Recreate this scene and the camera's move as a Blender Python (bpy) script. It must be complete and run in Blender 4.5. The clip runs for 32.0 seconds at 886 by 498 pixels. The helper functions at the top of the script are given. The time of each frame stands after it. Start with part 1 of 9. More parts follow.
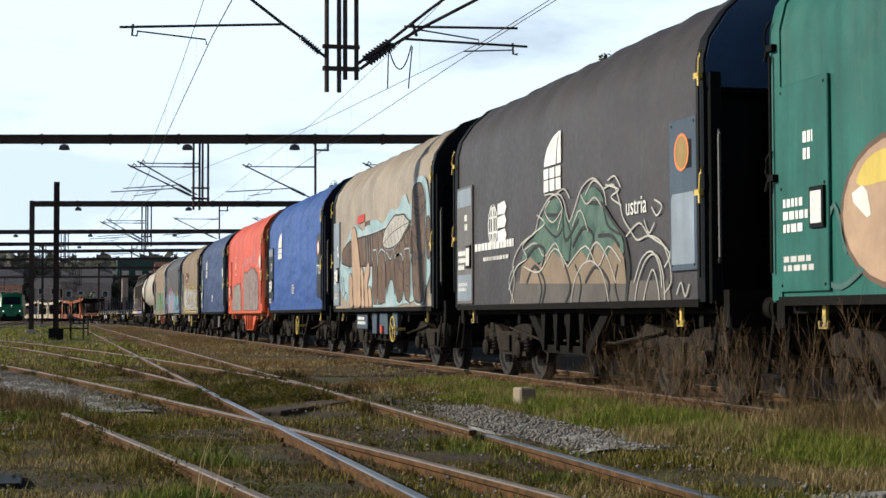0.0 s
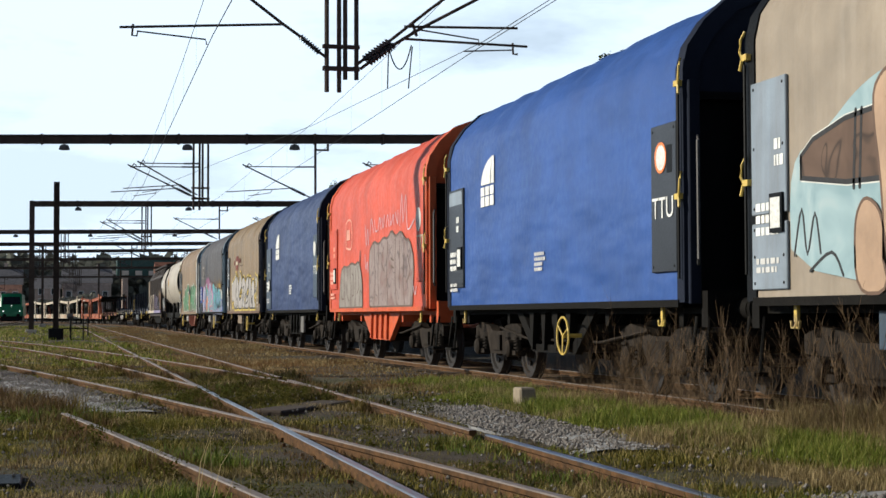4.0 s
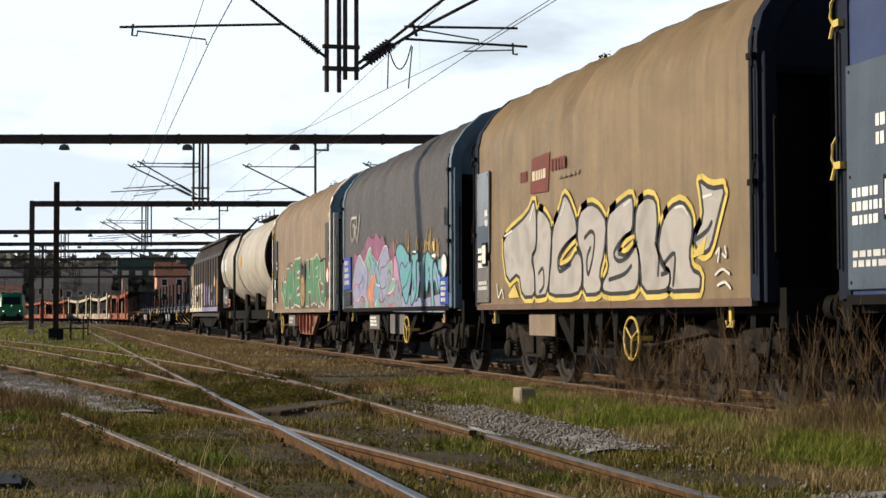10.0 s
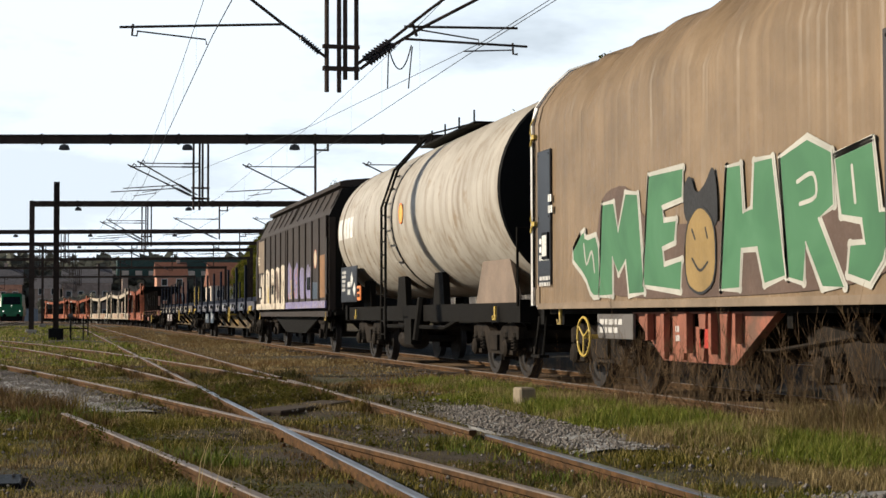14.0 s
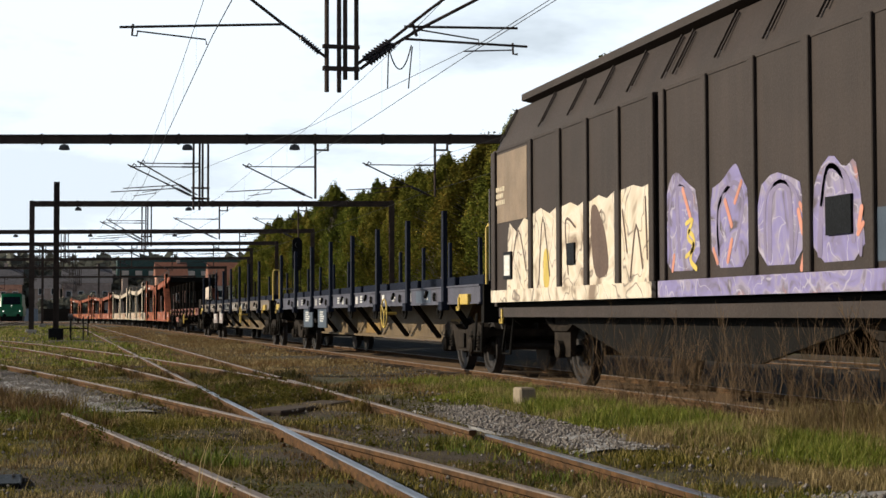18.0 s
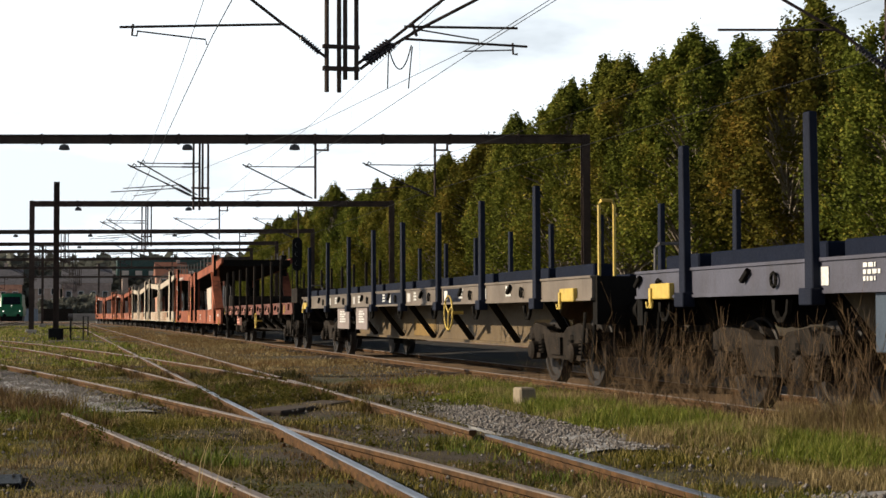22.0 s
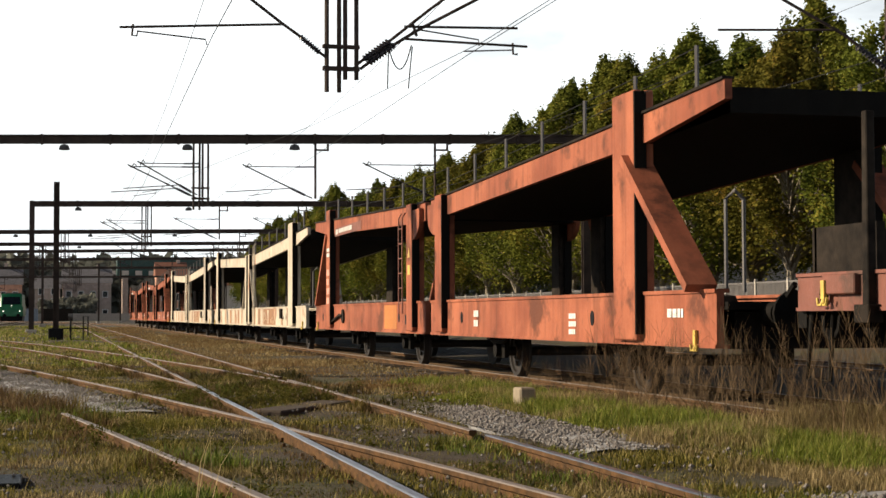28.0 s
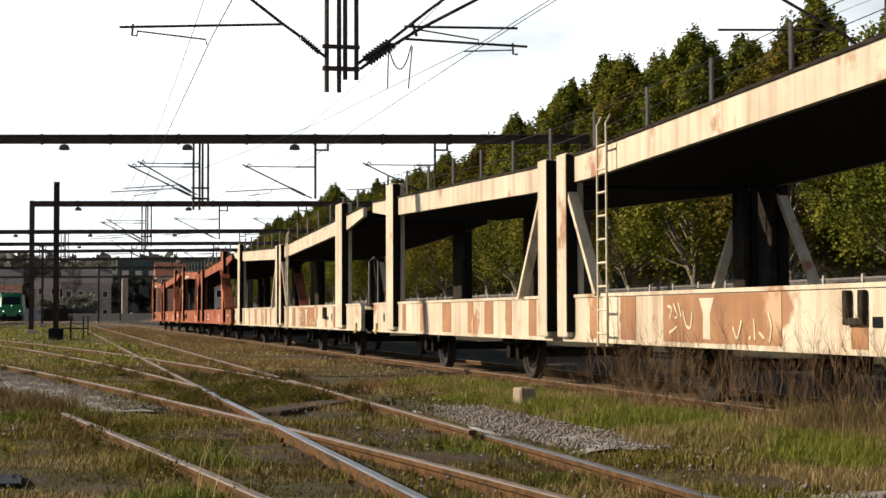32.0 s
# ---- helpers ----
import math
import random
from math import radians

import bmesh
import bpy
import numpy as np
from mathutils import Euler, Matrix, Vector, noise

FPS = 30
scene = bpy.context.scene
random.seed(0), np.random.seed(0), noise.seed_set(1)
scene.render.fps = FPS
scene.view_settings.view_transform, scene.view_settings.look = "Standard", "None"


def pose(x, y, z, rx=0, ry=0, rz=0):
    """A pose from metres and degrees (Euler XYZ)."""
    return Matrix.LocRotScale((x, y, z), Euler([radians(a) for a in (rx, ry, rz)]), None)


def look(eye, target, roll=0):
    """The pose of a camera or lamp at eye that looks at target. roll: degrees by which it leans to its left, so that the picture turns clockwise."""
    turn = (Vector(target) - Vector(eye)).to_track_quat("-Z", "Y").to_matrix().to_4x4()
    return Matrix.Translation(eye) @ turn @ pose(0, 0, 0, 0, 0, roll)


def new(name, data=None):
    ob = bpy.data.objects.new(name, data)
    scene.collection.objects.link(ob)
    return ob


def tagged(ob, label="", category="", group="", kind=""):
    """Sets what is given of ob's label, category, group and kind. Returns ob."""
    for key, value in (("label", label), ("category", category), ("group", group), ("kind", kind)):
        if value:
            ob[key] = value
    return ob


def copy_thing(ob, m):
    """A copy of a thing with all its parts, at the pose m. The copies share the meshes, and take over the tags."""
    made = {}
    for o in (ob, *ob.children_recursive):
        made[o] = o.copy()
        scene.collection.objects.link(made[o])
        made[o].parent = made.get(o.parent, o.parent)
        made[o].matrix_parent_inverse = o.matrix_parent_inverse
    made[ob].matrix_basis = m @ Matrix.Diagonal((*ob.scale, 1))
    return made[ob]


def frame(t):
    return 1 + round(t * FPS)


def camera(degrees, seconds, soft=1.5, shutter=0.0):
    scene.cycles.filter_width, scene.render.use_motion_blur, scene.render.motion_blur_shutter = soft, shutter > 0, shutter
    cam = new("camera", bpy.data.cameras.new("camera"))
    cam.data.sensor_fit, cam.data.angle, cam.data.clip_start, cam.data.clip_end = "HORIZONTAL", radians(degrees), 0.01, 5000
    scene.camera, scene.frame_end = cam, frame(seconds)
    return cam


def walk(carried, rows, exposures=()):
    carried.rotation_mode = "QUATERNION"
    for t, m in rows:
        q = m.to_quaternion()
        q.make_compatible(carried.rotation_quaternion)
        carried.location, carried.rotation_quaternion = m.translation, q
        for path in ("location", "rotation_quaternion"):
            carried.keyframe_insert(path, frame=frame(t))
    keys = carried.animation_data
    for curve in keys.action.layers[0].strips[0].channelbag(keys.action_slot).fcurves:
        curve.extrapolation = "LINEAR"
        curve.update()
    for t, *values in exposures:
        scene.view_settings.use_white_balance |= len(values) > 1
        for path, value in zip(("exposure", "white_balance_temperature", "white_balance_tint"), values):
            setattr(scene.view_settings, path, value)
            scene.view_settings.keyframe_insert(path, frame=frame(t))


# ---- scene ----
# ---- camera: a fixed stand beside the yard throat ----
cam = camera(31.29, 32.0, soft=1.5)
VIEW = pose(0, 0, 0.975, 92.385, 0, -13.676) @ pose(0, 0, 0, 0, 0, -0.164)
walk(cam, [(0, VIEW), (32.0, VIEW)], exposures=[(0, 0.08, 5700, 6), (4.0, 0.08, 5650, 6), (7.0, 0.08, 6120, 9), (18.0, 0.08, 6150, 9), (21.0, 0.18, 6320, 10), (25.0, 0.38, 6600, 10), (28.0, 0.46, 6700, 10), (32.0, 0.40, 6600, 10)])

# ---- light ----
SUN_EL, SUN_AZ = 23.0, 72.0  # degrees; azimuth from +y towards -x
sun_dir = Vector((-math.cos(radians(SUN_EL)) * math.sin(radians(SUN_AZ)), math.cos(radians(SUN_EL)) * math.cos(radians(SUN_AZ)), math.sin(radians(SUN_EL))))
sun = new("sun", bpy.data.lights.new("sun", "SUN"))
sun.data.energy, sun.data.angle, sun.data.color = 6.1, radians(0.6), (1.0, 0.85, 0.64)
sun.matrix_world = look((0, 0, 60), Vector((0, 0, 60)) - sun_dir)

world = bpy.data.worlds.new("sky")
scene.world = world
world.use_nodes = True
wn, wl = world.node_tree.nodes, world.node_tree.links
sky = wn.new("ShaderNodeTexSky")
sky.sky_type, sky.sun_disc = "NISHITA", False
sky.sun_elevation, sky.sun_rotation = radians(SUN_EL), radians(-SUN_AZ)
sky.air_density, sky.dust_density, sky.ozone_density = 1.0, 0.6, 1.5
wc = wn.new("ShaderNodeTexCoord")
wm = wn.new("ShaderNodeMapping")
wm.inputs["Scale"].default_value = (1.0, 1.0, 3.2)
wl.new(wc.outputs["Generated"], wm.inputs["Vector"])
cl = wn.new("ShaderNodeTexNoise")
cl.inputs["Scale"].default_value, cl.inputs["Detail"].default_value, cl.inputs["Roughness"].default_value = 2.6, 7.0, 0.55
wl.new(wm.outputs["Vector"], cl.inputs["Vector"])
cr = wn.new("ShaderNodeMapRange")
cr.inputs["From Min"].default_value, cr.inputs["From Max"].default_value = 0.40, 0.62
wl.new(cl.outputs["Fac"], cr.inputs["Value"])
sep = wn.new("ShaderNodeSeparateXYZ")
wl.new(wc.outputs["Generated"], sep.inputs["Vector"])
low = wn.new("ShaderNodeMapRange")  # a bright cloud bank lies along the horizon
for key, val in (("From Min", 0.14), ("From Max", 0.27), ("To Min", 0.82), ("To Max", 0.0)):
    low.inputs[key].default_value = val
wl.new(sep.outputs["Z"], low.inputs["Value"])
high = wn.new("ShaderNodeMapRange")  # and the clouds thin out overhead
for key, val in (("From Min", 0.1), ("From Max", 0.4), ("To Min", 1.0), ("To Max", 0.03)):
    high.inputs[key].default_value = val
wl.new(sep.outputs["Z"], high.inputs["Value"])
mul = wn.new("ShaderNodeMath")
mul.operation = "MULTIPLY"
wl.new(cr.outputs["Result"], mul.inputs[0])
wl.new(high.outputs["Result"], mul.inputs[1])
addc = wn.new("ShaderNodeMath")
addc.operation, addc.use_clamp = "ADD", True
wl.new(mul.outputs["Value"], addc.inputs[0])
wl.new(low.outputs["Result"], addc.inputs[1])
mixw = wn.new("ShaderNodeMix")
mixw.data_type = "RGBA"
wl.new(addc.outputs["Value"], mixw.inputs["Factor"])
wl.new(sky.outputs["Color"], mixw.inputs["A"])
mixw.inputs["B"].default_value = (26.4, 28.2, 29.4, 1)
wl.new(mixw.outputs["Result"], wn["Background"].inputs["Color"])
wn["Background"].inputs["Strength"].default_value = 0.036

# ---- materials ----


def material(name, base, rough=0.7, metal=0.0, dark=None, light=None, scale=3.0, fine=40.0, bump=0.15, streak=0.0, streak_col=None, spots=0.0, spot_col=None, per_object=0.0, emit=0.0, spot_scale=1.3, spec=0.3):
    """Two scales of tone, vertical streaks and patches over a base colour, with fine relief."""
    m = bpy.data.materials.new(name)
    m.use_nodes = True
    n, l = m.node_tree.nodes, m.node_tree.links
    b = n["Principled BSDF"]
    b.inputs["Roughness"].default_value, b.inputs["Metallic"].default_value = rough, metal
    b.inputs["Specular IOR Level"].default_value = spec
    tc = n.new("ShaderNodeTexCoord")

    def tex(sc, detail, stretch=None):
        t = n.new("ShaderNodeTexNoise")
        t.inputs["Scale"].default_value, t.inputs["Detail"].default_value, t.inputs["Roughness"].default_value = sc, detail, 0.6
        if stretch:
            mp = n.new("ShaderNodeMapping")
            mp.inputs["Scale"].default_value = stretch
            l.new(tc.outputs["Object"], mp.inputs["Vector"])
            l.new(mp.outputs["Vector"], t.inputs["Vector"])
        else:
            l.new(tc.outputs["Object"], t.inputs["Vector"])
        return t.outputs["Fac"]

    def ranged(sock, a, c, lo=0.0, hi=1.0):
        r = n.new("ShaderNodeMapRange")
        for key, val in (("From Min", a), ("From Max", c), ("To Min", lo), ("To Max", hi)):
            r.inputs[key].default_value = val
        l.new(sock, r.inputs["Value"])
        return r.outputs["Result"]

    def mix(fac, a, c):
        x = n.new("ShaderNodeMix")
        x.data_type = "RGBA"
        l.new(fac, x.inputs["Factor"])
        for s, val in (("A", a), ("B", c)):
            if isinstance(val, tuple):
                x.inputs[s].default_value = (*val, 1)
            else:
                l.new(val, x.inputs[s])
        return x.outputs["Result"]

    dark = dark or tuple(c * 0.72 for c in base)
    light = light or tuple(min(1, c * 1.22) for c in base)
    col = mix(ranged(tex(scale, 5), 0.3, 0.7), dark, light)
    f = tex(fine, 4)
    col = mix(ranged(f, 0.25, 0.75, 0, 0.35), col, base)
    if streak > 0:
        st = tex(1.0, 4, (5.0, 5.0, 0.35))
        col = mix(ranged(st, 0.46, 0.72, 0, streak), col, streak_col or tuple(c * 0.4 for c in base))
    if spots > 0:
        sp = tex(spot_scale, 6)
        col = mix(ranged(sp, 0.66 - spots * 0.25, 0.72 - spots * 0.2, 0, 0.9), col, spot_col or tuple(c * 0.5 for c in base))
    if per_object > 0:
        oi = n.new("ShaderNodeObjectInfo")
        hs = n.new("ShaderNodeHueSaturation")
        l.new(col, hs.inputs["Color"])
        l.new(ranged(oi.outputs["Random"], 0, 1, 1 - per_object, 1 + per_object), hs.inputs["Value"])
        col = hs.outputs["Color"]
    l.new(col, b.inputs["Base Color"])
    l.new(ranged(f, 0.2, 0.8, max(0.02, rough - 0.12), min(1, rough + 0.12)), b.inputs["Roughness"])
    if bump > 0:
        bp = n.new("ShaderNodeBump")
        bp.inputs["Strength"].default_value, bp.inputs["Distance"].default_value = bump, 0.02
        l.new(f, bp.inputs["Height"])
        l.new(bp.outputs["Normal"], b.inputs["Normal"])
    if emit > 0:
        b.inputs["Emission Color"].default_value = (*base, 1)
        b.inputs["Emission Strength"].default_value = emit
    return m


def tarp(name, base, dirt=0.35, sag=0.5, fold=(1.0, 1.4, 0.9), **kw):
    """Coated canvas: a material with streaks, plus broad soft folds in its relief."""
    m = material(name, base, rough=0.5, scale=1.1, fine=9.0, bump=0.2, streak=dirt, **kw)
    n, l = m.node_tree.nodes, m.node_tree.links
    b = n["Principled BSDF"]
    tc = next(x for x in n if x.type == "TEX_COORD")
    mp = n.new("ShaderNodeMapping")
    mp.inputs["Scale"].default_value = fold
    l.new(tc.outputs["Object"], mp.inputs["Vector"])
    t = n.new("ShaderNodeTexNoise")
    t.inputs["Scale"].default_value, t.inputs["Detail"].default_value = 1.0, 2.0
    l.new(mp.outputs["Vector"], t.inputs["Vector"])
    bp = n.new("ShaderNodeBump")
    bp.inputs["Strength"].default_value, bp.inputs["Distance"].default_value = sag, 0.12
    l.new(t.outputs["Fac"], bp.inputs["Height"])
    old = next(x for x in n if x.type == "BUMP" and x != bp)
    l.new(old.outputs["Normal"], bp.inputs["Normal"])
    l.new(bp.outputs["Normal"], b.inputs["Normal"])
    return m


M = {}
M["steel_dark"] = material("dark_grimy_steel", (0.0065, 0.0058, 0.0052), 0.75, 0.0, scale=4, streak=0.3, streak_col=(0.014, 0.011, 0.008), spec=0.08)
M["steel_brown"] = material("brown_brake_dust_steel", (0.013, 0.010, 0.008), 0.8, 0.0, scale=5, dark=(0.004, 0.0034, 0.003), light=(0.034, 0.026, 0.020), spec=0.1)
M["wheel"] = material("wheel_steel", (0.013, 0.010, 0.009), 0.65, 0.0, scale=6)
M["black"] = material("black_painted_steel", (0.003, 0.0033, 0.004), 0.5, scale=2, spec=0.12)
M["navy"] = material("navy_painted_steel", (0.010, 0.013, 0.025), 0.65, scale=2, streak=0.3, spec=0.1)
M["yellow"] = material("yellow_paint", (0.50, 0.36, 0.08), 0.5, scale=8, spots=0.2, spot_col=(0.28, 0.2, 0.08))
M["white"] = material("white_lettering_paint", (0.66, 0.66, 0.64), 0.6, scale=6)
M["paper"] = material("white_paper_label", (0.58, 0.58, 0.56), 0.8, scale=20)
M["grey_plate"] = material("weathered_grey_plate", (0.13, 0.12, 0.115), 0.5, scale=2, streak=0.3)
M["rail_side"] = material("rusty_rail", (0.075, 0.042, 0.021), 0.9, scale=7, dark=(0.030, 0.019, 0.011), light=(0.125, 0.066, 0.030), spots=0.3, spot_col=(0.022, 0.017, 0.010), bump=0.5, spec=0.1)
M["rail_top"] = material("polished_rail_head", (0.28, 0.30, 0.34), 0.36, 0.9, scale=3, bump=0.04)
M["rail_dull"] = material("dull_brown_rail_head", (0.21, 0.175, 0.155), 0.5, 0.3, scale=3)
M["sleeper"] = material("grimy_wooden_sleeper", (0.060, 0.044, 0.033), 0.9, scale=5, per_object=0.3)
M["concrete"] = material("weathered_concrete", (0.36, 0.33, 0.29), 0.9, scale=4, per_object=0.12)
M["gantry"] = material("rusted_gantry_steel", (0.050, 0.037, 0.032), 0.75, 0.1, scale=2, light=(0.08, 0.056, 0.045), spec=0.15)
M["wire"] = material("copper_wire", (0.012, 0.012, 0.013), 0.7, 0.0)
M["insulator"] = material("brown_insulator", (0.035, 0.03, 0.035), 0.3)
M["lamp_grey"] = material("grey_cast_metal", (0.09, 0.085, 0.085), 0.5)

# ---- mesh building ----


class Mesh:
    """Collects the faces of one part."""

    def __init__(self):
        self.v, self.f = [], []

    def add(self, verts, faces):
        k = len(self.v)
        self.v += [tuple(p) for p in verts]
        self.f += [tuple(i + k for i in face) for face in faces]
        return self

    def box(self, x0, x1, y0, y1, z0, z1):
        vs = [(x, y, z) for x in (x0, x1) for y in (y0, y1) for z in (z0, z1)]
        return self.add(vs, [(0, 1, 3, 2), (4, 6, 7, 5), (0, 4, 5, 1), (2, 3, 7, 6), (0, 2, 6, 4), (1, 5, 7, 3)])

    def beam(self, p, q, w, d, up=(0, 0, 1)):
        """A square bar from p to q, w across and d along up."""
        p, q = Vector(p), Vector(q)
        a = (q - p).normalized()
        s = a.cross(Vector(up))
        s = s.normalized() if s.length > 1e-4 else Vector((1, 0, 0))
        t = s.cross(a).normalized()
        vs = [e + s * (w / 2 * i) + t * (d / 2 * j) for e in (p, q) for i, j in ((-1, -1), (1, -1), (1, 1), (-1, 1))]
        return self.add(vs, [(3, 2, 1, 0), (4, 5, 6, 7), (0, 1, 5, 4), (1, 2, 6, 5), (2, 3, 7, 6), (3, 0, 4, 7)])

    def tube(self, pts, r, n=8, closed=False, r2=None):
        """A round bar along points; r2 tapers it."""
        pts = [Vector(p) for p in pts]
        rings = []
        for i, p in enumerate(pts):
            a = pts[(i + 1) % len(pts)] if closed or i + 1 < len(pts) else p
            c = pts[i - 1] if closed or i > 0 else p
            d = (a - c).normalized()
            s = d.cross(Vector((0.31, 0.17, 0.93)))
            s = s.normalized() if s.length > 0.05 else d.cross(Vector((1, 0, 0))).normalized()
            t = d.cross(s)
            rr = r if r2 is None else r + (r2 - r) * i / max(1, len(pts) - 1)
            rings.append([p + s * (rr * math.cos(2 * math.pi * k / n)) + t * (rr * math.sin(2 * math.pi * k / n)) for k in range(n)])
        fs = []
        m = len(rings)
        for i in range(m if closed else m - 1):
            for k in range(n):
                fs.append((i * n + k, i * n + (k + 1) % n, ((i + 1) % m) * n + (k + 1) % n, ((i + 1) % m) * n + k))
        if not closed:
            fs += [tuple(reversed(range(n))), tuple((m - 1) * n + k for k in range(n))]
        return self.add([p for ring in rings for p in ring], fs)

    def prism(self, prof, y0, y1, inset=None):
        """A closed (x, z) outline drawn out along y."""
        n = len(prof)
        vs = [(x, y0, z) for x, z in prof] + [(x, y1, z) for x, z in prof]
        fs = [(i, (i + 1) % n, n + (i + 1) % n, n + i) for i in range(n)]
        return self.add(vs, fs + [tuple(reversed(range(n))), tuple(range(n, 2 * n))])

    def plate(self, outline, x0, x1):
        """A closed (y, z) outline with thickness from x0 to x1."""
        n = len(outline)
        vs = [(x0, y, z) for y, z in outline] + [(x1, y, z) for y, z in outline]
        fs = [(i, (i + 1) % n, n + (i + 1) % n, n + i) for i in range(n)]
        return self.add(vs, fs + [tuple(reversed(range(n))), tuple(range(n, 2 * n))])

    def spin(self, prof, centre, axis="x", n=20):
        """A profile of (along, radius) turned round an axis through centre."""
        vs = []
        for a, r in prof:
            for k in range(n):
                c, s = r * math.cos(2 * math.pi * k / n), r * math.sin(2 * math.pi * k / n)
                o = {"x": (a, c, s), "y": (c, a, s), "z": (c, s, a)}[axis]
                vs.append((centre[0] + o[0], centre[1] + o[1], centre[2] + o[2]))
        fs = []
        for i in range(len(prof) - 1):
            for k in range(n):
                fs.append((i * n + k, i * n + (k + 1) % n, (i + 1) * n + (k + 1) % n, (i + 1) * n + k))
        m = len(prof) - 1
        fs += [tuple(reversed(range(n))), tuple(m * n + k for k in range(n))]
        return self.add(vs, fs)

    def data(self, name, mat, bevel=0.0, smooth=35):
        me = bpy.data.meshes.new(name)
        me.from_pydata(self.v, [], self.f)
        bm = bmesh.new()
        bm.from_mesh(me)
        bmesh.ops.recalc_face_normals(bm, faces=bm.faces)
        if bevel > 0:
            sharp = [e for e in bm.edges if len(e.link_faces) == 2 and e.calc_face_angle(0) > 0.6]
            bmesh.ops.bevel(bm, geom=sharp, offset=bevel, segments=1, affect="EDGES", profile=0.5, clamp_overlap=True)
        bm.to_mesh(me)
        bm.free()
        mats = mat if isinstance(mat, (list, tuple)) else [mat]
        for x in mats:
            me.materials.append(x)
        if smooth:
            me.shade_smooth()
            me.set_sharp_from_angle(angle=radians(smooth))
        return me


def raw(name, verts, faces, mats, smooth=False):
    """A mesh straight from lists, for large joined stuff."""
    me = bpy.data.meshes.new(name)
    me.from_pydata(verts, [], faces)
    for x in mats if isinstance(mats, (list, tuple)) else [mats]:
        me.materials.append(x)
    if smooth:
        me.shade_smooth()
    return me


def part(name, mesh, mat, parent, label="", bevel=0.0, smooth=35, at=None):
    ob = new(name, mesh.data(name, mat, bevel, smooth) if isinstance(mesh, Mesh) else mesh)
    ob.parent = parent
    if at is not None:
        ob.matrix_basis = at
    return tagged(ob, label)


def thing(name, label, category, m=None, group="", kind=""):
    ob = new(name)
    ob.empty_display_size = 0.2
    if m is not None:
        ob.matrix_basis = m
    return tagged(ob, label, category, group, kind)


def solid(name, mesh, mat, label, category, group="", kind="", bevel=0.0, smooth=35, m=None):
    ob = new(name, mesh.data(name, mat, bevel, smooth) if isinstance(mesh, Mesh) else mesh)
    if m is not None:
        ob.matrix_basis = m
    return tagged(ob, label, category, group, kind)


# ---- the train's way: straight past the stand, then a long bend to the left ----
TRACK_X, BEND_Y, BEND_R = 7.85, 140.0, 800.0
SPEED = ((0, 5.706), (4, 5.98), (8, 6.393), (12, 6.749), (16, 7.362), (20, 7.67), (24, 8.186), (28, 8.635), (32, 8.651))


def travelled(t):
    """Metres run since the start, from the speeds at the times above."""
    s = 0.0
    for (a, va), (b, vb) in zip(SPEED, SPEED[1:]):
        e = min(max(t, a), b) - a
        s += va * e + (vb - va) * e * e / (2 * (b - a))
    return s


def on_track(u, off=0.0, z=0.0):
    """A point u metres along the line, off metres to its right."""
    if u <= BEND_Y:
        return Vector((TRACK_X + off, u, z)), 0.0
    a = (u - BEND_Y) / BEND_R
    return Vector((TRACK_X - BEND_R + (BEND_R + off) * math.cos(a), BEND_Y + (BEND_R + off) * math.sin(a), z)), a


def vehicle_pose(u, half):
    p, _ = on_track(u - half)
    q, _ = on_track(u + half)
    d = q - p
    return Matrix.Translation((p + q) / 2) @ Matrix.Rotation(-math.atan2(d.x, d.y), 4, "Z")


VEHICLES = []   # (thing, u of its middle, half of its pivots' distance)
WHEELS = []     # (wheelset, its place in its parent, radius)


def motions():
    for ob, u, half in VEHICLES:
        walk(ob, [(t, vehicle_pose(u - travelled(t), half)) for t in range(0, 33)])
    steps = [k / FPS for k in range(0, 361, 3)] + [k / FPS for k in range(362, 961, 2)]
    turns = {}
    for ob, place, r in WHEELS:
        if r not in turns:
            turns[r] = [(t, Matrix.Rotation(travelled(t) / r, 4, "X")) for t in steps]
        walk(ob, [(t, Matrix.Translation(place) @ m) for t, m in turns[r]])


# ---- ground ----


def hum(x, y, s, k=0.0):
    return noise.noise(Vector((x * s, y * s, k)))


def ground_height(x, y):
    z = -0.10 + 0.03 * hum(x, y, 0.9, 3.1) + 0.02 * hum(x, y, 2.7, 7.7)
    if x > 17:
        z += 0.9 * min(1, (x - 17) / 5.5)
    return z


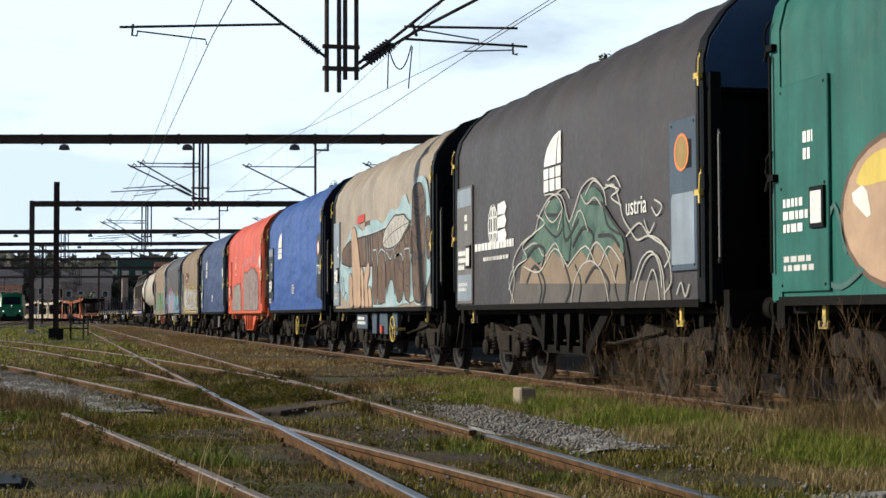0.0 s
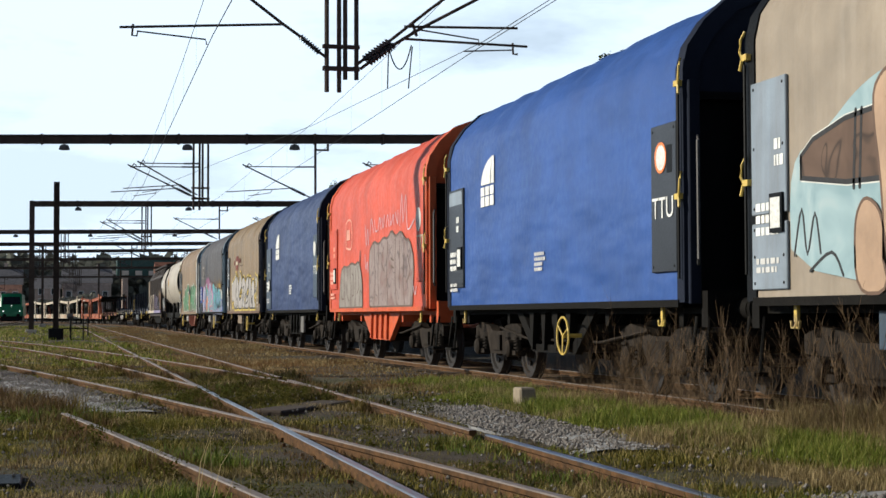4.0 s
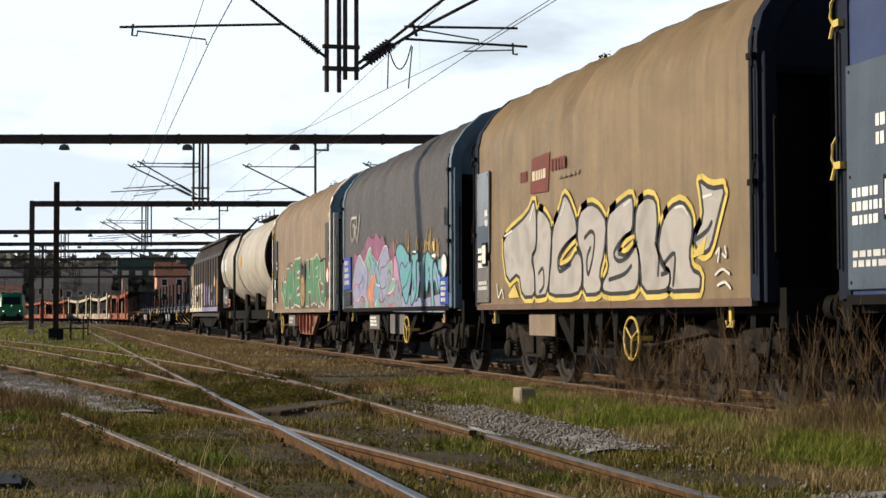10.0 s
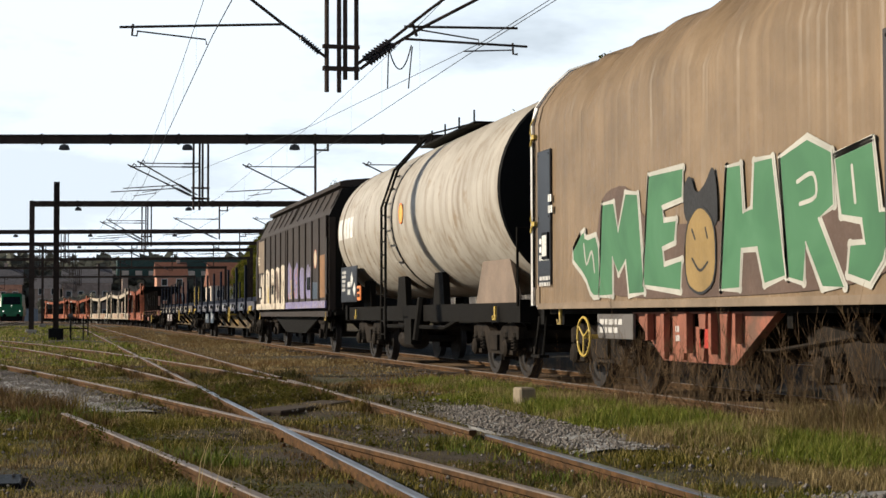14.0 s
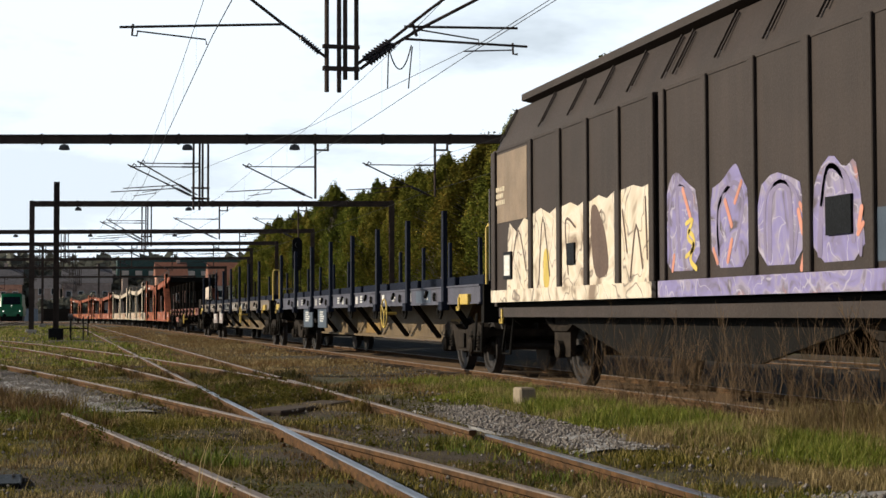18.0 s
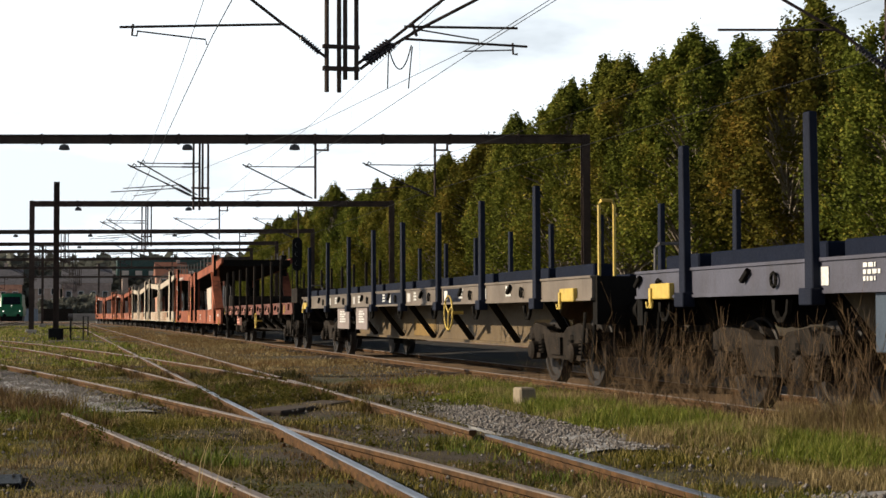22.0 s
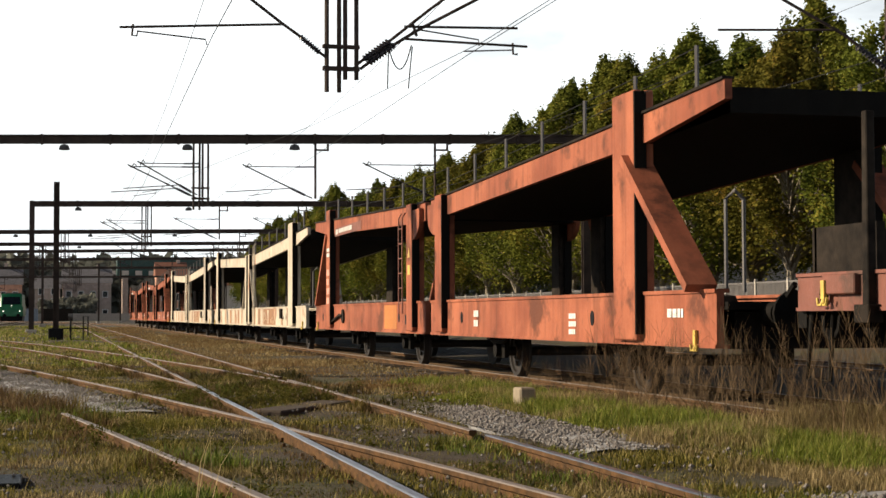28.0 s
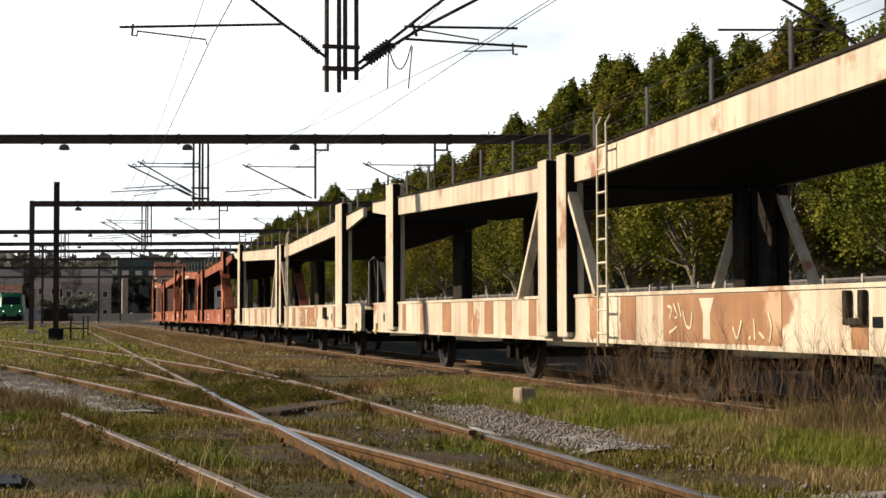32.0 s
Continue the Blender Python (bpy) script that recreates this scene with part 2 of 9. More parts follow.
def ground_material():
    m = bpy.data.materials.new("yard_ground")
    m.use_nodes = True
    n, l = m.node_tree.nodes, m.node_tree.links
    b = n["Principled BSDF"]
    b.inputs["Roughness"].default_value = 0.95
    tc = n.new("ShaderNodeTexCoord")

    def tex(sc, det):
        t = n.new("ShaderNodeTexNoise")
        t.inputs["Scale"].default_value, t.inputs["Detail"].default_value, t.inputs["Roughness"].default_value = sc, det, 0.65
        l.new(tc.outputs["Object"], t.inputs["Vector"])
        return t.outputs["Fac"]

    def mix(fac, a, c, lo, hi):
        r = n.new("ShaderNodeMapRange")
        r.inputs["From Min"].default_value, r.inputs["From Max"].default_value = lo, hi
        l.new(fac, r.inputs["Value"])
        x = n.new("ShaderNodeMix")
        x.data_type = "RGBA"
        l.new(r.outputs["Result"], x.inputs["Factor"])
        for s, val in (("A", a), ("B", c)):
            if isinstance(val, tuple):
                x.inputs[s].default_value = (*val, 1)
            else:
                l.new(val, x.inputs[s])
        return x.outputs["Result"]

    soil = mix(tex(9, 6), (0.016, 0.011, 0.006), (0.062, 0.040, 0.019), 0.3, 0.7)
    moss = mix(tex(5, 5), (0.020, 0.021, 0.005), (0.062, 0.058, 0.012), 0.3, 0.7)
    straw = mix(tex(14, 4), (0.040, 0.029, 0.014), (0.105, 0.076, 0.036), 0.3, 0.7)
    col = mix(tex(0.55, 5), soil, moss, 0.48, 0.62)
    col = mix(tex(0.9, 6), col, straw, 0.58, 0.70)
    l.new(col, b.inputs["Base Color"])
    bp = n.new("ShaderNodeBump")
    bp.inputs["Strength"].default_value, bp.inputs["Distance"].default_value = 0.7, 0.05
    l.new(tex(22, 6), bp.inputs["Height"])
    l.new(bp.outputs["Normal"], b.inputs["Normal"])
    return m


M["ground"] = ground_material()
M["ballast"] = material("rust_brown_ballast", (0.135, 0.080, 0.038), 0.95, scale=1.6, fine=26, bump=1.0, dark=(0.050, 0.032, 0.018), light=(0.20, 0.120, 0.058))
# near-black tone carries the shade behind and beneath the train
M["ballast_shaded"] = material("shade_dark_ballast", (0.022, 0.018, 0.014), 0.9, scale=1.6, fine=26, bump=1.0)
M["gravel"] = material("grey_gravel_bed", (0.29, 0.29, 0.295), 0.95, scale=2.5, fine=30, bump=1.0, dark=(0.17, 0.165, 0.165), light=(0.38, 0.38, 0.385))
M["stone"] = material("grey_crushed_stone", (0.21, 0.19, 0.175), 0.9, scale=14, fine=60, per_object=0.3)
M["asphalt"] = material("worn_asphalt", (0.048, 0.043, 0.040), 0.9, scale=1.6, fine=60, bump=0.5, light=(0.075, 0.068, 0.060))

xs = [-3500, -1200, -500, -220, -120, -70, -40, -28, -20, -14] + [-10 + 0.5 * i for i in range(79)] + [32, 36, 42, 55, 80, 130, 260, 600, 1400, 3500]
ys = [-900, -300, -100, -40, -15, -5] + [0.5 * i for i in range(160)] + [80 + 3 * i for i in range(60)] + [270, 300, 350, 420, 520, 700, 1000, 1600, 2600, 4200]
gv = [(x, y, ground_height(x, y) if abs(y) < 600 and abs(x) < 300 else -0.13 + (0.9 if x > 22 else 0)) for y in ys for x in xs]
w = len(xs)
gf = [(j * w + i, j * w + i + 1, (j + 1) * w + i + 1, (j + 1) * w + i) for j in range(len(ys) - 1) for i in range(w - 1)]
ground = tagged(new("ground", raw("ground", gv, gf, M["ground"], smooth=True)), "rough yard ground of moss, soil and dry grass", "ground", kind="structure")


def strip(name, centre, half, z_mid, z_edge, mat, label, step=0.6, rough=0.03, category="ballast"):
    """A low bank of loose stone along a line of points."""
    vs, fs, k = [], [], 7
    for i, (p, d) in enumerate(centre):
        nrm = Vector((d.y, -d.x, 0)).normalized()
        for j in range(k):
            a = -1 + 2 * j / (k - 1)
            z = z_edge + (z_mid - z_edge) * (1 - abs(a) ** 3) + rough * hum(p.x + a * 3, p.y, 2.1, 1.5 + j)
            q = p + nrm * (a * half * (1 + 0.08 * hum(p.x, p.y, 0.8, j)))
            vs.append((q.x, q.y, z))
    for i in range(len(centre) - 1):
        for j in range(k - 1):
            fs.append((i * k + j, i * k + j + 1, (i + 1) * k + j + 1, (i + 1) * k + j))
    ob = new(name, raw(name, vs, fs, mat, smooth=True))
    return tagged(ob, label, category, kind="structure")


def line_points(f, y0, y1, step):
    out, y = [], y0
    while y <= y1:
        p, q = Vector((f(y), y, 0)), Vector((f(y + 0.05), y + 0.05, 0))
        out.append((p, (q - p).normalized()))
        y += step
    return out


def main_points(u0, u1, step, off=0.0):
    out, u = [], u0
    while u <= u1:
        p, a = on_track(u, off)
        out.append((p, Vector((-math.sin(a), math.cos(a), 0))))
        u += step
    return out


strip("ballast_bed", main_points(-40, 420, 1.5), 1.75, -0.07, -0.17, M["ballast"], "rust-brown stone ballast under the through track")
# wide dark strip where the train's shade falls, painted in its colour
strip("ballast_bed", line_points(lambda y: 13.45, -20, 330, 2.0), 3.9, -0.03, -0.14, M["ballast_shaded"], "ballast under the far track, darkened with the train's painted-in shade")

# ---- tracks ----
RAIL = ((-0.062, -0.150), (0.062, -0.150), (0.062, -0.139), (0.012, -0.122), (0.009, -0.052), (0.034, -0.038), (0.035, -0.008), (0.027, 0.0), (-0.027, 0.0), (-0.035, -0.008), (-0.034, -0.038), (-0.009, -0.052), (-0.012, -0.122), (-0.062, -0.139))


def rail_mesh(name, pts, top, z=0.0):
    n, vs, fs, mi = len(RAIL), [], [], []
    for p, d in pts:
        nr = Vector((d.y, -d.x, 0)).normalized()
        for a, b in RAIL:
            q = p + nr * a
            vs.append((q.x, q.y, b + z + 0.004 * hum(q.x, q.y, 0.35)))
    for i in range(len(pts) - 1):
        for k in range(n):
            fs.append((i * n + k, i * n + (k + 1) % n, (i + 1) * n + (k + 1) % n, (i + 1) * n + k))
            mi.append(1 if k in (6, 7, 8) else 0)
    fs += [tuple(range(n)), tuple((len(pts) - 1) * n + k for k in reversed(range(n)))]
    me = raw(name, vs, fs, [M["rail_side"], top])
    me.polygons.foreach_set("material_index", mi + [0, 0])
    return me


def track(label, rails, group="yard tracks"):
    t = thing("railway_track", label, "track", kind="structure")
    for pts, top in rails:
        ob = new("rail", rail_mesh("rail", pts, M[top]))
        ob.parent = t
    return t


def shift(pts, off):
    return [(p + Vector((d.y, -d.x, 0)).normalized() * off, d) for p, d in pts]


def bolts(t, pts, side, y_max, every=0.62):
    """Clips and screws beside a rail, at every sleeper."""
    m = Mesh()
    for s in (-1, 1):
        m.box(s * 0.055, s * 0.115, -0.04, 0.04, -0.145, -0.10)
        m.box(s * 0.075, s * 0.10, -0.015, 0.015, -0.10, -0.075)
    me = m.data("rail_clip", M["rail_side"], smooth=0)
    acc = 0.0
    for (p, d), (q, _) in zip(pts, pts[1:]):
        acc += (q - p).length
        if acc >= every:
            acc = 0.0
            if p.y < y_max:
                ob = new("rail_clip", me)
                ob.parent = t
                ob.matrix_basis = Matrix.Translation(p) @ Matrix.Rotation(-math.atan2(d.x, d.y), 4, "Z")


main = track("single through track with brown worn rails", [(main_points(-40, 420, 2.0, -0.752), "rail_dull"), (main_points(-40, 420, 2.0, 0.752), "rail_dull")])
track("parallel track behind the passing train", [(line_points(lambda y, o=o: 14.7 + o, -20, 330, 4.0), "rail_dull") for o in (-0.752, 0.752)])


def branch_x(y):
    """Left-hand rail pair leaving the siding: middle line of the diverging track."""
    return 1.88 - 0.118 * (y - 8.2) - 0.0013 * (y - 8.2) ** 2


def cross_x(y):
    """The second diverging track, farther out."""
    e = y - 22.0
    return 2.66 - 0.075 * e - 0.0012 * e * e


siding_l = line_points(lambda y: 1.90, -30, 200, 0.5)
siding_r = line_points(lambda y: 3.42, -30, 200, 0.5)
side_track = track("straight siding with shiny worn rails in weeds", [([s for s in siding_l if s[0].y <= 22], "rail_top"), ([s for s in siding_l if s[0].y >= 22], "rail_dull"), ([s for s in siding_r if s[0].y < 12.6], "rail_top"), ([s for s in siding_r if 12.62 < s[0].y < 24.2], "rail_dull"), ([s for s in siding_r if s[0].y >= 25.0], "rail_dull")])
bx = line_points(branch_x, -4.5, 70, 0.5)
branch = track("overgrown turnout track leaving the siding", [([s for s in shift(bx, -0.752) if s[0].y < 16.6], "rail_dull"), ([s for s in shift(bx, -0.752) if s[0].y > 24], "rail_dull"), ([s for s in shift(bx, 0.752) if not 13.0 < s[0].y < 14.1], "rail_dull")])
cx = line_points(cross_x, 22, 95, 0.5)
cross = track("second turnout track among dry weeds", [(shift(cx, -0.752), "rail_dull"), (shift(cx, 0.752), "rail_dull")])
for o in (-5.9, -10.9, -15.9):
    track("yard track on the far side", [(line_points(lambda y, o=o, e=e: o + e + (90 - y) * 0.055 * (y < 90), 40, 330, 4.0), "rail_dull") for e in (-0.752, 0.752)])
bolts(side_track, [s for s in siding_l if s[0].y > 7], 1, 34)
bolts(side_track, [s for s in siding_r if s[0].y > 7], 1, 34)
bolts(branch, [s for s in shift(bx, -0.752) if s[0].y > 7], 1, 30)
bolts(branch, [s for s in shift(bx, 0.752) if s[0].y > 7], 1, 30)
bolts(main, [s for s in main_points(10, 48, 0.31, -0.752)], 1, 48)


def sleepers(t, pts, mat, every, name="sleeper", half=1.25, z=-0.155, lo=0, hi=99):
    m = Mesh().box(-half, half, -0.12, 0.12, -0.16, 0.0)
    me = m.data(name, mat, bevel=0.02)
    acc = 0.0
    for (p, d), (q, _) in zip(pts, pts[1:]):
        acc += (q - p).length
        if acc >= every and lo < p.y < hi:
            acc = 0.0
            ob = new(name, me)
            ob.parent = t
            ob.matrix_basis = Matrix.Translation((p.x, p.y, z + random.uniform(-0.012, 0.012))) @ Matrix.Rotation(-math.atan2(d.x, d.y) + random.uniform(-0.02, 0.02), 4, "Z")


sleepers(branch, line_points(branch_x, 15, 45, 0.2), M["concrete"], 0.6, lo=18.5, hi=34, z=-0.10)
sleepers(cross, line_points(cross_x, 22, 60, 0.2), M["sleeper"], 0.62, lo=22, hi=46, z=-0.105)
sleepers(side_track, line_points(lambda y: 2.66, 4, 60, 0.2), M["sleeper"], 0.62, lo=5, hi=45, z=-0.125)
sleepers(main, main_points(8, 75, 0.2), M["sleeper"], 0.62, lo=8, hi=75, z=-0.075)

# gravel beds beside the rails
strip("gravel_bed", line_points(lambda y: branch_x(y) - 0.05, 17.5, 46, 0.6), 0.68, -0.060, -0.13, M["gravel"], "pale grey gravel between the rails", category="gravel")
strip("gravel_bed", line_points(lambda y: 4.55 - 0.02 * y, 11.6, 17.6, 0.3), 0.48, -0.065, -0.13, M["gravel"], "patch of pale crushed stone beside the rail", category="gravel")
strip("gravel_bed", line_points(lambda y: 4.6, 6.0, 8.4, 0.3), 0.5, -0.065, -0.13, M["gravel"], "patch of pale crushed stone in the grass", category="gravel")
strip("cinder_path", line_points(lambda y: -0.75 - 0.03 * y, -20, 17.5, 0.5), 0.72, -0.06, -0.13, M["asphalt"], "worn dark cinder path beside the track", rough=0.015, category="path")

# loose stones on the beds
sv, sf = [], []
rs = random.Random(5)
for x0, x1, y0, y1, cnt in ((3.8, 4.75, 11.6, 17.6, 2200), (4.1, 5.1, 6.2, 8.4, 900), (-2.4, 1.3, 18, 34, 5200), (-1.9, -0.2, 8, 17, 250), (2.1, 6.2, 7.5, 22, 500)):
    for _ in range(cnt):
        x, y, r = rs.uniform(x0, x1), rs.uniform(y0, y1), rs.uniform(0.010, 0.026)
        if y > 17.9 and x1 == 1.3:
            x = branch_x(y) + rs.uniform(-0.66, 0.6)
        z = -0.068 + r * 0.3
        k = len(sv)
        a = rs.uniform(0, 6.28)
        for dx, dy, dz in ((1, 0, 0), (0, 1, 0), (-1, 0, 0), (0, -1, 0), (0, 0, 0.8), (0, 0, -0.8)):
            rr = r * rs.uniform(0.7, 1.2)
            sv.append((x + rr * (dx * math.cos(a) - dy * math.sin(a)), y + rr * (dx * math.sin(a) + dy * math.cos(a)), z + rr * dz))
        sf += [(k, k + 1, k + 4), (k + 1, k + 2, k + 4), (k + 2, k + 3, k + 4), (k + 3, k, k + 4), (k + 1, k, k + 5), (k + 2, k + 1, k + 5), (k + 3, k + 2, k + 5), (k, k + 3, k + 5)]
tagged(new("loose_stones", raw("loose_stones", sv, sf, M["stone"])), "scattered grey crushed stones between the rails", "stones", kind="stuff")


# ---- overhead line gantries ----
BEAM_Z = 8.2


def gantry(xl, yl, xr, yr, post_l, post_r, droppers, lamps=(), near=False, label="brown steel gantry over the tracks"):
    g = thing("catenary_gantry", label, "gantry", group="gantries over the yard")
    a, b = Vector((xl, yl, BEAM_Z)), Vector((xr, yr, BEAM_Z))

    def at(x):
        return a + (b - a) * ((x - xl) / (xr - xl))

    m = Mesh().beam(a, b, 0.30, 0.05).beam(a + Vector((0, 0, -0.30)), b + Vector((0, 0, -0.30)), 0.30, 0.05).beam(a + Vector((0, 0, -0.15)), b + Vector((0, 0, -0.15)), 0.08, 0.28)
    n = int((b - a).length / 2.6)
    for i in range(n + 1):
        p = a + (b - a) * (i / n)
        m.box(p.x - 0.04, p.x + 0.04, p.y - 0.16, p.y + 0.16, BEAM_Z - 0.36, BEAM_Z + 0.06)
    part("beam", m, M["gantry"], g)
    for p, on in ((a, post_l), (b, post_r)):
        if on:
            q = Vector((p.x, p.y, -0.2))
            part("post", Mesh().box(p.x - 0.16, p.x + 0.16, p.y - 0.14, p.y - 0.11, -0.2, BEAM_Z + 0.03).box(p.x - 0.16, p.x + 0.16, p.y + 0.11, p.y + 0.14, -0.2, BEAM_Z + 0.03).box(p.x - 0.02, p.x + 0.02, p.y - 0.11, p.y + 0.11, -0.2, BEAM_Z), M["gantry"], g)
            part("footing", Mesh().box(p.x - 0.35, p.x + 0.35, p.y - 0.35, p.y + 0.35, -0.3, 0.12), M["concrete"], g, bevel=0.03)
    for x, multi, low in droppers:
        p = at(x)
        offs = (-0.28, -0.04, 0.08, 0.30) if multi else (0.0,)
        for o in offs:
            lz = low + (0.0 if o < 0.05 else 0.25)
            part("dropper_tube", Mesh().tube([(p.x + o, p.y, lz), (p.x + o, p.y, BEAM_Z - 0.3)], 0.045 if multi else 0.05, 8), M["gantry"], g)
        part("bracket", Mesh().box(p.x - 0.36, p.x + 0.36, p.y - 0.05, p.y + 0.05, low + 0.42, low + 0.50).box(p.x - 0.36, p.x + 0.36, p.y - 0.05, p.y + 0.05, low + 0.85, low + 0.92) if multi else Mesh().box(p.x - 0.05, p.x + 0.55, p.y - 0.04, p.y + 0.04, BEAM_Z - 0.62, BEAM_Z - 0.55).box(p.x + 0.47, p.x + 0.55, p.y - 0.04, p.y + 0.04, BEAM_Z - 0.62, BEAM_Z - 0.33), M["gantry"], g)
        if near and x < 10:
            near_arms(g, p.x, p.y)
        elif near:
            part("cantilever_arm", Mesh().tube([at(x - 0.25) + Vector((0, 0, 5.75 - BEAM_Z)), at(x - 1.05) + Vector((0, 0, 6.42 - BEAM_Z)), at(x - 2.9) + Vector((0, 0, 7.5 - BEAM_Z))], 0.032, 8), M["gantry"], g)
            part("insulator", Mesh().spin_along(at(x - 0.30) + Vector((0, 0, 5.80 - BEAM_Z)), at(x - 0.85) + Vector((0, 0, 6.22 - BEAM_Z)), 0.085, 9), M["insulator"], g)
            part("top_tube", Mesh().tube([at(x - 1.2) + Vector((0, 0, 6.54 - BEAM_Z)), at(x - 3.55) + Vector((0, 0, 6.53 - BEAM_Z))], 0.024, 6), M["gantry"], g)
        else:
            cantilever(g, p, low + (0.45 if multi else 0.0), -1, 0.0)
            if multi:
                cantilever(g, p, low + 0.62, -0.86, 0.35)
    for x in lamps:
        p = at(x)
        part("floodlight", Mesh().spin([(-0.16, 0.20), (-0.14, 0.22), (0.02, 0.17), (0.07, 0.05)], (p.x, p.y, BEAM_Z - 0.42), "z", 12), M["lamp_grey"], g)
    return g


def cantilever(g, p, low, s, dy):
    """A hinged arm with insulator, top tube and registration arm, reaching out to one side."""
    def at(o, z):
        return Vector((p.x + s * o, p.y + dy + s * o * -0.217, low + z))

    def tube(name, pts, r, mat="gantry"):
        part(name, Mesh().tube([at(*q) for q in pts], r, 6), M[mat], g)

    tube("cantilever_arm", [(0.12, 0.02), (0.40, 0.14)], 0.03)
    part("insulator", Mesh().spin_along(at(0.40, 0.14), at(0.95, 0.42), 0.075, 8), M["insulator"], g)
    tube("cantilever_arm", [(0.95, 0.42), (2.85, 1.38)], 0.03)
    tube("top_tube", [(0.75, 1.28), (2.75, 1.30)], 0.022)
    part("insulator", Mesh().spin_along(at(0.05, 1.28), at(0.75, 1.28), 0.05, 8), M["insulator"], g)
    tube("clamp", [(2.72, 1.24), (2.60, 1.42), (2.50, 1.34)], 0.025)
    tube("registration_tube", [(3.50, 0.28), (0.95, 0.42)], 0.02)
    tube("steady_arm", [(2.62, 0.12), (1.75, 0.24), (1.70, 0.36)], 0.014)


def near_arms(g, x, y):
    """The arms of the nearest gantry, which reach up past the beam."""
    def arm(pts, r, name="cantilever_arm", mat="gantry"):
        part(name, Mesh().tube([(x + a, y, z) for a, z in pts], r, 8), M[mat], g)

    def sheds(a0, z0, a1, z1, r):
        part("insulator", Mesh().spin_along((x + a0, y, z0), (x + a1, y, z1), r, 9), M["insulator"], g)

    arm([(-0.25, 5.92), (-0.42, 6.03)], 0.03)
    sheds(-0.42, 6.03, -0.80, 6.33, 0.075)
    arm([(-0.80, 6.33), (-1.15, 6.57), (-2.75, 7.75)], 0.032)
    arm([(-1.12, 6.55), (-4.2, 6.37)], 0.026)
    arm([(-3.95, 6.44), (-3.97, 6.22), (-3.88, 6.22), (-3.86, 6.32)], 0.022, "clamp")
    arm([(-3.88, 6.31), (-2.6, 6.2), (-2.58, 6.10)], 0.016)
    for dz, da in ((0.0, 0.0), (-0.06, 0.10)):
        arm([(0.28 + da, 5.80 + dz), (0.45 + da, 5.93 + dz)], 0.032)
        sheds(0.45 + da, 5.93 + dz, 0.95 + da, 6.30 + dz, 0.085)
    arm([(0.95, 6.30), (1.75, 6.95), (2.6, 7.6)], 0.032)
    arm([(1.05, 6.24), (1.55, 6.56), (2.9, 7.3)], 0.034)
    arm([(1.25, 6.60), (3.55, 6.66)], 0.026)
    arm([(1.20, 6.36), (3.75, 6.30)], 0.026)
    arm([(1.55, 6.55), (2.75, 6.40), (2.76, 6.28)], 0.016)
    arm([(2.45, 6.16), (3.45, 6.22)], 0.015)
    arm([(3.45, 6.36), (3.46, 6.14), (3.55, 6.14)], 0.022, "clamp")
    arm([(1.42, 6.66), (1.50, 6.42)], 0.03, "clamp")


def spin_along(self, p, q, r, n):
    """A row of insulator sheds from p to q."""
    p, q = Vector(p), Vector(q)
    self.tube([p, q], r * 0.55, 8)
    for i in range(n):
        c = p + (q - p) * ((i + 0.5) / n)
        d = (q - p).normalized() * ((q - p).length / n * 0.22)
        self.tube([c - d, c + d], r, 10, r2=r * 0.7)
    return self


Mesh.spin_along = spin_along

gantry(-16, 34.1, 20.7, 27.0, True, True, [(5.28, True, 5.27), (16.05, True, 5.5)], near=True)
gantry(-14.0, 68.0, 20.65, 60.5, True, True, [(5.52, True, 5.2), (10.01, False, 5.65), (14.71, False, 5.72)], lamps=(0.2, 5.0, 9.2))
gantry(-1.63, 102.9, 20.6, 98.5, True, True, [(5.4, True, 5.1), (9.9, False, 5.8), (14.8, False, 5.8)], lamps=(1.2, 8.0))
gantry(-18, 141.5, 20.74, 131.6, True, True, [(-6.5, False, 5.8), (0.5, True, 5.1), (7.0, False, 5.8), (14.8, False, 5.8)], lamps=(-3.5, 2.6, 9.5))
gantry(-20, 165.5, 20.8, 154.5, True, True, [(-7.5, False, 5.8), (-1.5, True, 5.1), (7.0, False, 5.8), (14.8, False, 5.8)], lamps=(2.0,))
gantry(-22, 186, 20.24, 170.6, True, True, [(-8.5, False, 5.8), (1.5, True, 5.1), (12.0, False, 5.8)])
gantry(-24, 212, 22.8, 195.4, True, True, [(-9.5, False, 5.8), (-3.0, True, 5.1), (7.5, False, 5.8)])
gantry(-26, 246, 24.0, 234.3, True, True, [(-9.5, False, 5.8), (3.0, True, 5.1)])
gantry(-28, 305, 24.0, 288.6, True, True, [(-9.5, False, 5.8), (3.0, True, 5.1)])

# lone mast with a concrete foot, and a ground signal beside it
mast = thing("lattice_mast", "dark steel mast on a concrete foot", "mast")
part("post", Mesh().box(-0.22, -0.16, 72.9, 73.15, 0, 7.0).box(-0.02, 0.04, 72.9, 73.15, 0, 7.0).box(-0.16, -0.02, 73.0, 73.04, 0, 7.0), M["gantry"], mast)
part("footing", Mesh().box(-0.42, 0.24, 72.7, 73.4, -0.2, 0.42), M["black"], mast, bevel=0.03)
sig = thing("point_lever", "dark hand lever frame beside the mast", "lever")
part("stand", Mesh().tube([(0.55, 72.2, -0.1), (0.55, 72.2, 1.05)], 0.045, 8).tube([(0.2, 72.2, 0.42), (1.3, 72.2, 0.42)], 0.03, 6).tube([(1.1, 72.2, -0.1), (1.1, 72.2, 0.95), (1.3, 72.2, 0.95), (1.3, 72.2, 0.1)], 0.03, 6), M["black"], sig)
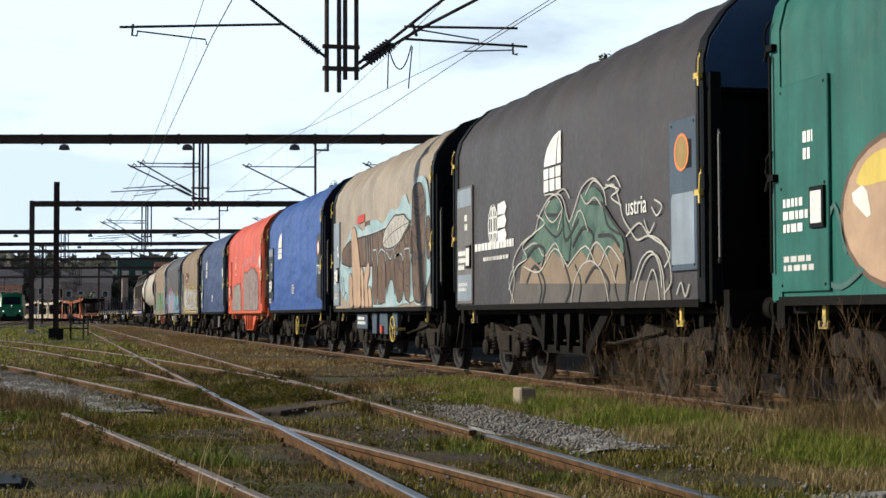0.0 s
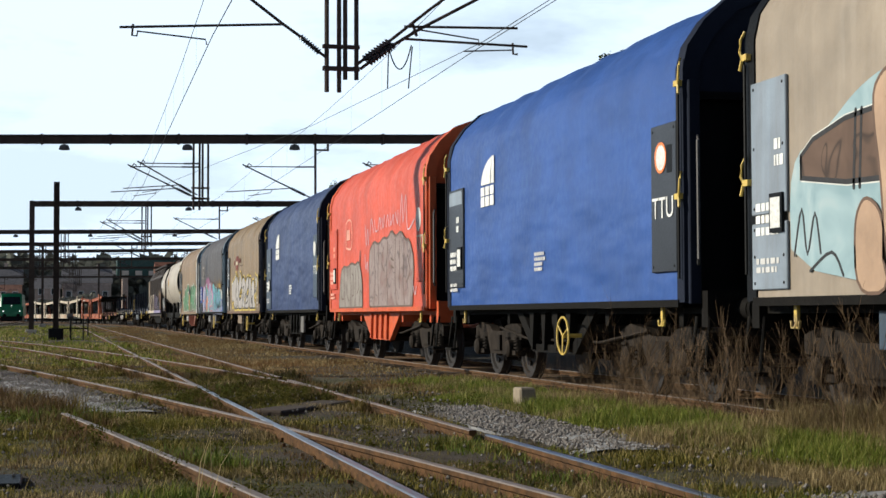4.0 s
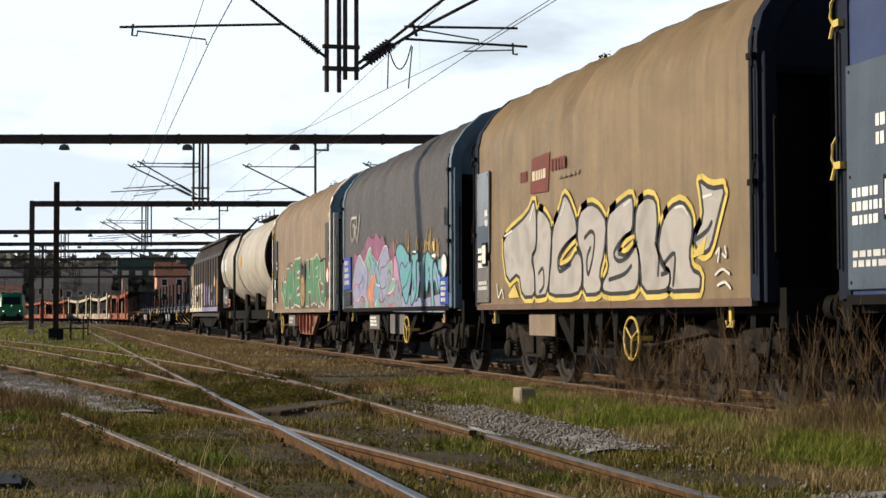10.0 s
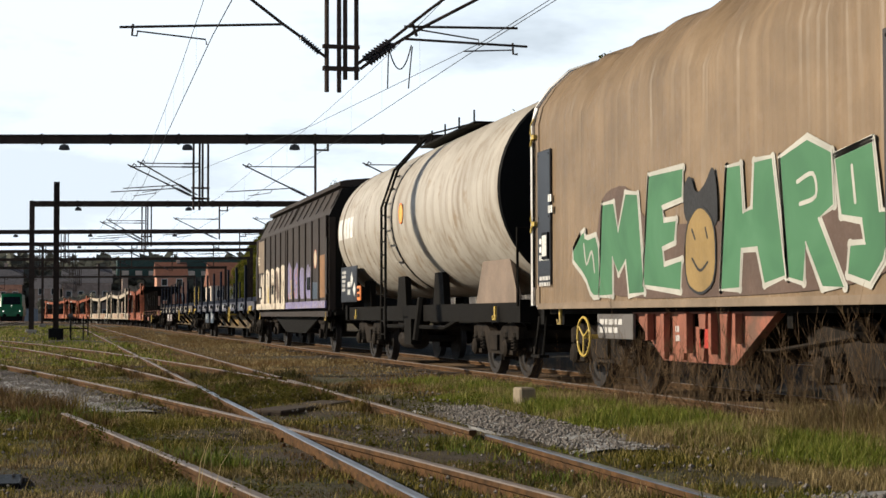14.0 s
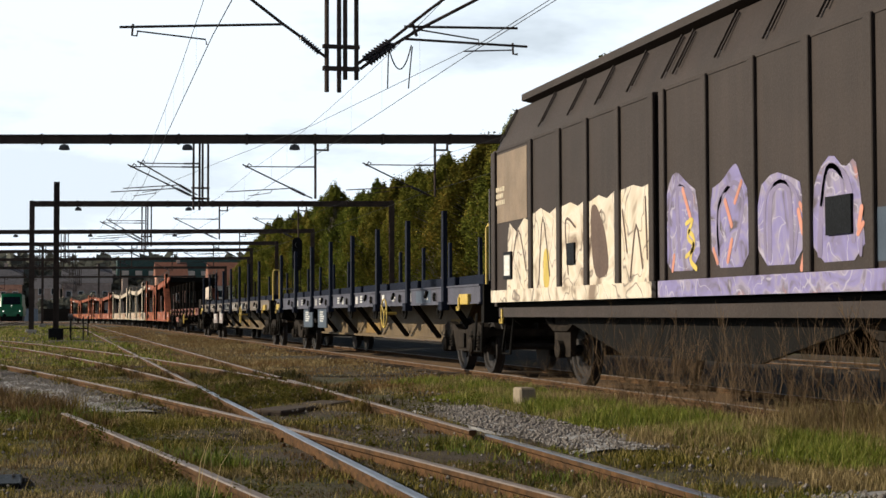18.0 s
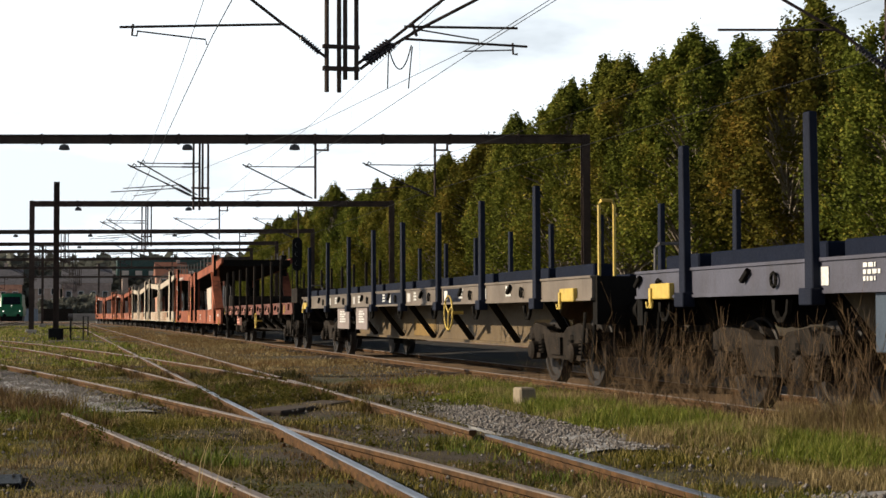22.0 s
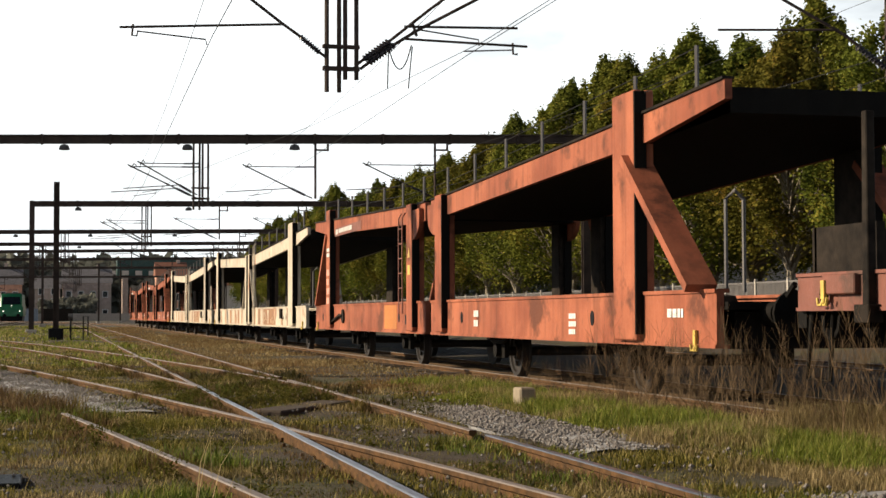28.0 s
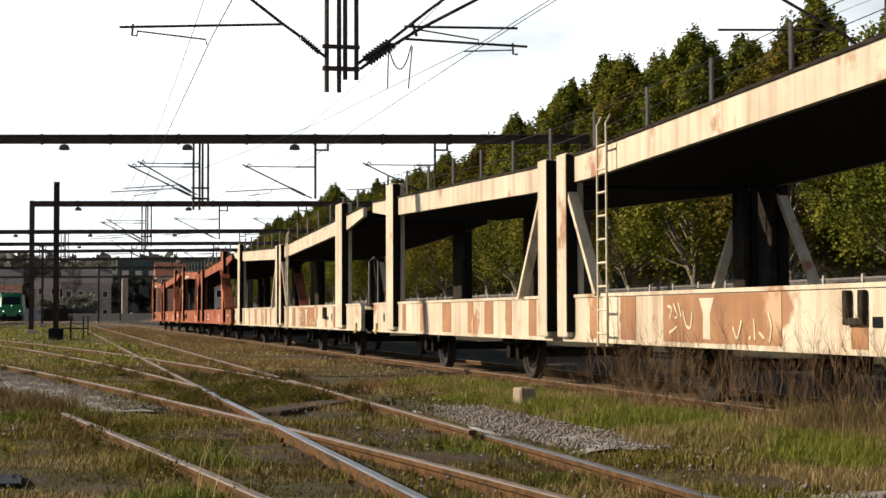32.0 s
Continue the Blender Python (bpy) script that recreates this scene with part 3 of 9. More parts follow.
part("weight", Mesh().tube([(0.45, 72.2, 0.95), (0.65, 72.2, 0.95)], 0.13, 10), M["lamp_grey"], sig)

# contact and carrier wires
def wires(gates, label):
    """A contact wire and its carrier through gates of (y, x, contact height, carrier height)."""
    t = thing("overhead_wire", label, "wire", group="contact wires")
    for (y0, x0, a0, b0), (y1, x1, a1, b1) in zip(gates, gates[1:]):
        car, con = [], []
        for k in range(9):
            a = k / 8
            x, y = x0 + (x1 - x0) * a, y0 + (y1 - y0) * a
            con.append((x, y, a0 + (a1 - a0) * a))
            car.append((x, y, b0 + (b1 - b0) * a - 0.22 * 4 * a * (1 - a)))
        part("carrier_wire", Mesh().tube(car, 0.007, 4), M["wire"], t)
        part("contact_wire", Mesh().tube([con[0], con[-1]], 0.009, 4), M["wire"], t)
        hang = Mesh()
        for k in range(1, 8):
            hang.tube([car[k], con[k]], 0.002, 3)
        part("hanger", hang, M["wire"], t)


wires([(-20, 2.7, 6.2, 7.4), (29.7, 2.78, 6.22, 7.4), (64.4, 3.3, 6.25, 7.25), (101.5, 3.0, 6.0, 7.2), (137, 2.4, 5.9, 7.2), (160, 2.0, 5.9, 7.2), (203, 1.0, 5.9, 7.2), (296, -2.0, 5.9, 7.2)], "thin contact wire over the siding")
wires([(-20, 7.9, 5.98, 7.5), (29.3, 7.64, 5.98, 7.5), (63.4, 7.78, 5.9, 7.0), (100.6, 7.7, 5.9, 7.2), (136, 7.8, 5.9, 7.2), (160, 7.5, 5.9, 7.2), (203, 5.4, 5.9, 7.2), (296, -4.0, 5.9, 7.2)], "thin contact wire over the through track")
wires([(-20, 15.9, 5.95, 7.2), (27.9, 15.5, 5.95, 7.15), (61.8, 14.5, 5.95, 7.3), (99, 15.0, 5.9, 7.2), (133, 14.6, 5.9, 7.2), (178, 15.0, 5.9, 7.2), (296, 14.8, 5.9, 7.2)], "thin contact wire over the parallel track")
wires([(40, -6.4, 5.9, 7.2), (67, -6.6, 5.9, 7.2), (100, -6.4, 5.9, 7.2), (136, -6.6, 5.9, 7.2), (203, -6.4, 5.9, 7.2), (296, -6.5, 5.9, 7.2)], "thin contact wire over the yard tracks")
xover = thing("crossover_wire", "thin contact wire slanting between two tracks", "wire")
part("contact_wire", Mesh().tube([(8.2, -20, 6.2), (7.92, 29.2, 6.23), (6.9, 43.5, 6.28), (5.5, 54.0, 6.28), (4.3, 63.9, 6.3), (2.9, 101, 6.1)], 0.009, 4), M["wire"], xover)
feeder = thing("feeder_cable", "slack feeder loops under the near arm", "cable")
for (x0, z0, x1, z1, sag) in ((6.28, 6.15, 6.72, 6.28, 0.42), (6.26, 6.1, 6.24, 5.4, -0.03), (6.74, 6.25, 6.66, 5.42, -0.03)):
    pts = [(x0 + (x1 - x0) * k / 10, 30.2, z0 + (z1 - z0) * k / 10 - sag * 4 * (k / 10) * (1 - k / 10)) for k in range(11)]
    part("loop", Mesh().tube(pts, 0.014, 5), M["wire"], feeder)

# ---- trees behind the tracks ----


def leaf_material(name, dark, light, extra):
    """Leaves that vary a little one by one and more from bough to bough; some light passes through."""
    m = bpy.data.materials.new(name)
    m.use_nodes = True
    n, l = m.node_tree.nodes, m.node_tree.links
    b = n["Principled BSDF"]
    b.inputs["Roughness"].default_value, b.inputs["Specular IOR Level"].default_value = 0.85, 0.08
    g = n.new("ShaderNodeNewGeometry")
    tc = n.new("ShaderNodeTexCoord")
    t = n.new("ShaderNodeTexNoise")
    t.inputs["Scale"].default_value, t.inputs["Detail"].default_value = 0.55, 4.0
    l.new(tc.outputs["Object"], t.inputs["Vector"])
    add = n.new("ShaderNodeMath")
    add.operation, add.inputs[1].default_value = "MULTIPLY_ADD", 0.35
    l.new(g.outputs["Random Per Island"], add.inputs[0])
    r0 = n.new("ShaderNodeMapRange")
    for key, val in (("From Min", 0.32), ("From Max", 0.68), ("To Min", 0.0), ("To Max", 0.65)):
        r0.inputs[key].default_value = val
    l.new(t.outputs["Fac"], r0.inputs["Value"])
    l.new(r0.outputs["Result"], add.inputs[2])
    cr = n.new("ShaderNodeValToRGB")
    cr.color_ramp.elements[0].color, cr.color_ramp.elements[1].color = (*dark, 1), (*extra, 1)
    e = cr.color_ramp.elements.new(0.6)
    e.color = (*light, 1)
    l.new(add.outputs["Value"], cr.inputs["Fac"])
    oi = n.new("ShaderNodeObjectInfo")
    hs = n.new("ShaderNodeHueSaturation")
    r = n.new("ShaderNodeMapRange")
    r.inputs["To Min"].default_value, r.inputs["To Max"].default_value = 0.482, 0.508
    l.new(oi.outputs["Random"], r.inputs["Value"])
    l.new(r.outputs["Result"], hs.inputs["Hue"])
    l.new(cr.outputs["Color"], hs.inputs["Color"])
    l.new(hs.outputs["Color"], b.inputs["Base Color"])
    tr = n.new("ShaderNodeBsdfTranslucent")
    l.new(hs.outputs["Color"], tr.inputs["Color"])
    mx = n.new("ShaderNodeMixShader")
    mx.inputs["Fac"].default_value = 0.3
    l.new(b.outputs["BSDF"], mx.inputs[1])
    l.new(tr.outputs["BSDF"], mx.inputs[2])
    l.new(mx.outputs["Shader"], n["Material Output"].inputs["Surface"])
    return m


M["leaf_green"] = leaf_material("green_leaves", (0.018, 0.025, 0.005), (0.125, 0.142, 0.020), (0.31, 0.25, 0.045))
M["leaf_gold"] = leaf_material("yellowing_leaves", (0.034, 0.038, 0.006), (0.115, 0.110, 0.016), (0.22, 0.155, 0.026))
# greyed and lightened, so the haze of distance sits in the leaf colour
M["leaf_far"] = leaf_material("far_hazed_leaves", (0.085, 0.090, 0.080), (0.13, 0.135, 0.115), (0.17, 0.16, 0.13))
M["bark"] = material("pale_grey_bark", (0.20, 0.17, 0.13), 0.9, scale=4, bump=0.6)


def tree_parts(height, width, seed, leaves=30000, low=2.7):
    """A forked trunk with rising limbs, and a pointed crown of upright leafy plumes."""
    rr = random.Random(seed)
    tr = Mesh()
    top = Vector((rr.uniform(-0.3, 0.3), rr.uniform(-0.3, 0.3), height * 0.86))
    tr.tube([Vector((0, 0, -0.3)), Vector((0.05, 0.02, low * 0.8)), top * 0.55, top], 0.20, 8, r2=0.03)
    for k in range(7):
        a = k * 0.9 + rr.uniform(-0.2, 0.2)
        o = Vector((math.cos(a), math.sin(a), 0))
        tr.tube([Vector((0, 0, low * rr.uniform(0.55, 0.75))), o * 0.55 + Vector((0, 0, low + 0.2)), o * width * 0.24 + Vector((0, 0, low + 2.6))], 0.10, 6, r2=0.03)
    plumes = []
    n = 150
    for i in range(n):
        e = (i + 0.5) / n
        h = low + 0.5 + (height - low - 1.3) * e
        rad = width / 2 * ((1.0 - e ** 2.3) ** 0.9 * min(1, 0.62 + e * 2.2) + 0.05) * rr.uniform(0.5, 1.15)
        a = i * 2.4 + rr.uniform(-0.5, 0.5)
        c = Vector((rad * 0.82 * math.cos(a), rad * 0.82 * math.sin(a), h))
        plumes.append((c, rr.uniform(0.42, 0.78) * (1.15 - 0.6 * e), rr.uniform(1.3, 2.2)))
        tr.tube([Vector((0, 0, max(low * 0.8, h - 2.4))), c * 0.5 + Vector((0, 0, h * 0.5 - 0.6)), c], 0.05, 4, r2=0.012)
    lv, lf = [], []
    for _ in range(leaves):
        c, s, tall = plumes[rr.randrange(len(plumes))]
        d = Vector((rr.gauss(0, 1), rr.gauss(0, 1), rr.gauss(0, 1))).normalized()
        g = abs(rr.gauss(0.75, 0.30))
        taper = 1.0 - 0.45 * max(0.0, d.z)
        p = c + Vector((d.x * s * g * taper, d.y * s * g * taper, d.z * s * g * tall))
        nrm = (d + Vector((rr.gauss(0, 0.5), rr.gauss(0, 0.5), rr.gauss(0, 0.5)))).normalized()
        u = nrm.cross(Vector((0.2, 0.3, 1))).normalized()
        v = nrm.cross(u)
        q = rr.uniform(0.055, 0.12)
        k = len(lv)
        lv += [p - u * q, p - v * (q * 0.6) + nrm * 0.03, p + u * q * 0.9, p + v * (q * 0.75) + nrm * 0.02]
        lf.append((k, k + 1, k + 2, k + 3))
    return tr.data("trunk", M["bark"]), ([tuple(p) for p in lv], lf)


def tree(height, width, seed, leaf, label, m, group="row of street trees", leaves=30000):
    trunk, (lv, lf) = tree_parts(height, width, seed, leaves)
    t = thing("tree", label, "tree", m, group)
    new("trunk", trunk).parent = t
    new("crown", raw("crown", lv, lf, M[leaf])).parent = t
    return t


rt = random.Random(11)
kinds = [tree(13.4, 8.6, 21, "leaf_green", "tall pointed green street tree", pose(28.0, 67.0, 0.8), leaves=42000),
         tree(13.7, 8.2, 22, "leaf_green", "tall pointed green street tree", pose(28.2, 76.0, 0.7), leaves=42000),
         tree(13.5, 8.8, 23, "leaf_green", "tall pointed green street tree", pose(27.9, 85.0, 0.8), leaves=42000),
         tree(11.6, 8.4, 24, "leaf_gold", "street tree turning yellow", pose(28.0, 57.3, 0.8), leaves=42000)]


def plant(k, x, y, s, z=0.8):
    c = copy_thing(kinds[k], pose(x, y, z, 0, 0, rt.uniform(0, 360)))
    c.scale = (s * rt.uniform(0.94, 1.06), s * rt.uniform(0.94, 1.06), s * (1.10 if 0.30 < x / y < 0.40 else 1.0))


# front row along the street, then a second row behind it
for k, y, s in ((0, 30.5, 0.86), (1, 39.5, 0.86), (2, 48.8, 0.84), (1, 94.5, 0.94), (3, 104, 1.10), (2, 113, 0.92), (0, 122, 0.90), (3, 131, 1.04), (1, 140, 0.92), (2, 150, 0.92), (0, 162, 1.05), (1, 172, 0.98), (3, 182, 1.1), (2, 192, 0.98), (0, 203, 0.98), (1, 214, 0.94), (2, 226, 0.86), (0, 240, 0.8)):
    plant(k, 28 + rt.uniform(-0.4, 0.4), y, s)
for i in range(31):
    plant((0, 2, 1)[i % 3], 32.4 + rt.uniform(-0.5, 0.5), 44 + 6.4 * i + rt.uniform(-0.8, 0.8), rt.uniform(1.0, 1.09) * (0.72 if i < 3 else 0.96 if i > 10 else 1))
for i in range(14):
    plant(i % 3, 37 + rt.uniform(-1, 1), 70 + 11.5 * i + rt.uniform(-2, 2), rt.uniform(0.92, 1.0))

# street wall between the yard and the trees
fence = thing("yard_fence", "grey railing fence with pale posts", "fence")
pal = Mesh()
for k in range(22):
    pal.box(-0.012, 0.012, 0.10 + 0.105 * k, 0.155 + 0.105 * k, 0.08, 1.20)
pal.box(-0.02, 0.02, 0.05, 2.45, 1.16, 1.22).box(-0.02, 0.02, 0.05, 2.45, 0.14, 0.20)
pm = pal.data("fence_panel", M["grey_plate"], smooth=0)
qm = Mesh().box(-0.05, 0.05, -0.05, 0.05, -0.2, 1.32).data("fence_post", M["concrete"], bevel=0.012)
for i in range(60):
    for nm, me in (("fence_panel", pm), ("fence_post", qm)):
        ob = new(nm, me)
        ob.parent = fence
        ob.matrix_basis = pose(23.4, 33 + 2.5 * i, 0.86)
# colour light signal between the two tracks
sg = thing("colour_light_signal", "dark colour light signal on a steel post", "signal", pose(11.3, 76.5, 0))
part("post", Mesh().tube([(0, 0, -0.2), (0, 0, 3.2)], 0.07, 10), M["black"], sg)
part("backboard", Mesh().plate([(0.25 * math.cos(a * math.pi / 8), 3.95 + (0.57 if math.sin(a * math.pi / 8) > 0 else -0.57) + 0.25 * math.sin(a * math.pi / 8)) for a in range(16)], -0.03, 0.03), M["black"], sg, at=Matrix.Rotation(radians(90), 4, "Z"))
for k in range(3):
    part("lamp_hood", Mesh().spin([(-0.34, 0.13), (-0.05, 0.12), (0.0, 0.12)], (0, 0, 3.5 + 0.45 * k), "y", 12), M["black"], sg)
part("ladder", Mesh().tube([(-0.2, 0.2, -0.1), (-0.2, 0.2, 3.2)], 0.02, 5).tube([(0.2, 0.2, -0.1), (0.2, 0.2, 3.2)], 0.02, 5), M["black"], sg)
# ---- rolling stock ----
M["tarp_black"] = tarp("charcoal_tarpaulin", (0.043, 0.038, 0.040), 0.15)
M["tarp_tan"] = tarp("tan_tarpaulin", (0.265, 0.22, 0.17), 0.2, sag=0.7, fold=(1.0, 2.4, 0.35))
M["tarp_blue"] = tarp("bright_blue_tarpaulin", (0.024, 0.066, 0.24), 0.1, sag=0.8, fold=(1.0, 0.5, 1.6))
M["tarp_red"] = tarp("red_tarpaulin", (0.48, 0.066, 0.028), 0.35, streak_col=(0.30, 0.055, 0.03))
M["tarp_navy"] = tarp("slate_blue_tarpaulin", (0.020, 0.036, 0.105), 0.08, sag=0.8, fold=(1.0, 0.5, 1.6))
M["tarp_ochre"] = tarp("dirty_ochre_tarpaulin", (0.178, 0.124, 0.066), 0.45, sag=0.6, fold=(1.0, 2.2, 0.35))
M["tarp_grey"] = tarp("dirty_grey_tarpaulin", (0.052, 0.044, 0.041), 0.06)
M["tarp_brown"] = tarp("brown_tarpaulin", (0.195, 0.135, 0.080), 0.3, sag=1.0, fold=(1.0, 3.0, 0.3))
M["tarp_green"] = tarp("green_tarpaulin", (0.018, 0.105, 0.085), 0.5)
M["orange"] = material("faded_orange_red_steel", (0.275, 0.077, 0.040), 0.7, scale=0.8, dark=(0.165, 0.046, 0.027), light=(0.38, 0.130, 0.070), streak=0.6, streak_col=(0.085, 0.030, 0.018), spots=0.45, spot_col=(0.10, 0.036, 0.022), spec=0.15)
M["cream"] = material("stained_cream_steel", (0.46, 0.41, 0.33), 0.65, scale=0.9, streak=0.6, streak_col=(0.24, 0.12, 0.06), spots=0.30, spot_col=(0.24, 0.105, 0.05))
M["red_frame"] = material("red_painted_frame", (0.47, 0.080, 0.020), 0.55, scale=2, streak=0.3, streak_col=(0.2, 0.08, 0.05))
M["tank"] = material("dirty_cream_tank", (0.42, 0.39, 0.34), 0.5, scale=0.7, dark=(0.30, 0.27, 0.23), light=(0.48, 0.45, 0.40), streak=0.85, streak_col=(0.21, 0.165, 0.12), spots=0.3, spot_col=(0.26, 0.20, 0.14))
M["brown_wagon"] = material("brown_painted_van_steel", (0.028, 0.020, 0.017), 0.66, scale=1.2, streak=0.25, streak_col=(0.06, 0.042, 0.034))
M["flat_grey"] = material("blue_grey_sill_paint", (0.070, 0.071, 0.098), 0.55, scale=2, streak=0.4, streak_col=(0.035, 0.028, 0.025))

HOOD = ((-1.44, 1.10), (-1.44, 3.56), (-1.38, 3.80), (-1.19, 4.08), (-0.90, 4.345), (-0.50, 4.49), (0.50, 4.49), (0.90, 4.345), (1.19, 4.08), (1.38, 3.80), (1.44, 3.56), (1.44, 1.10))


def wheelset(parent, y, r=0.46, z=None):
    m = Mesh().tube([(-1.02, 0, 0), (1.02, 0, 0)], 0.075, 10)
    for s in (-1, 1):
        m.spin([(s * 0.68, r + 0.03), (s * 0.705, r + 0.025), (s * 0.715, r), (s * 0.815, r - 0.01), (s * 0.815, r * 0.82), (s * 0.78, r * 0.78), (s * 0.765, r * 0.36), (s * 0.83, r * 0.30), (s * 0.83, 0.10)], (0, 0, 0), "x", 24)
        m.spin([(s * 0.675, r * 0.8), (s * 0.69, r * 0.8)], (0, 0, 0), "x", 16)
        for k in range(3):
            a = k * 2.094
            m.box(s * 0.76, s * 0.80, r * 0.5 * math.cos(a) - 0.03, r * 0.5 * math.cos(a) + 0.03, r * 0.5 * math.sin(a) - 0.03, r * 0.5 * math.sin(a) + 0.03)
    key = "wheel%.3f" % r
    if key not in M:
        M[key] = m.data("wheelset", M["wheel"])
    ob = new("wheelset", M[key])
    ob.parent = parent
    place = Vector((0, y, r if z is None else z))
    ob.matrix_basis = Matrix.Translation(place)
    WHEELS.append((ob, place, r))
    return ob


def bogie(parent, y, mat="steel_brown", base=1.8, r=0.46):
    """A two-axle bogie with pressed side frames, axle boxes and coil springs."""
    h = base / 2
    m = Mesh()
    for s in (-1, 1):
        x0, x1 = s * 0.93, s * 1.06
        out = [(-h - 0.42, 0.60), (-h - 0.42, 0.78), (-h - 0.1, 0.86), (-0.45, 0.80), (-0.30, 0.72), (0.30, 0.72), (0.45, 0.80), (h + 0.1, 0.86), (h + 0.42, 0.78), (h + 0.42, 0.60), (h - 0.32, 0.58), (0.42, 0.36), (-0.42, 0.36), (-h + 0.32, 0.58)]
        m.plate(out, min(x0, x1), max(x0, x1))
        m.plate([(-0.25, 0.42), (0.25, 0.42), (0.25, 0.66), (-0.25, 0.66)], min(s * 1.05, s * 1.10), max(s * 1.05, s * 1.10))
        for e in (-1, 1):
            yy = e * h
            m.spin([(s * 0.95, 0.13), (s * 1.16, 0.13), (s * 1.19, 0.09)], (0, yy, r), "x", 12)
            m.box(min(s * 0.95, s * 1.12), max(s * 0.95, s * 1.12), yy - 0.30, yy + 0.30, r - 0.10, r - 0.03)
            for o in (-0.23, 0.23):
                for k in range(4):
                    m.spin([(-0.012, 0.085), (0.012, 0.085)], (s * 1.04, yy + o, r + 0.01 + k * 0.05), "z", 8)
                m.tube([(s * 1.04, yy + o, r - 0.04), (s * 1.04, yy + o, r + 0.24)], 0.05, 6)
            m.box(min(s * 0.62, s * 0.82), max(s * 0.62, s * 0.82), yy - e * 0.56 - 0.04, yy - e * 0.56 + 0.04, 0.25, 0.62)
    m.box(-1.0, 1.0, -0.22, 0.22, 0.50, 0.72).box(-0.95, 0.95, -h - 0.42, -h - 0.32, 0.62, 0.74).box(-0.95, 0.95, h + 0.32, h + 0.42, 0.62, 0.74)
    m.spin([(0.70, 0.30), (0.90, 0.30)], (0, 0, 0), "z", 14)
    key = "bogie" + mat + str(base)
    if key not in M:
        M[key] = m.data("bogie", M[mat])
    ob = new("bogie", M[key])
    ob.parent = parent
    ob.matrix_basis = Matrix.Translation((0, y, 0))
    wheelset(ob, -h, r)
    wheelset(ob, h, r)
    return ob


def buffers(parent, end, mat="steel_dark", z=1.03):
    """Two buffers and a draw hook at each end of a vehicle, end metres from its middle."""
    for e in (-1, 1):
        for s in (-1, 1):
            m = Mesh().spin([(0, 0.12), (e * 0.30, 0.12), (e * 0.30, 0.085), (e * 0.56, 0.085), (e * 0.57, 0.23), (e * 0.61, 0.23), (e * 0.625, 0.12)], (s * 0.87, e * (end - 0.62), z), "y", 16)
            part("buffer", m, M[mat], parent)
        part("coupling", Mesh().tube([(0, e * (end - 0.7), z - 0.02), (0, e * (end - 0.35), z - 0.05), (0.02, e * (end - 0.05), z - 0.28), (0, e * (end + 0.02), z - 0.1)], 0.04, 6), M["steel_dark"], parent)


def hook(parent, y, x=-1.36, z=1.0, mat="yellow"):
    """A small rope hook hanging below the sill."""
    m = Mesh().box(x - 0.02, x + 0.01, y - 0.03, y + 0.03, z - 0.10, z + 0.06)
    m.tube([(x, y, z - 0.08), (x - 0.02, y - 0.02, z - 0.15), (x - 0.02, y - 0.07, z - 0.15), (x - 0.02, y - 0.09, z - 0.09)], 0.014, 6)
    m.tube([(x, y, z - 0.08), (x - 0.02, y + 0.02, z - 0.15), (x - 0.02, y + 0.07, z - 0.15), (x - 0.02, y + 0.09, z - 0.09)], 0.014, 6)
    return part("rope_hook", m, M[mat], parent, "yellow rope hook" if mat == "yellow" else "")


def handwheel(parent, y, z, r=0.30, x=-1.50, mat="yellow"):
    m = Mesh().tube([(x, y + r * math.cos(a * math.pi / 12), z + r * math.sin(a * math.pi / 12)) for a in range(24)], 0.016, 6, closed=True)
    for k in range(3):
        a = 0.6 + k * 2.094
        m.tube([(x, y, z), (x, y + r * math.cos(a), z + r * math.sin(a))], 0.012, 5)
    m.tube([(x, y, z), (x + 0.25, y, z)], 0.03, 6)
    return part("handwheel", m, M[mat], parent, "yellow brake handwheel" if mat == "yellow" else "")


M["flat_tan"] = material("dusty_tan_sill_paint", (0.145, 0.120, 0.098), 0.6, scale=2, streak=0.4, streak_col=(0.08, 0.06, 0.045))
M["brick_red"] = material("rusty_brick_red_steel", (0.17, 0.062, 0.045), 0.65, scale=1.2, streak=0.5, streak_col=(0.06, 0.03, 0.02), spots=0.3, spot_col=(0.07, 0.035, 0.025))
M["faded_red"] = material("faded_red_truss_paint", (0.26, 0.095, 0.062), 0.7, scale=2, streak=0.5, streak_col=(0.10, 0.055, 0.04), spots=0.3, spot_col=(0.12, 0.07, 0.05))
M["plate_dust"] = material("dusty_pink_grey_plate", (0.24, 0.20, 0.19), 0.6, scale=2, streak=0.3)
M["plate_dark"] = material("dark_information_plate", (0.018, 0.019, 0.023), 0.35, scale=2)
M["plate_pale"] = material("pale_blue_grey_plate", (0.21, 0.25, 0.30), 0.4, scale=1.5, streak=0.4, streak_col=(0.12, 0.10, 0.085))
M["plate_slate"] = material("slate_blue_plate", (0.055, 0.075, 0.105), 0.45, scale=1.5, streak=0.3)
M["plate_glossy"] = material("glossy_grey_plate", (0.15, 0.16, 0.18), 0.2, scale=1.5, streak=0.3)
M["sign_red"] = material("red_sign_paint", (0.42, 0.04, 0.025), 0.5, scale=4)
# bright blue base holds the sky's reflection on the shaded gable
M["gable_blue"] = material("sky_tinted_gable_paint", (0.17, 0.27, 0.36), 0.35, scale=2, streak=0.3, streak_col=(0.09, 0.10, 0.11))
M["gable_navy"] = material("navy_gable_paint", (0.040, 0.070, 0.15), 0.4, scale=2)
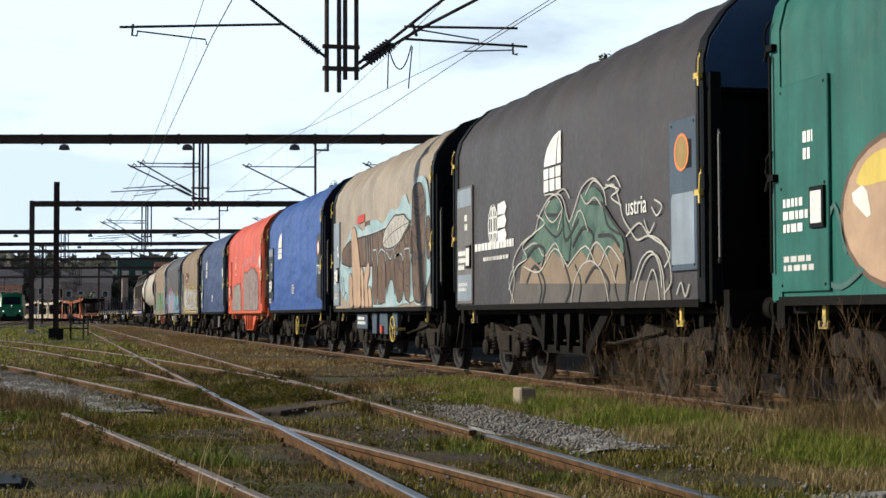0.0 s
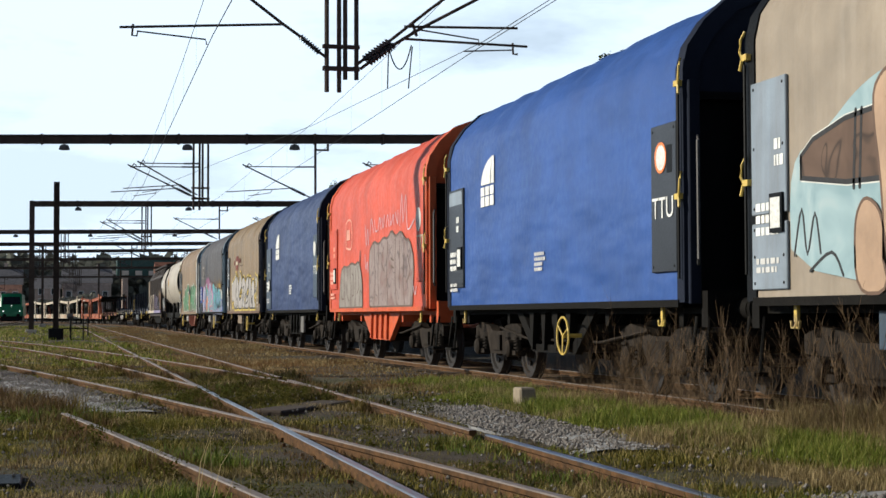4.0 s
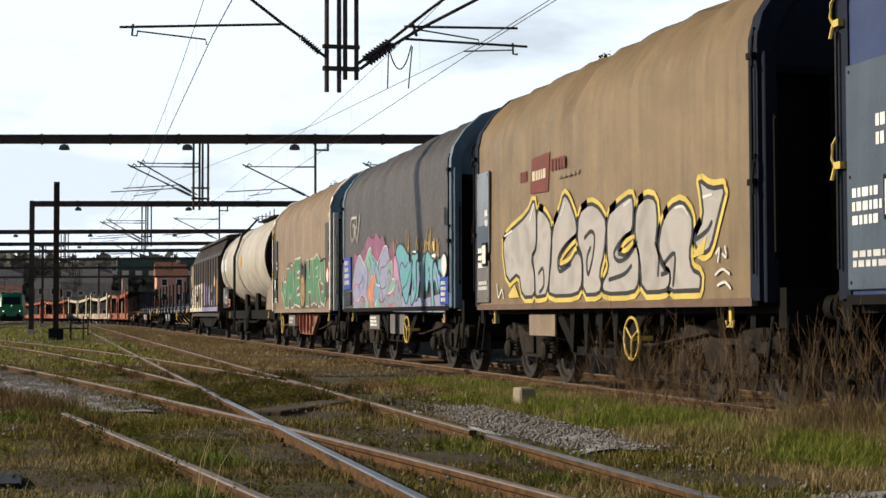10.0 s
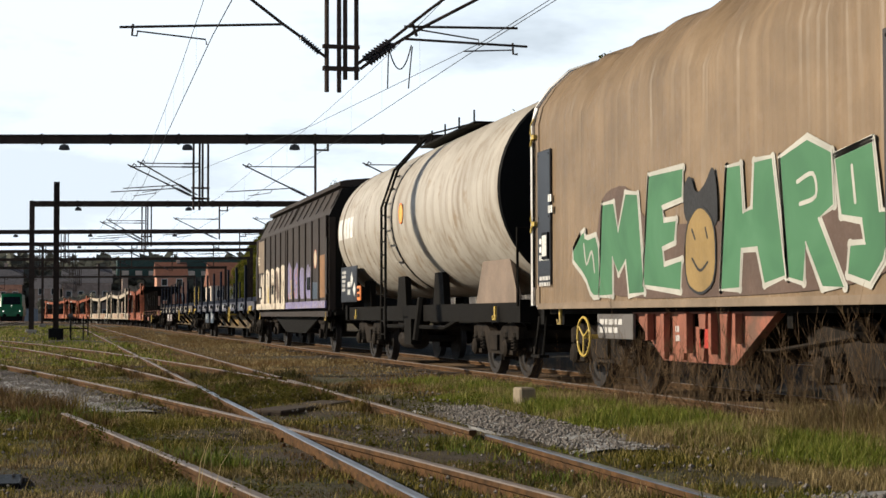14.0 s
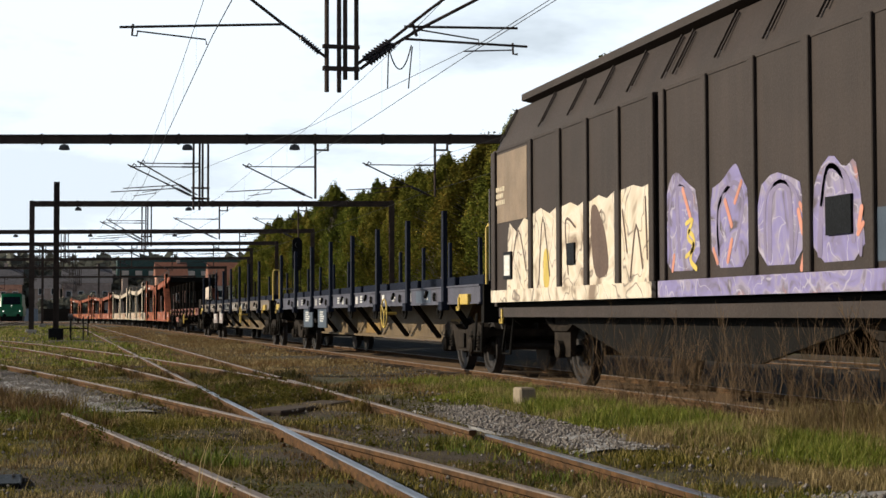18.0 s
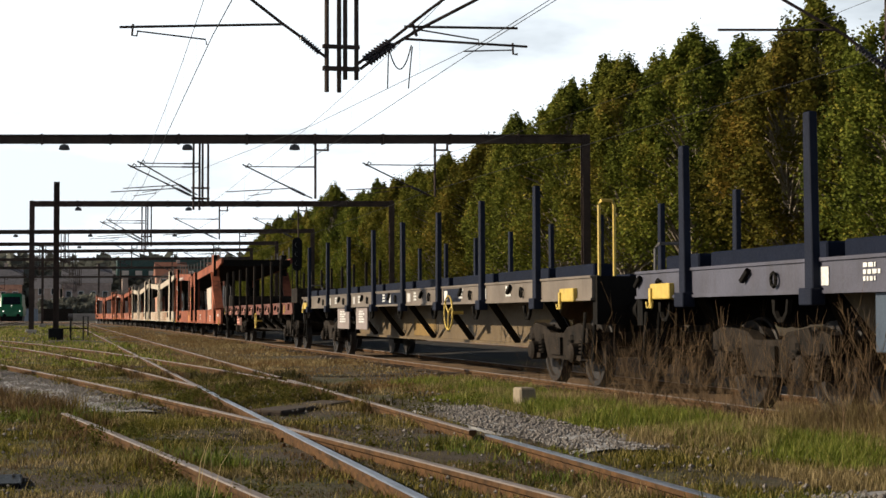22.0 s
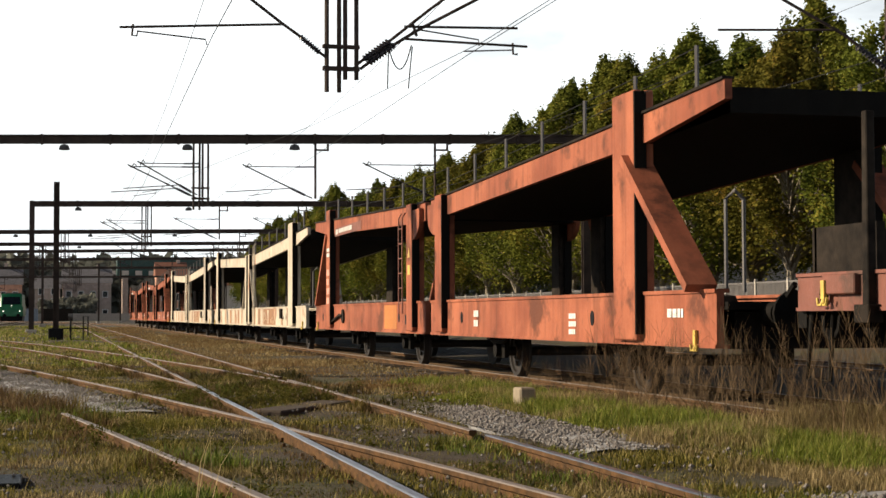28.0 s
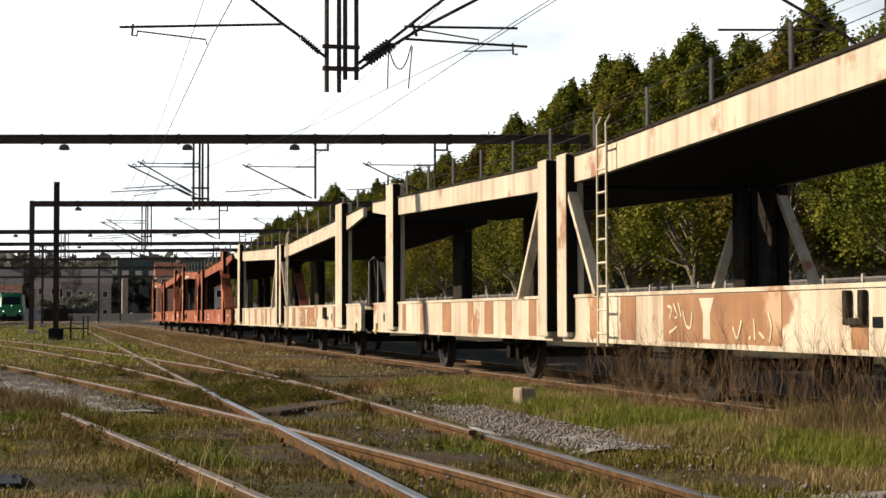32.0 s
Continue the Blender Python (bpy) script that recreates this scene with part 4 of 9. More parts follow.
# near-white grey, with the sun's glint on rim and post in the colour
M["rim_glint"] = material("sun_glint_rim_paint", (0.72, 0.71, 0.69), 0.5, scale=4, streak=0.4, streak_col=(0.25, 0.2, 0.16))
M["plate_slate_brown"] = material("brown_plate_stained_slate", (0.060, 0.046, 0.040), 0.6, scale=1.2, dark=(0.028, 0.032, 0.045), light=(0.075, 0.056, 0.047), streak=0.3)
M["navy_mid"] = material("blue_grey_end_paint", (0.10, 0.145, 0.19), 0.4, scale=2, streak=0.3)
M["board_navy"] = material("dark_navy_timber", (0.004, 0.007, 0.018), 0.7, scale=2, spec=0.1)
M["tarp_worn"] = material("worn_grey_smear", (0.085, 0.076, 0.072), 0.7, scale=3)
M["plate_blue"] = material("blue_information_plate", (0.02, 0.055, 0.30), 0.4)
M["sign_orange"] = material("orange_red_sign", (0.75, 0.20, 0.05), 0.5)
M["orange_plate"] = material("orange_hazard_plate", (0.72, 0.22, 0.06), 0.5)
M["tint_bar"] = material("faded_grey_lettering", (0.48, 0.47, 0.46), 0.7)
M["pink_bar"] = material("faded_pink_lettering", (0.72, 0.36, 0.28), 0.7)
PAINTS = dict(g_mustard=(0.19, 0.115, 0.030), g_violet=(0.19, 0.165, 0.27), g_salmon=(0.50, 0.22, 0.16), g_slate=(0.035, 0.045, 0.075), g_mint=(0.15, 0.31, 0.25), g_red=(0.42, 0.075, 0.06), g_pinkwhite=(0.52, 0.44, 0.50), g_umber=(0.10, 0.065, 0.05), g_maroon=(0.13, 0.030, 0.022), g_whitegrey=(0.42, 0.41, 0.37), g_teal=(0.05, 0.105, 0.095), g_silver=(0.36, 0.34, 0.31), g_black=(0.02, 0.02, 0.022), g_white=(0.55, 0.55, 0.52), g_yellow=(0.50, 0.38, 0.085), g_pink=(0.36, 0.19, 0.32), g_brown=(0.115, 0.070, 0.048), g_sky=(0.36, 0.43, 0.44), g_beige=(0.36, 0.245, 0.165), g_cream=(0.52, 0.45, 0.33), g_ochre=(0.26, 0.175, 0.065), g_tan=(0.20, 0.15, 0.105), g_girder=(0.11, 0.076, 0.038))
for k, c in PAINTS.items():
    M[k] = material("spray_paint_" + k[2:], c, 0.6, scale=2.2, fine=25, bump=0.08, streak=0.25, streak_col=tuple(v * 0.6 for v in c))

def ribbon(m, pts, w, x):
    """A flat stroke with round ends along (y, z) points, on the plane x."""
    n = len(pts)
    left, right = [], []
    for i, (y, z) in enumerate(pts):
        a, b = pts[max(0, i - 1)], pts[min(n - 1, i + 1)]
        dy, dz = b[0] - a[0], b[1] - a[1]
        k = math.hypot(dy, dz) or 1
        ny, nz = -dz / k * w / 2, dy / k * w / 2
        left.append((y + ny, z + nz))
        right.append((y - ny, z - nz))
    for i in range(n - 1):
        m.plate([left[i], left[i + 1], right[i + 1], right[i]], x, x + 0.002)
    for i, (y, z) in enumerate(pts):
        m.plate([(y + w / 2 * math.cos(k * math.pi / 5), z + w / 2 * math.sin(k * math.pi / 5)) for k in range(10)], x + 0.00035, x + 0.002)


def curve_through(pts, n=5):
    out = []
    for i in range(len(pts) - 1):
        p0, p1, p2, p3 = pts[max(0, i - 1)], pts[i], pts[i + 1], pts[min(len(pts) - 1, i + 2)]
        for k in range(n):
            t = k / n
            out.append(tuple(0.5 * (2 * p1[c] + (p2[c] - p0[c]) * t + (2 * p0[c] - 5 * p1[c] + 4 * p2[c] - p3[c]) * t * t + (3 * p1[c] - p0[c] - 3 * p2[c] + p3[c]) * t ** 3) for c in (0, 1)))
    return out + [pts[-1]]


SIDE = -1.452


def rounded(pts, n=2):
    """Cuts the corners of a closed outline."""
    for _ in range(n):
        pts = [tuple(p[c] + (q[c] - p[c]) * f for c in (0, 1)) for p, q in zip(pts, pts[1:] + pts[:1]) for f in (0.22, 0.78)]
    return pts


def letter(parent, pts, fill, edge, slits=(), halo=None, x=SIDE, w=0.045, halo_w=0.17, soft=2, slit_w=0.04):
    """One fat sprayed letter: filled outline, contour, inner lines and a halo."""
    out = rounded(list(pts), soft)
    if halo:
        m = Mesh()
        ribbon(m, out + out[:2], halo_w, x)
        part("graffiti", m, M[halo], parent, smooth=0)
    part("graffiti", Mesh().plate(out, x - 0.0022, x), M[fill], parent, smooth=0)
    m = Mesh()
    ribbon(m, out + out[:2], w, x - 0.0036)
    for sl in slits:
        ribbon(m, curve_through(list(sl), 4) if len(sl) > 2 else list(sl), slit_w, x - 0.0036)
    part("graffiti", m, M[edge], parent, smooth=0)


def patch(parent, pts, mat, x=SIDE, soft=2, name="graffiti", label=""):
    return part(name, Mesh().plate(rounded(list(pts), soft) if soft else list(pts), x - 0.002, x), M[mat], parent, label, smooth=0)


def spray_mix(name, cols, scale=1.6, line=None):
    """Overlapping sprayed clouds of several colours with a few thin lines."""
    m = bpy.data.materials.new("layered_spray_" + name)
    m.use_nodes = True
    n, l = m.node_tree.nodes, m.node_tree.links
    b = n["Principled BSDF"]
    b.inputs["Roughness"].default_value, b.inputs["Specular IOR Level"].default_value = 0.6, 0.25
    tc = n.new("ShaderNodeTexCoord")

    def tex(sc, det, dist):
        t = n.new("ShaderNodeTexNoise")
        t.inputs["Scale"].default_value, t.inputs["Detail"].default_value, t.inputs["Distortion"].default_value = sc, det, dist
        l.new(tc.outputs["Object"], t.inputs["Vector"])
        return t.outputs["Fac"]

    cr = n.new("ShaderNodeValToRGB")
    e = cr.color_ramp.elements
    e[0].position, e[1].position = 0.30, 0.72
    e[0].color, e[1].color = (*cols[0], 1), (*cols[-1], 1)
    for i, c in enumerate(cols[1:-1]):
        e.new(0.30 + 0.42 * (i + 1) / (len(cols) - 1)).color = (*c, 1)
    l.new(tex(scale, 3.0, 1.4), cr.inputs["Fac"])
    col = cr.outputs["Color"]
    if line:
        lr = n.new("ShaderNodeValToRGB")
        f = lr.color_ramp.elements
        f[0].position, f[1].position = 0.478, 0.522
        f[0].color = f[1].color = (0, 0, 0, 1)
        f.new(0.50).color = (1, 1, 1, 1)
        l.new(tex(scale * 1.3, 1.0, 0.8), lr.inputs["Fac"])
        x = n.new("ShaderNodeMix")
        x.data_type = "RGBA"
        l.new(lr.outputs["Color"], x.inputs["Factor"])
        l.new(col, x.inputs["A"])
        x.inputs["B"].default_value = (*line, 1)
        col = x.outputs["Result"]
    l.new(col, b.inputs["Base Color"])
    return m


M["s_lilac"] = spray_mix("lilac", [(0.09, 0.075, 0.085), (0.17, 0.15, 0.26), (0.20, 0.18, 0.36), (0.25, 0.225, 0.31), (0.15, 0.135, 0.19), (0.33, 0.17, 0.16)], 2.4, (0.36, 0.34, 0.42))
M["s_cream"] = spray_mix("cream", [(0.20, 0.15, 0.11), (0.48, 0.41, 0.32), (0.60, 0.54, 0.45), (0.55, 0.46, 0.34), (0.62, 0.57, 0.50)], 1.5, (0.14, 0.115, 0.10))
M["s_pastel"] = spray_mix("pastel", [(0.11, 0.14, 0.25), (0.18, 0.22, 0.35), (0.23, 0.21, 0.33), (0.19, 0.27, 0.36), (0.28, 0.19, 0.25), (0.17, 0.20, 0.33)], 3.4)
M["s_aqua"] = spray_mix("aqua", [(0.16, 0.17, 0.33), (0.15, 0.24, 0.36), (0.09, 0.25, 0.28), (0.10, 0.29, 0.29), (0.17, 0.26, 0.38), (0.24, 0.20, 0.36)], 1.5)
M["s_clash"] = spray_mix("mixed", [(0.06, 0.07, 0.11), (0.13, 0.17, 0.28), (0.30, 0.10, 0.10), (0.16, 0.22, 0.33), (0.10, 0.24, 0.20), (0.26, 0.13, 0.20), (0.08, 0.10, 0.16)], 4.5)
M["s_ember"] = spray_mix("ember", [(0.20, 0.07, 0.06), (0.38, 0.15, 0.08), (0.45, 0.19, 0.10), (0.30, 0.10, 0.07)], 3.0)
M["s_magenta"] = spray_mix("magenta", [(0.10, 0.06, 0.07), (0.19, 0.075, 0.14), (0.25, 0.10, 0.20)], 1.5)
M["s_flame"] = spray_mix("flame", [(0.16, 0.12, 0.07), (0.30, 0.20, 0.08), (0.42, 0.31, 0.10)], 1.5)
M["s_silver"] = spray_mix("silver", [(0.24, 0.22, 0.205), (0.30, 0.28, 0.265), (0.34, 0.315, 0.30), (0.27, 0.25, 0.24)], 1.2)
M["s_ash"] = spray_mix("ash_grey", [(0.17, 0.145, 0.13), (0.23, 0.205, 0.185), (0.27, 0.24, 0.22)], 1.4)
M["s_ghost"] = spray_mix("worn_grey", [(0.17, 0.10, 0.09), (0.21, 0.16, 0.15), (0.25, 0.20, 0.19), (0.19, 0.15, 0.145)], 1.4, (0.10, 0.075, 0.075))
M["s_log"] = spray_mix("log", [(0.075, 0.046, 0.032), (0.105, 0.066, 0.046), (0.135, 0.088, 0.062)], 1.3, (0.035, 0.022, 0.016))
M["s_sky"] = spray_mix("pale_sky", [(0.20, 0.29, 0.32), (0.27, 0.36, 0.39), (0.36, 0.42, 0.43)], 1.4)
M["s_fir"] = spray_mix("dull_fir_green", [(0.030, 0.060, 0.050), (0.060, 0.105, 0.085), (0.085, 0.135, 0.105), (0.045, 0.075, 0.065)], 2.2)
M["s_green"] = spray_mix("leaf_green", [(0.045, 0.125, 0.065), (0.060, 0.165, 0.082), (0.075, 0.19, 0.10)], 0.9)


def strokes(parent, lines, w, mat, x=SIDE - 0.014, name="graffiti"):
    m = Mesh()
    for k, pts in enumerate(lines):
        ribbon(m, curve_through(pts, 4) if len(pts) > 2 else list(pts), w, x - 0.0004 * (k % 6))
    return part(name, m, M[mat], parent, smooth=0)


def bars(parent, y, z, w, h, rows, mat="white", x=SIDE, seed=1, name="lettering"):
    """Unreadable writing as plain bars: rows of short blocks running from y downwards."""
    rr = random.Random(seed)
    m = Mesh()
    rh = h / rows
    for r in range(rows):
        p, end = y, y - w * rr.uniform(0.7, 1.0)
        while p > end + 0.02:
            q = max(end, p - rr.uniform(0.08, 0.22) * max(0.35, min(w, 0.8)))
            m.box(x - 0.004, x, q, p, z - rh * (r + 0.78), z - rh * (r + 0.12))
            p = q - 0.05 * max(0.4, min(w, 0.8))
    return part(name, m, M[mat], parent, smooth=0)


def sail_logo(parent, y, z, s, x=SIDE):
    """A fleet emblem as plain shapes: a curved sail over three blocks."""
    m = Mesh()
    for lo, hi in ((0.30, 1.0), (0.0, 0.24)):  # two panes of the sail, split by a dark seam
        arc = [(y + 0.74 * (lo + (hi - lo) * 1.0) * math.cos(a * math.pi / 16) ** 1.25, z + s * math.sin(a * math.pi / 16)) for a in range(9)]
        back = [(y + 0.74 * lo * math.cos(a * math.pi / 16) ** 1.25, z + s * math.sin(a * math.pi / 16)) for a in range(8, -1, -1)]
        m.plate(arc[:-1] + back[1:], x - 0.004, x)
    for k in range(3):
        o = y + 0.76 - k * 0.265
        m.box(x - 0.004, x, o - 0.215, o, z - s * 0.80, z - s * 0.44).box(x - 0.004, x, o - 0.215, o, z - s * 0.40, z - s * 0.08)
    return part("emblem", m, M["white"], parent, "white sail emblem over three blocks", smooth=0)


def ring(parent, y, z, r, mat, x=SIDE, w=0.03, disc=None):
    if disc:
        part("sign_disc", Mesh().plate([(y + r * math.cos(k * math.pi / 12), z + r * math.sin(k * math.pi / 12)) for k in range(24)], x - 0.003, x), M[disc], parent, smooth=0)
    m = Mesh()
    for k in range(24):
        a, b = k * math.pi / 12, (k + 1) * math.pi / 12
        m.plate([(y + r * math.cos(a), z + r * math.sin(a)), (y + r * math.cos(b), z + r * math.sin(b)), (y + (r - w) * math.cos(b), z + (r - w) * math.sin(b)), (y + (r - w) * math.cos(a), z + (r - w) * math.sin(a))], x - 0.006, x)
    part("ring_mark", m, M[mat], parent, smooth=0)


def text(parent, body, y, z, size, mat, x=SIDE):
    """Readable lettering, running towards the near end of the wagon."""
    cu = bpy.data.curves.new("lettering", "FONT")
    cu.body, cu.size, cu.extrude = body, size, 0.002
    tmp = new("lettering", cu)
    me = bpy.data.meshes.new_from_object(tmp)
    bpy.data.objects.remove(tmp)
    me.materials.clear()
    me.materials.append(M[mat])
    ob = new("lettering", me)
    ob.parent = parent
    ob.matrix_basis = Matrix.Translation((x - 0.004, y, z)) @ Matrix.Rotation(radians(-90), 4, "Z") @ Matrix.Rotation(radians(90), 4, "X")
    return ob


def side_plate(parent, y0, y1, z0, z1, mat, label=""):
    """A raised sheet with rounded corners and screw heads on the wagon side."""
    pl = part("information_plate", Mesh().box(-1.473, -1.44, y0, y1, z0, z1), M[mat], parent, label, bevel=0.008)
    m = Mesh()
    for yy in (y0 + 0.06, y1 - 0.06):
        for zz in (z0 + 0.06, (z0 + z1) / 2, z1 - 0.06):
            m.spin([(-1.477, 0.014), (-1.472, 0.018)], (0, yy, zz), "x", 6)
    part("rivet", m, M["steel_dark"], pl)
    return pl


def latch(parent, y, z, e, mat="yellow"):
    """A bent locking lever on the end frame."""
    m = Mesh().tube([(-1.47, y + e * 0.05, z + 0.26), (-1.50, y + e * 0.08, z + 0.18), (-1.51, y + e * 0.08, z + 0.06), (-1.5, y + e * 0.05, z)], 0.014, 6)
    m.box(-1.51, -1.44, y - 0.06, y + 0.06, z - 0.03, z + 0.03)
    m.tube([(-1.50, y + e * 0.05, z - 0.02), (-1.51, y + e * 0.08, z - 0.12)], 0.018, 6)
    return part("lock_lever", m, M[mat], parent, "yellow locking lever" if mat == "yellow" else "")


def grab(parent, x, y, z0, z1, mat="lamp_grey", out=0.07):
    m = Mesh().tube([(x, y, z0), (x - out, y, z0), (x - out, y, z1), (x, y, z1)], 0.016, 6)
    return part("grab_rail", m, M[mat], parent)


def hood_wagon(u, cover, ends, label, frame="steel_dark", lever="yellow", plate="plate_dark", wheel_y=None, truss="u", sag=0.012, seed=0, plates=None, pale="white", rail=None, truss_mat=None, gable=None, recess="black", post=None):
    """A coil wagon with a telescopic tarpaulin hood between two end walls."""
    w = thing("covered_coil_wagon", label, "freight wagon", group="wagons of the passing train")
    rr = random.Random(seed)
    plates = [(4.07, 5.02, 1.17, 3.04, plate), (-5.03, -4.30, 1.43, 3.04, plate)] if plates is None else plates
    n, vs, fs = len(HOOD), [], []
    ys = [-5.0 + 10.0 * i / 80 for i in range(81)]
    for i, y in enumerate(ys):
        k = sag * (0.5 - 0.5 * math.cos(2 * math.pi * (y + 5.0) / 1.25)) * (0.6 + 0.5 * math.sin(y * 1.7 + seed))
        for j, (x, z) in enumerate(HOOD):
            e = 1 if 1 < j < n - 2 else (0.5 if j in (1, n - 2) else 0)
            wr = 0.012 * hum(y * 3, z * 2 + x, 1.0, seed) * (1 if 0 < j < n - 1 else 0)
            vs.append((x * (1 - k * e) + wr * (0.3 if e == 0 else 1), y, z - (k - 0.35 * sag) * 2.2 * e + wr))
    for i in range(len(ys) - 1):
        for j in range(n - 1):
            fs.append((i * n + j, i * n + j + 1, (i + 1) * n + j + 1, (i + 1) * n + j))
    part("tarpaulin", Mesh().add(vs, fs), M[cover], w, smooth=32)
    for e in (-1, 1):
        # a flanged end: raised rim, closed gable and a recessed lower sheet
        prof = [(x * 1.012, z + (0.025 if z > 2 else 0)) for x, z in HOOD]
        inner = [(x * 0.90, z - (0.12 if z > 2 else 0)) for x, z in HOOD]
        k, rim = len(prof), Mesh()
        rim.add([(x, y, z) for y in (e * 5.0, e * 5.2) for x, z in prof + inner], [f for j in range(k - 1) for f in ((j, j + 1, 2 * k + j + 1, 2 * k + j), (k + j, 3 * k + j, 3 * k + j + 1, k + j + 1), (j, k + j, k + j + 1, j + 1), (2 * k + j, 2 * k + j + 1, 3 * k + j + 1, 3 * k + j))])
        wall = part("end_wall", rim, M[ends], w)
        part("gable_sheet", Mesh().prism([p for p in inner if p[1] > 3.3] + [(1.296, 3.3), (-1.296, 3.3)], e * 5.10, e * 5.14), M[ends], wall)
        if gable:
            part("gable_panel", Mesh().prism([(x * 0.985, z - 0.02) for x, z in prof if z > 3.3] + [(1.42, 3.3), (-1.42, 3.3)], e * 5.15, e * 5.215), M[gable], wall)
        # the default black puts the shade of the recess into the sheet's colour
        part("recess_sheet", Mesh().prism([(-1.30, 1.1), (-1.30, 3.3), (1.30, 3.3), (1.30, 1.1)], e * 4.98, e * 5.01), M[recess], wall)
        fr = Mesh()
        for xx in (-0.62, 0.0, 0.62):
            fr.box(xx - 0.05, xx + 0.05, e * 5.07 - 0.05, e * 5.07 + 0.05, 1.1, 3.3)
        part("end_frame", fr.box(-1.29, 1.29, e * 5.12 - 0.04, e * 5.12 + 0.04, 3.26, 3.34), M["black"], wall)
        part("corner_post", Mesh().box(-1.42, -1.29, e * 5.24 - 0.03, e * 5.24 + 0.03, 1.08, 3.45), M[post or ends], wall, bevel=0.01)
        if post:
            # pale tube along the rim, a glint given shape
            part("rim_edge", Mesh().tube([(x * 1.016, e * 5.20, z) for x, z in prof], 0.032, 6), M[post], wall)
        part("grab_rail", Mesh().tube([(-1.33, e * 5.28, 1.5), (-1.36, e * 5.36, 1.55), (-1.36, e * 5.36, 2.8), (-1.33, e * 5.28, 2.85)], 0.018, 6), M["lamp_grey"] if lever == "yellow" else M[lever], w)
        latch(w, e * 5.12, 3.42, e, lever)
        latch(w, e * 5.12, 2.22, e, lever)
        part("lock_bar", Mesh().tube([(-1.49, e * 5.14, 1.35), (-1.49, e * 5.14, 3.35)], 0.016, 6), M[lever] if lever != "yellow" else M["black"], w)
        hook(w, e * 4.35, mat="yellow")
        part("step", Mesh().tube([(-1.3, e * 5.5, 0.95), (-1.36, e * 5.5, 0.4), (-1.36, e * 5.15, 0.4), (-1.3, e * 5.15, 0.95)], 0.02, 6).box(-1.42, -1.28, e * 5.33 - 0.2, e * 5.33 + 0.2, 0.38, 0.42), M["steel_dark"], w)
    part("bottom_rail", Mesh().box(-1.47, -1.41, -5.05, 5.05, 1.05, 1.13).box(1.41, 1.47, -5.05, 5.05, 1.05, 1.13), M[rail or frame], w)
    fr = Mesh().box(-1.22, 1.22, -5.38, 5.38, 0.98, 1.05).box(-0.35, 0.35, -5.3, 5.3, 0.72, 0.98)
    for e in (-1, 1):
        fr.box(-1.30, 1.30, e * 5.36 - 0.08, e * 5.36 + 0.08, 0.84, 1.22)
    for yy in (-4.6, -2.2, 0, 2.2, 4.6):
        fr.box(-1.25, 1.25, yy - 0.06, yy + 0.06, 0.84, 0.98)
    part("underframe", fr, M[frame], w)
    for s in (-1, 1):
        x = s * 1.2
        if truss == "u":
            out = [(-1.75, 1.0), (-0.95, 0.45), (0.95, 0.45), (1.75, 1.0), (1.45, 1.0), (0.8, 0.56), (-0.8, 0.56), (-1.45, 1.0)]
        else:
            out = [(-1.95, 1.0), (-0.95, 0.46), (0.95, 0.46), (1.95, 1.0)]
        m = Mesh().plate(out, x - 0.05, x + 0.05)
        for yy in (-0.8, -0.25, 0.3, 0.85):
            m.plate([(yy - 0.10, 1.0), (yy - 0.03, 0.48), (yy + 0.03, 0.48), (yy + 0.10, 1.0)], x - 0.10 if s < 0 else x, x if s < 0 else x + 0.10)
        part("side_truss", m, M[truss_mat or frame], w)
    part("brake_rod", Mesh().tube([(-1.1, -3.2, 0.78), (-1.12, -1.6, 0.62), (-1.12, 1.6, 0.62), (-1.1, 3.2, 0.78)], 0.02, 5), M["steel_brown"], w)
    part("air_reservoir", Mesh().spin([(-0.5, 0.05), (-0.45, 0.17), (0.45, 0.17), (0.5, 0.05)], (0.3, 0.9, 0.62), "y", 12), M["steel_dark"], w)
    bogie(w, -3.5)
    bogie(w, 3.5)
    buffers(w, 6.0)
    for y0, y1, z0, z1, mat in plates:
        pl = side_plate(w, y0, y1, z0, z1, mat)
        if mat == "plate_blue":
            bars(pl, y1 - 0.1, z1 - 0.06, (y1 - y0) * 0.7, (z1 - z0) * 0.8, 4, "tint_bar", x=-1.474, seed=seed + 8)
        if y0 > 0 and z1 - z0 > 1.2:
            bars(w, y1 - 0.1, 2.02, 0.5, 0.34, 3, pale, x=-1.474, seed=seed + 3)
            bars(w, y1 - 0.1, 1.5, 0.6, 0.16, 2, "tint_bar" if pale == "white" else pale, x=-1.474, seed=seed + 4)
            bars(w, y1 - 0.5, 2.6, 0.2, 0.3, 2, pale, x=-1.474, seed=seed + 5)
            label_box = part("label_holder", Mesh().box(-1.50, -1.472, y0 + 0.04, y0 + 0.30, 1.72, 2.08), M["black"], w, "label frame with a white paper")
            part("paper", Mesh().box(-1.505, -1.501, y0 + 0.07, y0 + 0.27, 1.76, 2.04), M["paper"], label_box)
        elif y0 < 0 and mat != "tarp_red":
            part("vent", Mesh().box(-1.476, -1.472, y0 + 0.12, y0 + 0.26, 2.5, 2.8), M["black"], pl)
    if wheel_y is not None:
        handwheel(w, wheel_y, 0.70, 0.24)
    VEHICLES.append((w, u, 3.5))
    return w


def centre(i):
    return 20.2 + 11.96 * i


# green wagon: large sprayed rings of plain shapes
w = hood_wagon(centre(-1), "tarp_green", "tarp_green", "green tarpaulin coil wagon with orange and white graffiti", lever="steel_dark", plate="tarp_green", seed=1)
patch(w, [(2.94 + 0.95 * math.cos(a * math.pi / 12), 1.80 + 0.64 * math.sin(a * math.pi / 12)) for a in range(24)], "g_brown", soft=0)
